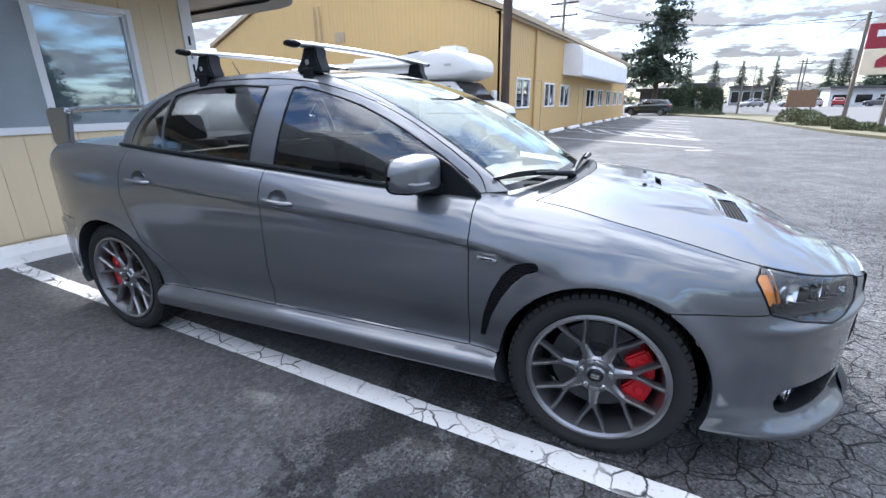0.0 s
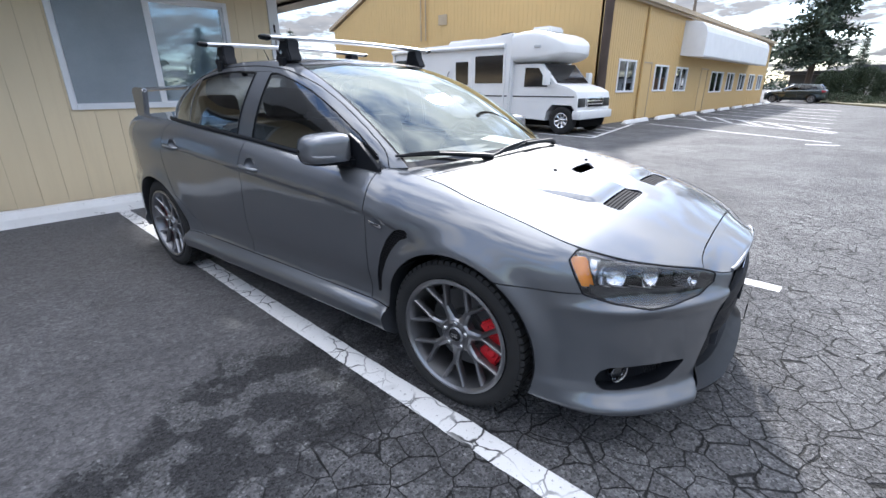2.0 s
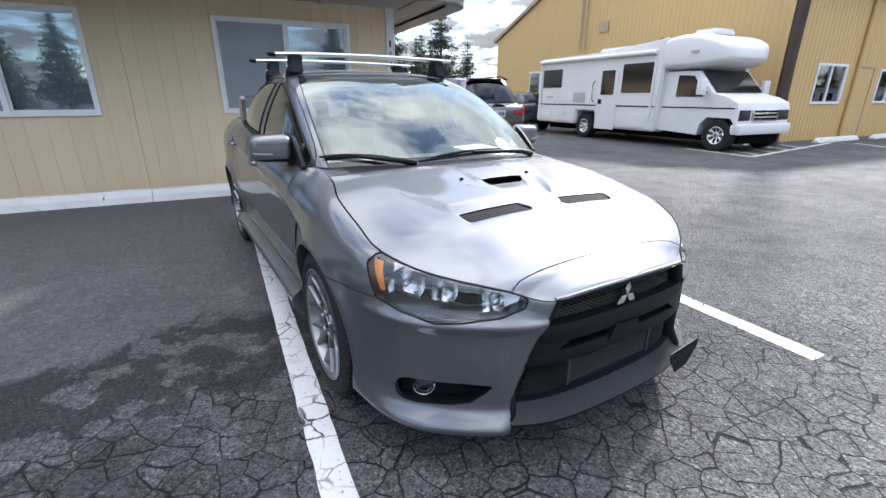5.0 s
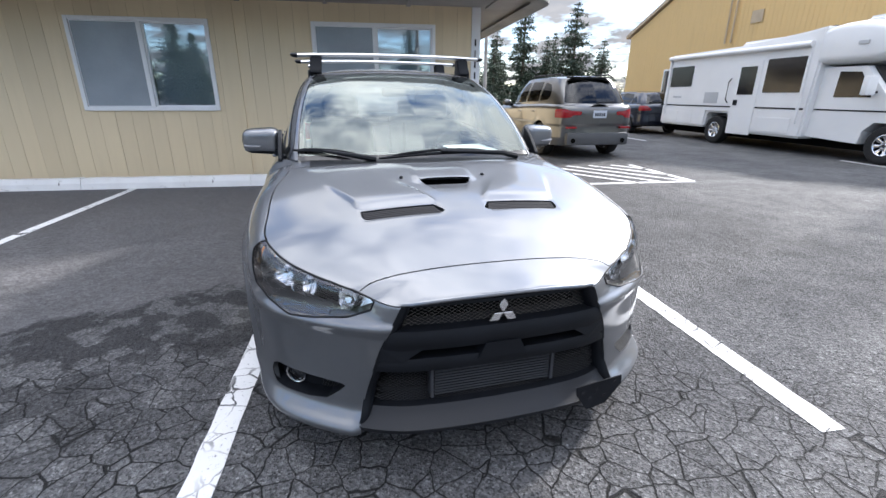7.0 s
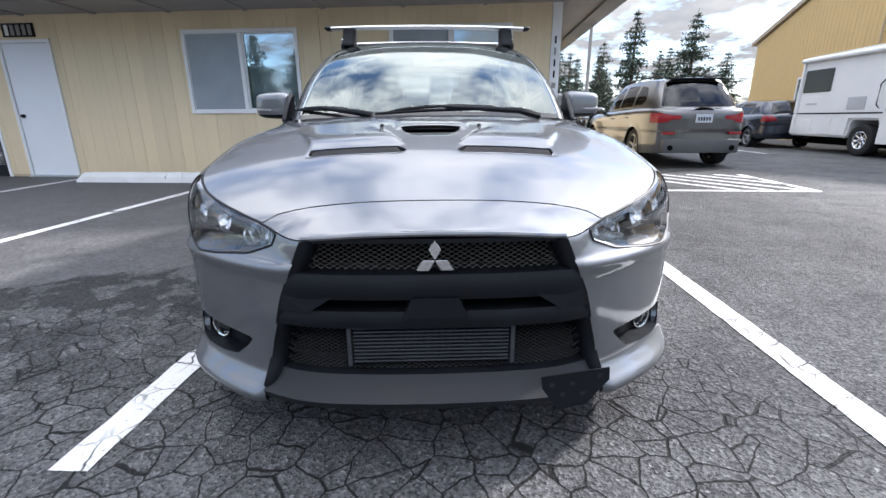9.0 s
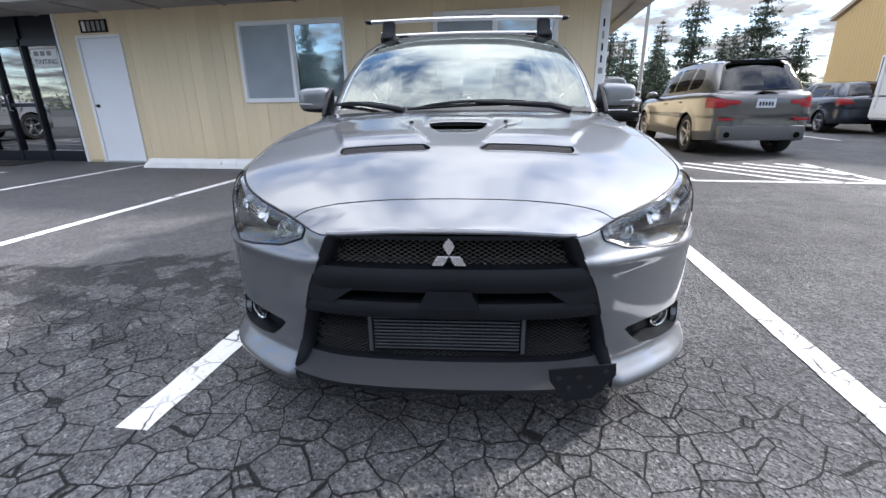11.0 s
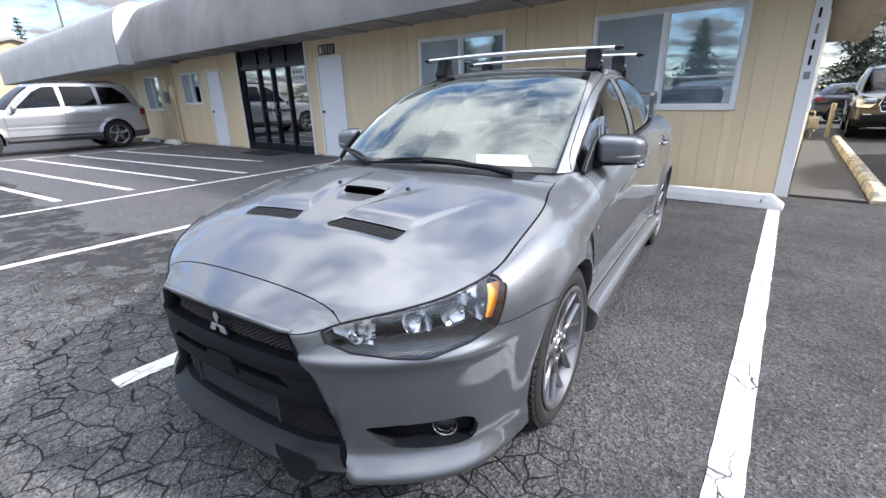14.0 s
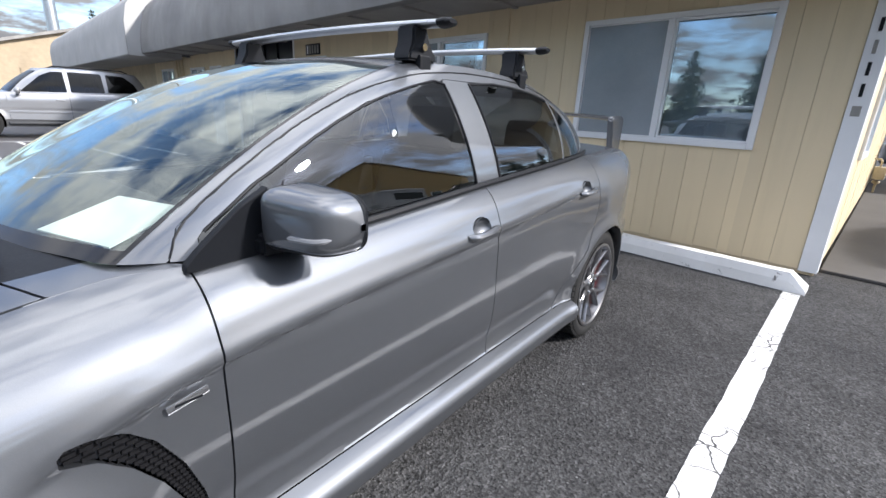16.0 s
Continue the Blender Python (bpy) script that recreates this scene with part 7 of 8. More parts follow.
part("parcel_shelf", boxes((-1.62, -1.05, -0.6, 0.6, 1.0, 1.03), bevel=0.01), DASH, car)
part("headliner", boxes((-1.0, -0.05, -0.48, 0.48, 1.395, 1.40)), CLOTH, car)
bm = boxes((0.10, 0.14, -0.10, 0.10, 1.27, 1.33), bevel=0.015)
part("inner_mirror", bm, DASH, car, smooth=True)
for side in (1, -1):
    part("door_card", boxes((-1.0, 0.75, min(side * 0.70, side * 0.74), max(side * 0.70, side * 0.74), 0.3, 0.94), bevel=0.01), DASH, car)
bm = bmesh.new()
tube(bm, [(-1.05, 0, 1.42), (-1.10, 0, 1.50), (-1.14, 0, 1.56)], [0.006, 0.004, 0.002], 6)
part("aerial", bm, BLACK, car)


# ---------------------------------------------------------------- other vehicles
def plain_vehicle(name, label, at, outline_pts, top, low, draw, roll, base, rail, swell, wins, roofc, wheels, paint, R=0.36, lamps=(), rim=0.25, extra=None, group="", glass=None, spokes=5, width=0.24, crease=None):
    """A parked vehicle from a plan outline, height curves and a cabin loft. x forward, y left."""
    th = thing(name, label, "car", group, at=at)
    oc = Contour(outline_pts)
    tz, lz, di, rh = pch(*top), pch(*low), pch(*draw), pch(*roll)
    ax = [w for w in wheels]

    def skin(s, v):
        x, y, nx, ny = oc.at(s)
        z0, z1 = lz(x), tz(x)
        z = z0 + (z1 - z0) * v
        ins = 0.03 * smooth_step(-z, -0.45, -0.25) + 0.012 * smooth_step(-(z - 0.72), 0.0, 0.02) * smooth_step(z, 0.4, 0.7)
        t = np.clip((z - z1 + rh(x)) / rh(x), 0, 1)
        ins = ins + di(x) * (1 - np.sqrt(1 - 0.97 * t * t)) / (1 - math.sqrt(0.03))
        for cx in ax:
            r = np.hypot(x - cx, z - R)
            ins = ins - 0.022 * np.exp(-((np.maximum(r - R - 0.04, 0) / 0.05) ** 2))
        return np.stack([x - nx * ins, y - ny * ins, z], -1)

    polys = [(key, nm, mat, lab, [(oc.where(a, b), c) for a, b, c in pts]) for key, (nm, mat, lab, pts) in enumerate(lamps, 20)]
    xs = [p[0] for p in outline_pts]
    doors = extra["doors"] if extra else []

    def lab_(s, v, p):
        cx = oc.at(s)[0]
        z = p[..., 2]
        L = np.ones(cx.shape, int)
        for i, (x0, x1) in enumerate(doors):
            L[(cx < x0) & (cx > x1) & (z > lz(cx) + 0.16)] = 3 + i
        L[(L == 1) & (cx < 0)] = 15
        L[z < lz(cx) + (extra.get("sill", 0.1) if extra else 0.1)] = 2
        for key, nm, mat, lb, poly in polys:
            L[in_poly(s, z, poly)] = key
        for c in ax:
            L[np.hypot(cx - c, z - R) < R + 0.035] = 0
        return L
    data = panels(skin, np.linspace(0, oc.total, 190), np.linspace(0, 1, 30), lab_)
    trim = extra.get("trim", BLACK) if extra else BLACK
    for side in (1, -1):
        for key, d in data.items():
            if key == 0:
                continue
            if key == 1:
                part("body", sheet(d, side, lip=0.02), paint, th, smooth=True)
            elif key == 2:
                part("sill", sheet(d, side, lip=0.02), trim, th, smooth=True)
            elif key == 15:
                part("rear_quarter", sheet(d, side, lip=0.02), paint, th, smooth=True)
            elif key < 20:
                part("door", sheet(d, side, lip=0.02, gap=0.003), paint, th, smooth=True)
            else:
                nm, mat, lb = polys[key - 20][1:4]
                part(nm, sheet(d, side, lip=0.01), mat, th, lb, smooth=True)
    # top deck
    qs = np.linspace(0, oc.total, 500)
    q = skin(qs, np.ones_like(qs))
    o = np.argsort(q[:, 0])
    qy, qz = (lambda x: np.interp(x, q[o, 0], q[o, 1])), (lambda x: np.interp(x, q[o, 0], q[o, 2]))

    def deck(x, y):
        t = np.clip(np.abs(y) / np.maximum(qy(x), 0.02), 0, 1)
        return np.stack([x, y, qz(x) + 0.05 * (1 - t ** 2.2)], -1)
    dd = panels(deck, np.linspace(q[:, 0].min() + 0.01, q[:, 0].max() - 0.005, 60), np.linspace(-1.0, 1.0, 50), lambda x, y, p: (np.abs(y) < qy(x) + 0.002).astype(int))
    part("bonnet", sheet(dd[1], lip=0), paint, th, smooth=True)
    n = len(base) - 1

    def cabn(k, w):
        b, r, m = catmull(base, k), catmull(rail, k), catmull(swell, k)
        w = np.asarray(w, float)[..., None]
        return b + (r - b) * w + m * 4 * w * (1 - w)

    def cl(k, w, p):
        x, z = p[..., 0], p[..., 2]
        L = np.ones(x.shape, int)
        L[(k < wins["front"]) & (w < 0.93) & (w > 0.03)] = 2
        L[(k > wins["rear"]) & (w < 0.9) & (w > 0.06)] = 3
        sd = (k > wins["front"] + 0.25) & (k < wins["rear"] - 0.15)
        for i, poly in enumerate(wins["side"]):
            L[sd & in_poly(x, z, poly)] = 4 + i
        return L
    cd = panels(cabn, np.linspace(0, n, 150), np.linspace(0, 1, 28), cl)
    gm = glass or CARGLASS
    for key, d in cd.items():
        for side in (1, -1):
            if key == 1:
                part("cabin_frame", sheet(d, side, lip=0.01, gap=0.0), paint, th, smooth=True)
            else:
                part({2: "windscreen", 3: "rear_window"}.get(key, "side_window"), sheet(d, side, lip=0), gm, th, smooth=True)
    kk_ = np.linspace(0, n, 300)
    rr = catmull(rail, kk_)
    o2 = np.argsort(rr[:, 0])
    ry, rz = (lambda x: np.interp(x, rr[o2, 0], rr[o2, 1])), (lambda x: np.interp(x, rr[o2, 0], rr[o2, 2]))

    def rf(x, y):
        t = np.clip(np.abs(y) / np.maximum(ry(x), 0.02), 0, 1)
        return np.stack([x, y, rz(x) + roofc * (1 - t ** 2.4)], -1)
    rdd = panels(rf, np.linspace(rr[:, 0].min() + 0.002, rr[:, 0].max() - 0.002, 40), np.linspace(-0.9, 0.9, 44), lambda x, y, p: (np.abs(y) < ry(x) + 0.002).astype(int))
    part("roof", sheet(rdd[1], lip=0), paint, th, smooth=True)
    hw = max(p[1] for p in outline_pts)
    part("underbody", boxes((min(xs) + 0.3, max(xs) - 0.3, -hw + 0.22, hw - 0.22, 0.28, 0.5)), DARK, th)
    part("cabin_trim", boxes((min(p[0] for p in base) + 0.5, max(p[0] for p in base) - 0.75, -hw + 0.3, hw - 0.3, 0.5, base[4][2] - 0.06), bevel=0.05), CLOTH, th)
    for sx in (extra or {}).get("seats", ()):
        for sy in (-0.4, 0.4):
            part("seat", boxes((sx - 0.1, sx + 0.08, sy - 0.25, sy + 0.25, 0.6, base[4][2] + 0.22), bevel=0.06), CLOTH, th, smooth=True)
    for cx in ax:
        for side in (1, -1):
            wheel(th, (cx, side * (hw - 0.03), R), side, R=R, rim=rim, spokes=spokes, style="star", seg=48, width=width)
            bm = bmesh.new()
            ring = []
            for i in range(25):
                a = radians(-18 + 216 * i / 24)
                ring.append([bm.verts.new((cx + r * math.cos(a), side * yy, max(0.22, R + r * math.sin(a)))) for r, yy in ((R + 0.04, hw - 0.01), (R + 0.04, hw - 0.4), (0.02, hw - 0.4))])
            for u, w in zip(ring, ring[1:]):
                for k in range(2):
                    bm.faces.new((u[k], u[k + 1], w[k + 1], w[k]))
            part("wheel_housing", bm, DARK, th)
    return th


def mirror_pair(th, x, y, z, paint):
    for side in (1, -1):
        bm = bmesh.new()
        bmesh.ops.create_uvsphere(bm, u_segments=16, v_segments=10, radius=1, matrix=Matrix.Translation((x, side * (y + 0.12), z)) @ Matrix.Diagonal((0.07, 0.13, 0.085, 1)))
        m = part("wing_mirror", bm, paint, th, smooth=True)
        part("mirror_foot", boxes((x - 0.04, x + 0.04, min(side * (y - 0.05), side * (y + 0.06)), max(side * (y - 0.05), side * (y + 0.06)), z - 0.09, z - 0.02), bevel=0.01), BLACK, m)


def handles(th, spots, y, paint):
    for x, z in spots:
        for side in (1, -1):
            bm = bmesh.new()
            tube(bm, [(x - 0.1, side * y, z), (x - 0.07, side * (y + 0.03), z), (x + 0.07, side * (y + 0.03), z), (x + 0.1, side * y, z)], 0.014, 8)
            part("door_handle", bm, paint, th, smooth=True)


def car_paint(name, c, rough=0.3, metal=0.6):
    k = Mat(name, c, rough, metal)
    d = k.noise(3, 5)
    k.color(k.mix(k.ramp(d, [(0.4, 0.0), (0.8, 0.25)]), c, tuple(v * 0.8 + 0.03 for v in c)))
    k.b.inputs["Coat Weight"].default_value, k.b.inputs["Coat Roughness"].default_value = 1.0, 0.05
    return k.m


BRONZE = car_paint("slate_suv_paint", (0.095, 0.096, 0.096), 0.28, 0.75)
SILVER = car_paint("silver_suv_paint", (0.36, 0.365, 0.38))
NAVY = car_paint("dark_blue_paint", (0.015, 0.02, 0.035))
GREEN = car_paint("dark_green_paint", (0.012, 0.022, 0.024))
OLIVE = car_paint("dark_olive_paint", (0.03, 0.028, 0.02))
PLATE = mottled("plate_face", (0.40, 0.44, 0.50), 0.5, 0.1)
DGLASS = pane_material("privacy_glass", (0.05, 0.055, 0.06), 0.85, 0.0)
GREYTRIM = mottled("grey_bumper_plastic", (0.06, 0.062, 0.066), 0.5, 0.1)

SUV_BASE = [(1.05, 0, 1.08), (1.0, 0.35, 1.075), (0.92, 0.65, 1.065), (0.82, 0.78, 1.06), (0.5, 0.85, 1.07), (0.0, 0.87, 1.09), (-0.7, 0.87, 1.11), (-1.5, 0.85, 1.13), (-2.05, 0.78, 1.14), (-2.25, 0.55, 1.12), (-2.32, 0, 1.11)]
SUV_RAIL = [(0.32, 0, 1.66), (0.3, 0.3, 1.655), (0.26, 0.52, 1.65), (0.18, 0.62, 1.645), (0.05, 0.65, 1.66), (-0.2, 0.66, 1.68), (-0.8, 0.66, 1.69), (-1.5, 0.64, 1.68), (-1.9, 0.6, 1.655), (-2.0, 0.4, 1.66), (-2.03, 0, 1.67)]
SUV_SWELL = [(0.02, 0, 0.03), (0.02, 0.01, 0.03), (0.02, 0.02, 0.03), (0.02, 0.02, 0.03), (0, 0.025, 0.02), (0, 0.025, 0), (0, 0.025, 0), (0, 0.025, 0), (-0.01, 0.025, 0.0), (-0.03, 0.02, 0), (-0.04, 0, 0)]
SUV_WIN = {"front": 2.7, "rear": 8.8, "side": [[(0.68, 1.10), (-0.28, 1.13), (-0.26, 1.62), (-0.02, 1.61), (0.22, 1.50)], [(-0.36, 1.13), (-1.12, 1.15), (-1.10, 1.63), (-0.36, 1.63)], [(-1.2, 1.16), (-1.98, 1.18), (-1.85, 1.42), (-1.62, 1.6), (-1.2, 1.62)]]}


X5_RAIL = SUV_RAIL[:7] + [(-1.35, 0.635, 1.68), (-1.70, 0.585, 1.655), (-1.80, 0.4, 1.67), (-1.83, 0, 1.68)]
X5_WIN = {"front": 2.7, "rear": 8.45, "side": [[(0.68, 1.13), (-0.28, 1.16), (-0.26, 1.60), (-0.02, 1.59), (0.22, 1.48)], [(-0.36, 1.16), (-1.05, 1.18), (-1.02, 1.60), (-0.36, 1.61)], [(-1.13, 1.19), (-1.52, 1.21), (-1.62, 1.29), (-1.58, 1.42), (-1.44, 1.54), (-1.13, 1.59)]]}


def big_suv(name, label, at, paint, trim, glass=None, rail=SUV_RAIL, wins=SUV_WIN, lamp_in=0.54):
    lamps = [("tail_lamp", RED_LENS, "red tail lamp", [(-2.13, 0.88, 1.04), (-2.13, 0.88, 0.86), (-2.30, 0.75, 0.855), (-2.36, 0.63, 0.865), (-2.375, 0.58, 0.912), (-2.41, lamp_in, 0.918), (-2.405, lamp_in, 0.988), (-2.36, 0.63, 1.005), (-2.3, 0.76, 1.04)]), ("headlight", REFLECTOR, "clear headlight", [(1.95, 0.86, 0.92), (1.98, 0.84, 0.74), (2.3, 0.6, 0.72), (2.36, 0.5, 0.82), (2.2, 0.7, 0.92)])]
    th = plain_vehicle(name, label, at,
        [(2.44, 0), (2.42, 0.3), (2.36, 0.55), (2.2, 0.78), (1.95, 0.89), (1.5, 0.94), (0.9, 0.945), (0, 0.945), (-0.9, 0.945), (-1.5, 0.945), (-2.0, 0.92), (-2.24, 0.84), (-2.36, 0.65), (-2.42, 0.35), (-2.44, 0)],
        [(2.44, 0.92), (2.2, 0.97), (1.6, 1.04), (0.95, 1.07), (0.3, 1.08), (-0.8, 1.11), (-1.6, 1.13), (-2.2, 1.12), (-2.44, 1.08)],
        [(2.44, 0.3), (1.8, 0.28), (0, 0.28), (-1.8, 0.27), (-2.44, 0.30)],
        [(2.44, 0.06), (1.9, 0.1), (1.2, 0.12), (0.6, 0.1), (-0.5, 0.07), (-1.8, 0.075), (-2.3, 0.06), (-2.44, 0.05)],
        [(2.44, 0.15), (1.5, 0.2), (-1, 0.2), (-2.44, 0.15)],
        SUV_BASE, rail, SUV_SWELL, wins, 0.045, (1.46, -1.46), paint, R=0.37, rim=0.245, lamps=lamps,
        extra={"doors": [(0.95, -0.30), (-0.31, -1.2)], "trim": trim, "sill": 0.17, "seats": (-0.1, -0.95)}, glass=glass)
    mirror_pair(th, 0.72, 0.9, 1.12, paint)
    handles(th, ((-0.1, 0.93), (-1.0, 0.96)), 0.925, paint)
    for side in (1, -1):
        bm = bmesh.new()
        tube(bm, [(0.0, side * 0.6, 1.70), (-0.1, side * 0.6, 1.745), (-1.6, side * 0.58, 1.75), (-1.75, side * 0.58, 1.70)], 0.016, 8)
        part("roof_rail", bm, BLACK, th, smooth=True)
    return th


bmw = big_suv("suv", "slate grey metallic sport utility vehicle with red tail lamps", pose(-8.1, 5.42, 0, 0, 0, 182) @ Matrix.Diagonal((0.98, 0.97, 0.985, 1)), BRONZE, GREYTRIM, glass=DGLASS, rail=X5_RAIL, wins=X5_WIN, lamp_in=0.40)
part("spoiler", boxes((-1.92, -1.80, -0.54, 0.54, 1.662, 1.69), bevel=0.012), BLACK, bmw, "black roof spoiler", smooth=True)
pl = part("number_plate", boxes((-2.452, -2.44, -0.155, 0.155, 0.86, 1.01), bevel=0.003), PLATE, bmw, "white number plate with dark bars")
for k in range(5):
    part("plate_bar", boxes((-2.4545, -2.452, -0.115 + 0.05 * k, -0.083 + 0.05 * k, 0.895, 0.96)), BLACK, pl)
part("rear_bumper", boxes((-2.47, -2.3, -0.72, 0.72, 0.30, 0.56), bevel=0.05), GREYTRIM, bmw, "grey plastic rear bumper", smooth=True)
for side in (1, -1):
    part("bumper_reflector", boxes((-2.45, -2.40, min(side * 0.5, side * 0.74), max(side * 0.5, side * 0.74), 0.645, 0.685), bevel=0.006), RED_LENS, bmw)
    bm = bmesh.new()
    rod(bm, (-2.485, side * 0.58, 0.40), (-2.3, side * 0.58, 0.40), 0.05)
    part("tailpipe", bm, DARK, bmw, smooth=True)
bm = bmesh.new()
tube(bm, [(-2.315, 0.05, 1.16), (-2.30, -0.2, 1.18), (-2.28, -0.42, 1.18)], 0.012, 6)
part("rear_wiper", bm, BLACK, bmw)

gl = big_suv("suv", "silver sport utility vehicle parked tail to the building", pose(-0.81, -15.4, 0, 0, 0, 0) @ Matrix.Diagonal((1.07, 1.04, 1.13, 1)), SILVER, GREYTRIM, glass=DGLASS)
part("side_step", boxes((-1.0, 1.0, 0.9, 0.99, 0.34, 0.40), bevel=0.02), GREYTRIM, gl, smooth=True)
part("side_moulding", boxes((-1.05, 0.95, 0.925, 0.945, 0.60, 0.66), bevel=0.008), SILVER, gl, smooth=True)

HB_BASE = [(1.05, 0, 0.95), (1.0, 0.35, 0.945), (0.92, 0.6, 0.94), (0.8, 0.72, 0.935), (0.5, 0.79, 0.94), (0.0, 0.80, 0.96), (-0.6, 0.80, 0.98), (-1.2, 0.78, 1.0), (-1.7, 0.70, 1.02), (-1.9, 0.5, 1.0), (-1.96, 0, 1.0)]
HB_RAIL = [(0.2, 0, 1.42), (0.18, 0.3, 1.415), (0.13, 0.48, 1.40), (0.05, 0.56, 1.395), (-0.05, 0.58, 1.41), (-0.3, 0.59, 1.43), (-0.7, 0.58, 1.43), (-1.15, 0.57, 1.41), (-1.5, 0.53, 1.38), (-1.58, 0.35, 1.38), (-1.6, 0, 1.39)]
HB_WIN = {"front": 2.7, "rear": 8.8, "side": [[(0.62, 0.97), (-0.28, 1.0), (-0.26, 1.37), (0.0, 1.36), (0.2, 1.27)], [(-0.36, 1.0), (-1.05, 1.02), (-1.2, 1.2), (-1.08, 1.35), (-0.36, 1.38)], [(-1.16, 1.03), (-1.55, 1.06), (-1.35, 1.28), (-1.25, 1.25)]]}


def hatchback(label, at, paint):
    lamps = [("tail_lamp", RED_LENS, "red tail lamp", [(-1.85, 0.79, 0.98), (-1.82, 0.8, 0.8), (-2.0, 0.6, 0.8), (-2.06, 0.4, 0.82), (-2.02, 0.55, 0.96)]), ("headlight", REFLECTOR, "clear headlight", [(1.7, 0.8, 0.82), (1.72, 0.79, 0.64), (2.0, 0.5, 0.62), (2.05, 0.42, 0.7), (1.9, 0.65, 0.8)])]
    th = plain_vehicle("hatchback", label, at,
        [(2.12, 0), (2.1, 0.3), (2.02, 0.52), (1.85, 0.72), (1.6, 0.83), (1.25, 0.875), (0.6, 0.88), (0, 0.88), (-0.7, 0.88), (-1.25, 0.88), (-1.65, 0.84), (-1.9, 0.74), (-2.03, 0.55), (-2.08, 0.3), (-2.1, 0)],
        [(2.12, 0.76), (1.9, 0.82), (1.3, 0.9), (0.9, 0.94), (0.3, 0.95), (-0.8, 0.99), (-1.6, 1.01), (-2.1, 0.98)],
        [(2.12, 0.22), (0, 0.22), (-2.1, 0.28)],
        [(2.12, 0.05), (1.6, 0.1), (1.0, 0.14), (0.4, 0.09), (-0.6, 0.085), (-1.5, 0.1), (-2.1, 0.06)],
        [(2.12, 0.1), (1.3, 0.18), (-1, 0.18), (-2.1, 0.12)],
        HB_BASE, HB_RAIL, SUV_SWELL, HB_WIN, 0.035, (1.3, -1.3), paint, R=0.315, rim=0.22, lamps=lamps, extra={"doors": [(0.85, -0.30), (-0.31, -1.05)], "trim": BLACK, "sill": 0.06, "seats": (-0.15, -0.85)}, glass=DGLASS, width=0.2)
    mirror_pair(th, 0.66, 0.83, 1.0, paint)
    handles(th, ((-0.1, 0.84), (-0.95, 0.87)), 0.875, paint)
    return th


hatchback("dark blue hatchback with silver wheels, parked on asphalt", pose(-13.6, 11.0, 0, 0, 0, 176), NAVY)
hatchback("dark green hatchback parked beyond the bays", pose(-3.3, 46.5, 0, 0, 0, 172), GREEN)
hatchback("black car parked behind the tan building", pose(-21.0, 4.6, 0, 0, 0, 95), NAVY)

# pickup truck, nose to the camera
truck = big_suv("pickup_truck", "dark olive pickup truck with chrome grille", pose(-15.5, 4.35, 0, 0, 0, 0) @ Matrix.Diagonal((1, 1, 1.08, 1)), OLIVE, BLACK, glass=DGLASS)
HEX = [(-0.40, 0.64), (-0.47, 0.80), (-0.40, 0.97), (0.40, 0.97), (0.47, 0.80), (0.40, 0.64)]
bm = bmesh.new()
prism(bm, HEX, 2.38, 2.47, "X")
grl = part("grille", bm, LAMP_BLACK, truck, "black grille with chrome frame")
bm = bmesh.new()
tube(bm, [(2.475, y, z) for y, z in HEX + HEX[:2]], 0.022, 8)
part("chrome_frame", bm, CHROME, grl, smooth=True)
for z in (0.76, 0.85):
    part("chrome_bar", boxes((2.46, 2.48, -0.40, 0.40, z - 0.012, z + 0.012), bevel=0.005), CHROME, grl)
part("hood_scoop", boxes((1.45, 2.0, -0.28, 0.28, 1.02, 1.13), bevel=0.03), OLIVE, truck, smooth=True)
for side in (1, -1):
    part("lamp_unit", boxes((2.18, 2.40, min(side * 0.52, side * 0.84), max(side * 0.52, side * 0.84), 0.80, 0.94), bevel=0.03), REFLECTOR, truck, "clear headlight unit", smooth=True)
    part("fog_lamp", boxes((2.36, 2.50, min(side * 0.56, side * 0.72), max(side * 0.56, side * 0.72), 0.50, 0.60), bevel=0.02), REFLECTOR, truck, smooth=True)
part("front_bumper", boxes((2.38, 2.52, -0.78, 0.78, 0.40, 0.58), bevel=0.04), BLACK, truck, smooth=True)


# ---------------------------------------------------------------- motor home (side towards -y)
RVW = mottled("motor_home_white", (0.72, 0.72, 0.71), 0.35, 0.05, 1.2, 40, 0.05)
RVG = mottled("motor_home_grey", (0.42, 0.43, 0.44), 0.45, 0.08)
rv = thing("motor_home", "white motor home with cab-over front and side door", "motor home", at=pose(-7.0, 11.78, 0, 0, 0, 0))


def rounded(bm, off, seg=3):
    bmesh.ops.bevel(bm, geom=list(bm.edges), offset=off, segments=seg, affect="EDGES", clamp_overlap=True)
    return bm


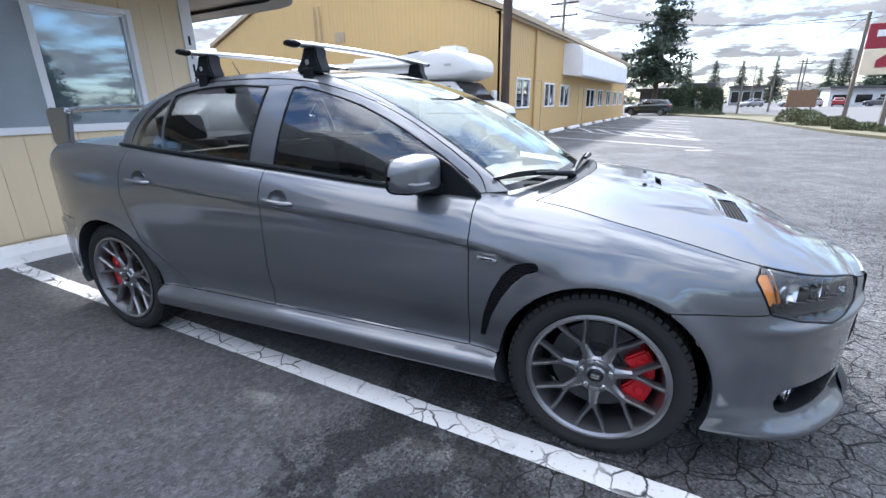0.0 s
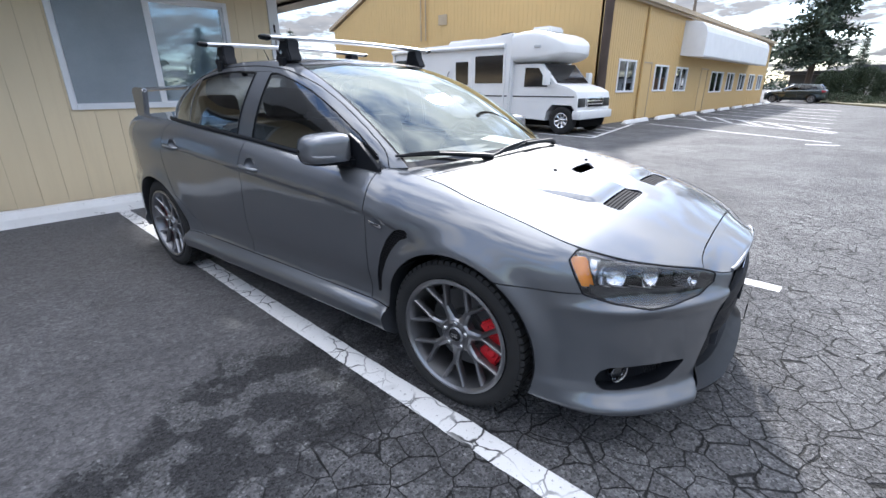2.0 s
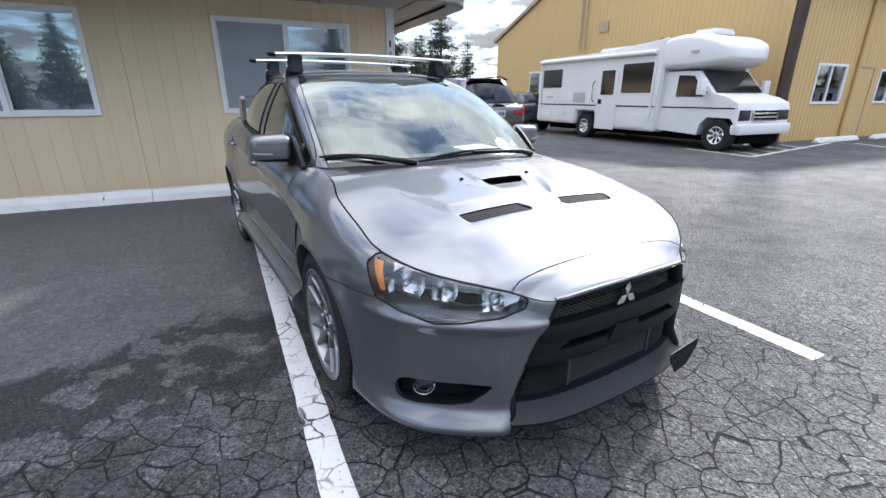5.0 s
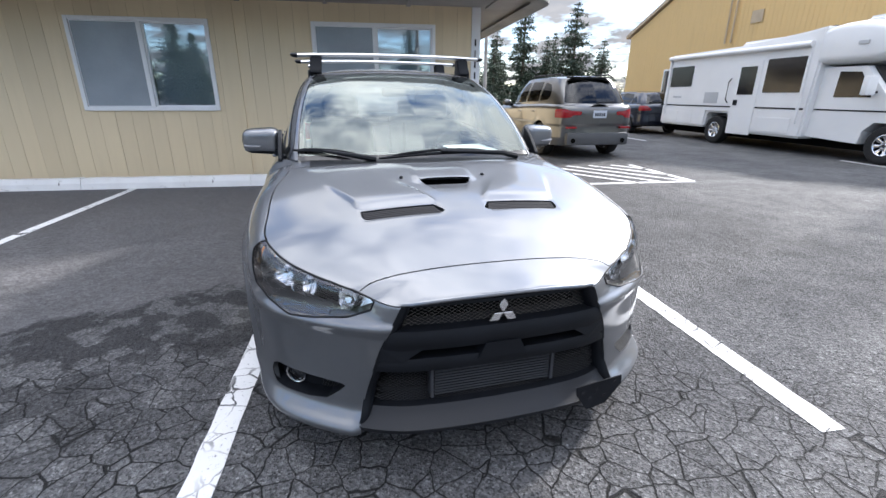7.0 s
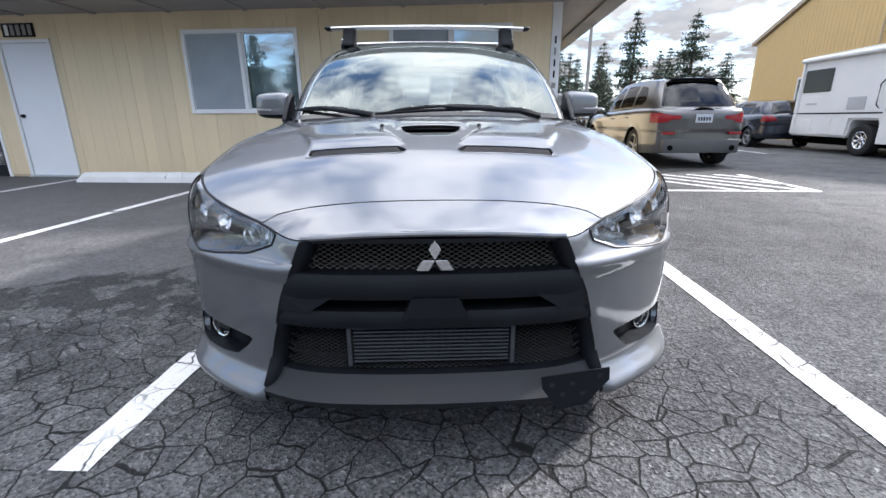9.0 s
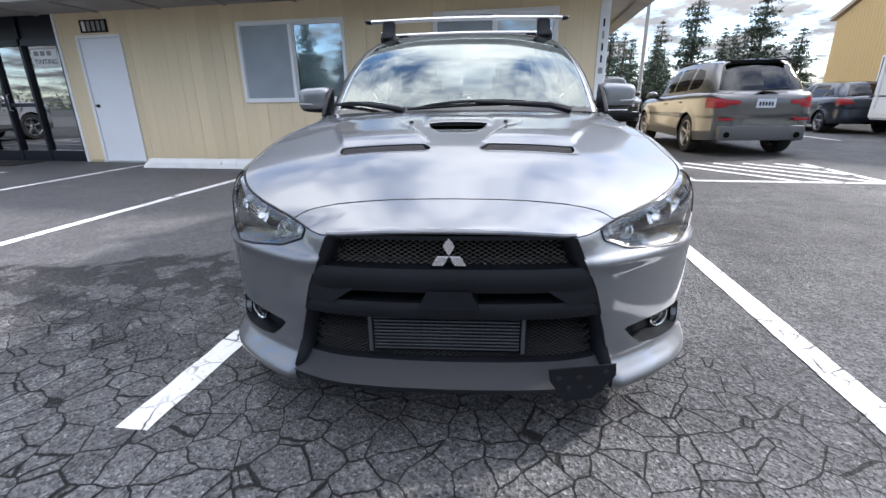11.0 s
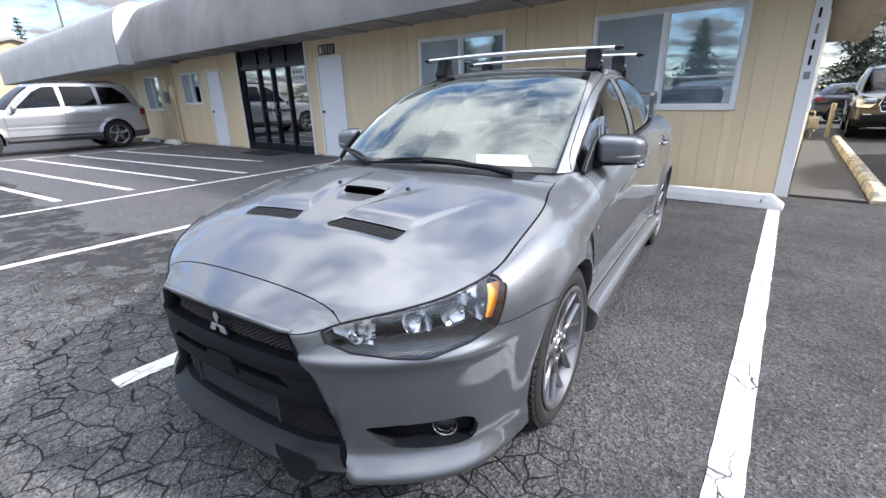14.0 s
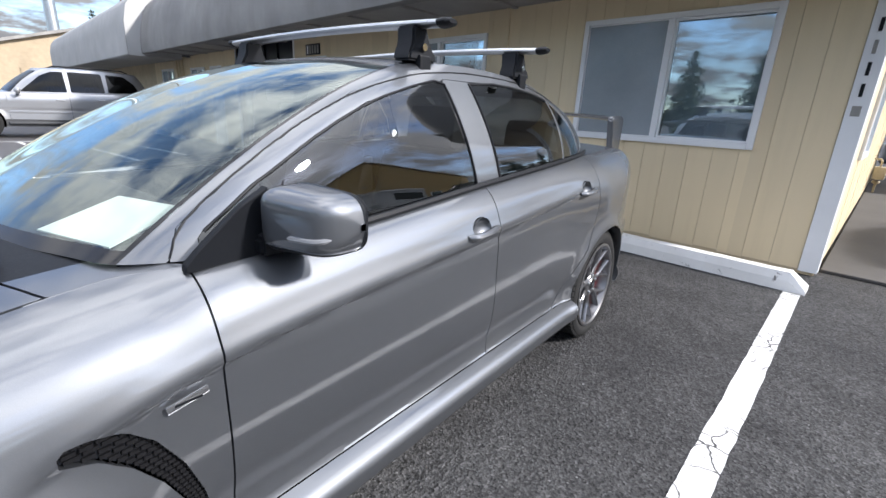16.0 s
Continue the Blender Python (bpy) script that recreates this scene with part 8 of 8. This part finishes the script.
bm = bmesh.new()
prism(bm, [(-4.28, 0.52), (-4.22, 2.42), (-4.15, 2.52), (-1.2, 2.55), (0.6, 2.68), (1.12, 2.74), (1.12, 1.9), (1.05, 0.36), (-0.25, 0.36), (-1.25, 0.40), (-1.28, 0.85), (-2.12, 0.85), (-2.15, 0.42), (-4.28, 0.42)], -1.18, 1.18, "Y")
part("body", rounded(bm, 0.11, 4), RVW, rv, smooth=True)
bm = bmesh.new()
rings = []
for x, w, lo, hi in ((0.95, 1.175, 1.94, 2.70), (1.4, 1.178, 1.94, 2.77), (1.75, 1.172, 1.94, 2.77), (2.0, 1.15, 1.96, 2.73), (2.2, 1.10, 2.0, 2.66), (2.36, 1.02, 2.06, 2.57), (2.47, 0.88, 2.12, 2.47), (2.53, 0.66, 2.19, 2.39)):
    ring = []
    for i in range(40):
        a = 2 * math.pi * i / 40
        c, s_ = math.cos(a), math.sin(a)
        ring.append(bm.verts.new((x, w * math.copysign(abs(c) ** 0.24, c), (lo + hi) / 2 + (hi - lo) / 2 * math.copysign(abs(s_) ** 0.28, s_))))
    rings.append(ring)
for u, w in zip(rings, rings[1:]):
    for k in range(40):
        bm.faces.new((u[k], u[(k + 1) % 40], w[(k + 1) % 40], w[k]))
bm.faces.new(rings[-1])
bm.faces.new(rings[0][::-1])
bmesh.ops.recalc_face_normals(bm, faces=bm.faces)
part("overcab", bm, RVW, rv, "rounded white cab-over moulding", smooth=True)
bm = bmesh.new()
prism(bm, [(1.03, 0.42), (1.03, 1.90), (2.02, 1.89), (2.50, 1.37), (2.92, 1.26), (3.16, 1.14), (3.22, 0.97), (3.22, 0.5), (3.20, 0.44), (3.19, 0.44), (3.18, 0.62), (3.05, 0.79), (2.46, 0.80), (2.28, 0.62), (2.24, 0.36)], -1.0, 1.0, "Y")
part("cab", rounded(bm, 0.045), RVW, rv, smooth=True)
part("bumper", boxes((3.08, 3.34, -1.0, 1.0, 0.42, 0.66), bevel=0.05), RVW, rv, "white front bumper", smooth=True)
gr = part("grille", boxes((3.17, 3.26, -0.5, 0.5, 0.72, 1.0), bevel=0.02), CHROME, rv, "chrome barred grille", smooth=True)
for k in range(3):
    part("grille_slot", boxes((3.255, 3.268, -0.44, 0.44, 0.755 + 0.085 * k, 0.80 + 0.085 * k)), DARK, gr)
for side in (1, -1):
    part("headlight", boxes((3.08, 3.24, min(side * 0.55, side * 0.96), max(side * 0.55, side * 0.96), 0.74, 0.98), bevel=0.02), LAMP_BLACK, rv, "dark-framed headlight", smooth=True)
    part("tow_mirror", boxes((2.30, 2.42, min(side * 1.12, side * 1.36), max(side * 1.12, side * 1.36), 1.32, 1.68), bevel=0.03), RVW, rv, smooth=True)
    part("mirror_arm", boxes((2.28, 2.36, min(side * 0.97, side * 1.2), max(side * 0.97, side * 1.2), 1.36, 1.40)), BLACK, rv)
    bm = bmesh.new()
    prism(bm, [(1.48, 1.28), (2.26, 1.28), (2.20, 1.44), (1.94, 1.78), (1.50, 1.80)], side * 0.98, side * 1.012, "Y")
    part("cab_window", bm, GLOSS_BLACK, rv, "dark cab side window")
    for cx, yy in ((2.76, 0.99), (-1.69, 1.16)):
        wheel(rv, (cx, side * (yy), 0.38), side, R=0.38, rim=0.20, spokes=8, style="star", seg=48, rim_mat=CHROME)
bm = bmesh.new()
prism(bm, [(2.02, 1.90), (2.06, 1.90), (2.55, 1.39), (2.49, 1.36)], -0.86, 0.86, "Y")
part("windscreen", bm, GLOSS_BLACK, rv, "dark windscreen")
YS = -1.18
for x0, x1, z0, z1 in ((-3.98, -2.95, 1.57, 2.16), (-0.25, 0.85, 1.38, 2.16)):
    w = part("window", rounded(boxes((x0, x1, YS - 0.018, YS + 0.01, z0, z1)), 0.012), GLOSS_BLACK, rv, "dark tinted window with black frame")
dr = part("entry_door", rounded(boxes((-1.2, -0.38, YS - 0.02, YS + 0.01, 0.32, 2.15)), 0.009), RVW, rv, "white entry door")
part("door_window", boxes((-1.05, -0.52, YS - 0.026, YS - 0.0205, 1.33, 2.02)), GLOSS_BLACK, dr)
bm = bmesh.new()
tube(bm, [(-1.33, YS - 0.02, 1.75), (-1.36, YS - 0.07, 1.65), (-1.36, YS - 0.07, 1.2), (-1.33, YS - 0.02, 1.12)], 0.014, 8)
part("grab_handle", bm, BLACK, rv)
part("lock", boxes((-1.12, -0.98, YS - 0.035, YS - 0.02, 1.06, 1.2), bevel=0.004), BLACK, dr)
part("stripe", boxes((-4.2, 1.0, YS - 0.008, YS - 0.001, 1.0, 1.035)), BLACK, rv, "thin black waist stripe")
part("stripe", boxes((1.1, 3.12, -1.0 - 0.008, -1.0 - 0.001, 1.0, 1.03)), BLACK, rv, "thin black waist stripe")
bm = bmesh.new()
rod(bm, (-4.1, YS - 0.06, 2.42), (0.9, YS - 0.06, 2.40), 0.065, seg=14)
aw = part("awning_roll", bm, RVW, rv, "rolled white awning", smooth=True)
for x in (-4.05, 0.88):
    part("awning_arm", boxes((x - 0.025, x + 0.025, YS - 0.05, YS, 0.7, 2.4)), RVW, aw)
for x0, x1, z0, z1 in ((-4.15, -3.4, 0.55, 0.85), (-2.3, -1.75, 1.1, 1.4), (-0.3, 0.75, 0.45, 0.8), (-3.0, -2.7, 0.5, 0.9)):
    part("hatch", rounded(boxes((x0, x1, YS - 0.012, YS + 0.01, z0, z1)), 0.005), RVG if z0 > 1 else RVW, rv)
part("roof_unit", rounded(boxes((1.2, 1.85, -0.4, 0.4, 2.72, 2.92)), 0.06), RVW, rv, smooth=True)
part("roof_unit", rounded(boxes((-2.1, -0.8, -0.45, 0.45, 2.50, 2.74)), 0.06), RVW, rv, smooth=True)
part("solar_panel", boxes((-3.8, -2.4, -0.5, 0.5, 2.56, 2.60), bevel=0.008), LAMP_BLACK, rv)
bm = bmesh.new()
tube(bm, [(0.2, -0.2, 2.62), (0.2, -0.2, 2.82)], 0.02, 6)
tube(bm, [(0.0, -0.2, 2.82), (0.4, -0.2, 2.84)], 0.03, 6)
part("antenna", bm, BLACK, rv)
for x0, x1 in ((-3.75, -3.35),):
    part("logo_bar", boxes((x0, x1, YS - 0.006, YS - 0.001, 1.24, 1.29)), RVG, rv)
part("logo_bar", boxes((1.85, 2.05, -1.178, -1.15, 2.3, 2.36)), RVG, rv)
part("underbody", boxes((-4.0, 3.2, -0.75, 0.75, 0.2, 0.5)), DARK, rv)


# ---------------------------------------------------------------- trees, hedges, distance
def leaf_mat(name, a, b):
    k = Mat(name, a, 0.75)
    geo = k.node("ShaderNodeNewGeometry")
    k.color(k.mix(geo.outputs["Random Per Island"], a, b))
    return k.m


NEEDLE = leaf_mat("conifer_needles", (0.026, 0.044, 0.030), (0.062, 0.088, 0.055))
HEDGE = leaf_mat("hedge_leaves", (0.02, 0.035, 0.018), (0.05, 0.07, 0.03))
SHRUB = leaf_mat("shrub_leaves", (0.05, 0.065, 0.025), (0.11, 0.12, 0.05))
BARK = mottled("bark", (0.08, 0.06, 0.045), 0.95, 0.3, 3, 30, 0.6)


def clump(V, F, p, r, rng, n=7, flat=0.55):
    """A spray of small leaf blades round p."""
    for _ in range(n):
        d = Vector((rng.gauss(0, 1), rng.gauss(0, 1), rng.gauss(0, flat))).normalized()
        o = p + d * r * rng.uniform(0.1, 0.9)
        t = d.cross(Vector((rng.gauss(0, 1), rng.gauss(0, 1), rng.gauss(0, 1)))).normalized()
        l, w = r * rng.uniform(0.5, 1.0), r * rng.uniform(0.14, 0.28)
        i = len(V)
        V += [o - t * w, o + t * w, o + d * l + Vector((0, 0, -0.15 * l))]
        F.append((i, i + 1, i + 2))


def mesh_part(name, V, F, mat, parent, kind=""):
    me = bpy.data.meshes.new(name)
    me.from_pydata([tuple(v) for v in V], [], F)
    me.materials.append(mat)
    ob = new(name, me)
    ob.parent = parent
    if kind:
        ob["kind"] = kind
    return ob


def conifer(x, y, h, spread, seed, start=0.12, gap=0.0, label="dark green conifer with drooping uneven branches", density=1.0, z0=0.0, whorl=0.026, taper=0.8):
    rng = random.Random(seed)
    th = thing("conifer_tree", label, "tree", "conifers", at=Matrix.Translation((x, y, z0)))
    bm = bmesh.new()
    tube(bm, [(0, 0, 0), (0.05, 0, h * 0.5), (0, 0.02, h)], [h * 0.018 + 0.06, h * 0.011 + 0.03, 0.02], 8)
    z = h * start
    V, F = [], []
    while z < h * 0.985:
        f = (z - h * start) / (h * (1 - start))
        L = spread * (1 - f) ** taper * (0.55 + 0.45 * min(1, f * 5 + 0.35)) + 0.12
        nb = rng.randint(4, 6)
        a0 = rng.uniform(0, 6.28)
        for b in range(nb):
            if rng.random() < gap:
                continue
            a = a0 + 6.283 * b / nb + rng.uniform(-0.35, 0.35)
            l = L * rng.uniform(0.6, 1.15)
            dirn = Vector((math.cos(a), math.sin(a), 0))
            rise = 0.25 * (f - 0.35) * l
            tip = dirn * l + Vector((0, 0, z + rise - 0.12 * l))
            root = Vector((0, 0, z))
            tube(bm, [root, root.lerp(tip, 0.6) + Vector((0, 0, 0.05 * l)), tip], [0.018 + 0.008 * l, 0.012 + 0.003 * l, 0.006], 4)
            m = max(3, int(l / (0.055 * h ** 0.5) * density))
            for q in range(m):
                t = (q + 0.6) / m
                p = root.lerp(tip, t) + Vector((0, 0, 0.05 * l * math.sin(3.14 * t)))
                side = Vector((-dirn.y, dirn.x, 0)) * rng.uniform(-1, 1) * 0.28 * l * (1 - t * 0.6)
                clump(V, F, p + side + Vector((0, 0, -abs(rng.gauss(0, 0.04 * l)))), 0.13 * l + 0.04 * h ** 0.8 * 0.55, rng, 11)
        z += h * whorl * rng.uniform(0.8, 1.3) / (0.7 + 0.3 * density)
    part("trunk", bm, BARK, th)
    mesh_part("crown", V, F, NEEDLE, th)
    return th


def shrub(x, y, rx, ry, h, seed, mat, name="shrub", label="clipped low green shrub", n=900, box_like=False):
    rng = random.Random(seed)
    th = thing(name, label, name, name + "s", at=Matrix.Translation((x, y, 0)))
    V, F = [], []
    for _ in range(n):
        a, u = rng.uniform(0, 6.283), rng.uniform(0, 1) ** 0.5
        zz = rng.uniform(0.03, 1)
        r = (1 - zz ** (6 if box_like else 2.5)) ** 0.5 * (0.75 + 0.25 * u)
        clump(V, F, Vector((rx * r * math.cos(a), ry * r * math.sin(a), h * zz)), 0.16 if h > 1.5 else 0.09, rng, 3, 1.0)
    mesh_part("foliage", V, F, mat, th)
    bm = bmesh.new()
    for k in range(3):
        tube(bm, [(0, 0, 0), (rx * 0.3 * math.cos(k * 2.1), ry * 0.3 * math.sin(k * 2.1), h * 0.6)], [0.05, 0.02], 5)
    part("stem", bm, BARK, th)
    return th


# behind the tan building
for i, (x, y, h, sp) in enumerate(((-39.9, 14.9, 9.8, 1.9), (-43.0, 21.2, 10.3, 2.5), (-52.8, 23.0, 8.4, 1.9), (-46.0, 25.9, 7.2, 1.7), (-35.7, 11.0, 5.6, 1.3), (-34.2, 8.4, 5.7, 1.2), (-38.0, 9.7, 5.8, 1.4), (-41.5, 6.6, 8.5, 1.7), (-41.0, 12.6, 7.4, 1.6), (-40.0, 17.2, 6.5, 1.5), (-45, 4.8, 9.5, 1.9), (-44, 9.0, 8.0, 1.7))):
    conifer(x, y, h, sp * 1.3, 10 + i, gap=0.28, whorl=0.042, density=1.05, start=0.06)
# by the hedge
conifer(-4.0, 58.5, 15.2, 4.1, 41, start=0.25, gap=0.30, density=1.15, whorl=0.040, taper=0.6, label="tall open fir with bare lower trunk and gaps")
for i, x in enumerate((-1.9, -0.6, 0.7, 1.95)):
    shrub(x, 52.0 + 0.3 * i, 0.86, 0.8, 2.45 + 0.15 * ((i * 7) % 3), 60 + i, HEDGE, "hedge", "tall dark clipped hedge", 2600, True)
for i, (x, y) in enumerate(((-0.6, 47.5), (0.7, 46.0), (1.9, 44.5))):
    shrub(x, y, 1.0, 0.8, 0.75 - 0.12 * i, 70 + i, HEDGE, "shrub", "low spreading dark green juniper", 900)
rng = random.Random(5)
for i, (x, y, rx, ry, h) in enumerate(((5.6, 30.2, 0.75, 1.0, 0.78), (6.3, 30.6, 0.8, 1.0, 0.7), (6.05, 26.2, 0.7, 0.9, 0.52), (6.7, 25.6, 0.65, 0.8, 0.48), (6.5, 22.9, 0.45, 0.6, 0.40), (7.0, 22.4, 0.55, 0.7, 0.34), (7.5, 21.2, 0.6, 0.7, 0.28), (7.9, 18.6, 0.6, 0.8, 0.3))):
    shrub(x, y, rx, ry, h, 80 + i, SHRUB, n=1500)
GRASS = mottled("verge_grass", (0.12, 0.11, 0.06), 0.95, 0.3, 0.8, 30, 0.4)
bm = bmesh.new()
prism(bm, [(-3.0, 50), (0.0, 43.5), (2.0, 39), (3.9, 34.6), (5.0, 27.5), (5.6, 23), (6.1, 20.4), (6.7, 18.4), (8.6, 13), (11, 8), (13.2, 9), (9.2, 20), (7.9, 30), (6.2, 44), (3.5, 54), (-3.0, 54)], 0.004, 0.10)
tagged(part("verge", bm, GRASS), "dry green grass verge with kerb", "verge", kind="structure")
tagged(part("road", boxes((9.0, 30, -120, 200, 0.004, 0.012)), mottled("road_asphalt", (0.10, 0.10, 0.10), 0.85, 0.15, 0.5, 60, 0.3)), "grey asphalt road beyond the verge", "road", kind="structure")
GREYPOLE = mottled("grey_pole", (0.16, 0.14, 0.12), 0.9, 0.2, 2, 30, 0.3)
for x, y, h, r, arms in ((7.34, 28.0, 5.0, 0.11, 0), (7.3, 60.0, 4.9, 0.11, 0), (3.9, 48.0, 3.9, 0.10, 0), (11.8, 78.1, 6.2, 0.13, 1), (14.5, 95, 7.5, 0.14, 1), (9.5, 120, 8.5, 0.15, 1)):
    pole(x, y, h, r, GREYPOLE, arms)
pole(-9.5, 38, 9.2, 0.15, GREYPOLE, 2)


def wire(a, b, sag, n=16):
    a, b = Vector(a), Vector(b)
    bm = bmesh.new()
    tube(bm, [a.lerp(b, i / n) - Vector((0, 0, sag * 4 * (i / n) * (1 - i / n))) for i in range(n + 1)], 0.016, 4)
    return tagged(part("overhead_wire", bm, BLACK), "thin black overhead wire between poles", "wire", "overhead wires")


wire((-9.5, 38, 8.7), (7.3, 28.0, 4.9), 0.9)
wire((-9.5, 38, 7.9), (7.3, 28.0, 4.7), 0.5)
wire((7.3, 28.0, 4.8), (7.3, 60.0, 4.7), 0.25)
wire((7.3, 60.0, 4.7), (3.9, 48.0, 3.7), 0.2)
wire((7.3, 28.0, 4.7), (16, 12, 5.6), 0.2)
wire((-4.48, 13.55, 8.8), (-9.5, 38, 8.6), 1.2)
wire((-9.5, 38, 8.6), (-34, 30, 14.0), 0.8)
wire((-4.48, 13.55, 8.9), (-36, 2, 13.5), 1.0)

sign = thing("roadside_sign", "red and cream roadside sign on grey posts", "sign")
SR = mottled("sign_red", (0.26, 0.015, 0.03), 0.45, 0.08)
SC = mottled("sign_cream", (0.72, 0.62, 0.45), 0.5, 0.08)
part("red_panel", boxes((6.25, 8.9, 22.05, 22.2, 3.0, 3.85), bevel=0.02), SR, sign)
part("cream_panel", boxes((6.25, 8.9, 22.05, 22.2, 2.1, 2.99), bevel=0.02), SC, sign)
for xx in (7.34, 8.6):
    part("post", boxes((xx - 0.08, xx + 0.08, 22.21, 22.37, 0, 3.8), bevel=0.01), GREYPOLE, sign)
for k in range(3):
    part("lettering_bar", boxes((6.5 + 0.6 * k, 6.9 + 0.6 * k, 22.03, 22.048, 3.4, 3.62)), WHITE, sign)
bm = bmesh.new()
prism(bm, [(6.65, 2.35), (6.65, 2.6), (6.9, 2.8), (7.2, 2.6), (7.2, 2.35)], 22.03, 22.048, "Y")
part("house_shape", bm, SR, sign)
brown = thing("hoarding", "brown blank hoarding on short posts", "sign")
part("panel", boxes((9.7, 12.6, 68.0, 68.15, 0.35, 2.3), bevel=0.02), mottled("brown_board", (0.2, 0.12, 0.07), 0.8), brown)
for xx in (10.0, 12.2):
    part("post", boxes((xx - 0.08, xx + 0.08, 68.16, 68.3, 0, 2.4)), GREYPOLE, brown)
bb = thing("billboard", "small dark billboard above the hedge", "sign")
part("panel", boxes((-0.3, 2.1, 64, 64.2, 2.3, 3.3), bevel=0.02), GREYTRIM, bb)
part("post", boxes((0.8, 1.1, 64.2, 64.5, 0, 3.0)), GREYPOLE, bb)


def shop_row(x0, x1, y, h, label, wall, n):
    s_ = thing("shop_building", label, "building", "shops")
    part("wall", boxes((x0, x1, y, y + 8, 0, h)), wall, s_)
    part("roof", boxes((x0 - 0.4, x1 + 0.4, y - 1.2, y + 8.2, h, h + 0.35), bevel=0.03), GREYTRIM, s_)
    for k in range(n):
        a = x0 + (x1 - x0) * (k + 0.12) / n
        b = x0 + (x1 - x0) * (k + 0.88) / n
        w = part("window", boxes((a, b, y - 0.06, y, 0.5, h - 0.9)), WHITE, s_)
        part("pane", boxes((a + 0.1, b - 0.1, y - 0.08, y - 0.061, 0.6, h - 1.0)), GLOSS_BLACK, w)


shop_row(20, 48, 104, 2.9, "long white shop row with grey roof", WHITE, 9)
shop_row(6.0, 13.0, 135, 4.2, "pale shop with gabled front", CONCRETE, 3)
shop_row(-6.0, -1.0, 62, 2.4, "low grey shed behind the hedge", GREYTRIM, 2)
for i, (x, y, c) in enumerate(((20.5, 99, (0.3, 0.02, 0.03)), (17, 100, (0.5, 0.5, 0.5)), (25.5, 98, (0.1, 0.1, 0.1)), (14.4, 100, (0.5, 0.5, 0.5)), (8.5, 100, (0.3, 0.3, 0.3)), (15, 100, (0.3, 0.02, 0.02)), (19, 90, (0.04, 0.05, 0.08)))):
    hatchback("small parked car far across the road", pose(x, y, 0, 0, 0, 80 + 35 * i), car_paint("far_car_paint_%s" % "abcdefg"[i], c)) if i < 5 else None
for i, (x, y, h) in enumerate(((22, 120, 9), (25, 124, 11), (28, 118, 10), (16, 150, 12), (33, 130, 12), (2, 110, 9), (-3, 115, 10), (38, 126, 11), (9, 160, 12), (45, 120, 10), (12, 140, 9))):
    conifer(x, y, h, h * 0.24, 120 + i, density=0.6)
# firs and a pole across the road, seen in the window glass
# unseen firs past y = -13 are added to darken the second window's reflection
for i, (x, y, h) in enumerate(((31, -5, 6.6), (34, 1, 5.4), (30, 9, 7.4), (38, -12, 7.6), (36, 16, 6.4), (33, -20, 8.8), (40, 5, 8.2), (36, -17, 7.9), (34, -24, 9.4), (38, -28, 8.6), (35, -31, 9.6), (32, -14, 6.2))):
    conifer(x, y, h, h * 0.32, 300 + i, density=0.6)
pole(26, 4.5, 9.5, 0.16, GREYPOLE, 1)
# tree line all round, far off
V, F = [], []
rng = random.Random(77)
for i in range(2600):
    a = rng.uniform(0, 6.283)
    d = rng.uniform(170, 260)
    h = rng.uniform(4, 11)
    p = Vector((d * math.cos(a), d * math.sin(a), 0))
    for k in range(7):
        zz = h * (k + 0.5) / 7
        w = (1 - k / 7.5) * h * 0.22
        clump(V, F, p + Vector((0, 0, zz)), w + 0.4, rng, 2, 0.4)
wood = mesh_part("distant_trees", V, F, NEEDLE, None, "stuff")
tagged(wood, "far dark green tree line", "trees")

# far left: yellow gabled shed and a stack
shed = thing("yellow_shed", "distant tan shed with low gable and roller door", "building", at=pose(-3.0, -52, 0))
bm = bmesh.new()
prism(bm, [(-9, 0), (-9, 5.2), (-4.2, 6.8), (5, 4.0), (5, 0)], -0.2, -10, "Y")
part("wall", bm, TRIMY, shed)
bm = bmesh.new()
prism(bm, [(-9.3, 5.15), (-9.3, 5.4), (-4.2, 7.05), (5.3, 4.2), (5.3, 3.95), (-4.2, 6.8)], 0.2, -10.2, "Y")
part("roof", bm, CONCRETE, shed)
part("roller_door", boxes((-4, 0.5, -0.2, -0.1, 0, 3.2)), TRIMY, shed)
stack = thing("steel_stack", "tall grey steel stack", "stack")
bm = bmesh.new()
rod(bm, (-5.9, -58, 0), (-5.9, -58, 14), 0.55, 0.45, 20)
part("shaft", bm, ALU, stack, smooth=True)
stack2 = thing("light_pole", "thin grey light pole", "pole")
bm = bmesh.new()
rod(bm, (-8.5, -42, 0), (-8.5, -42, 12), 0.09, 0.06, 10)
part("shaft", bm, GREYPOLE, stack2, smooth=True)
conifer(-10.5, -66, 10.5, 1.8, 200, density=0.6)
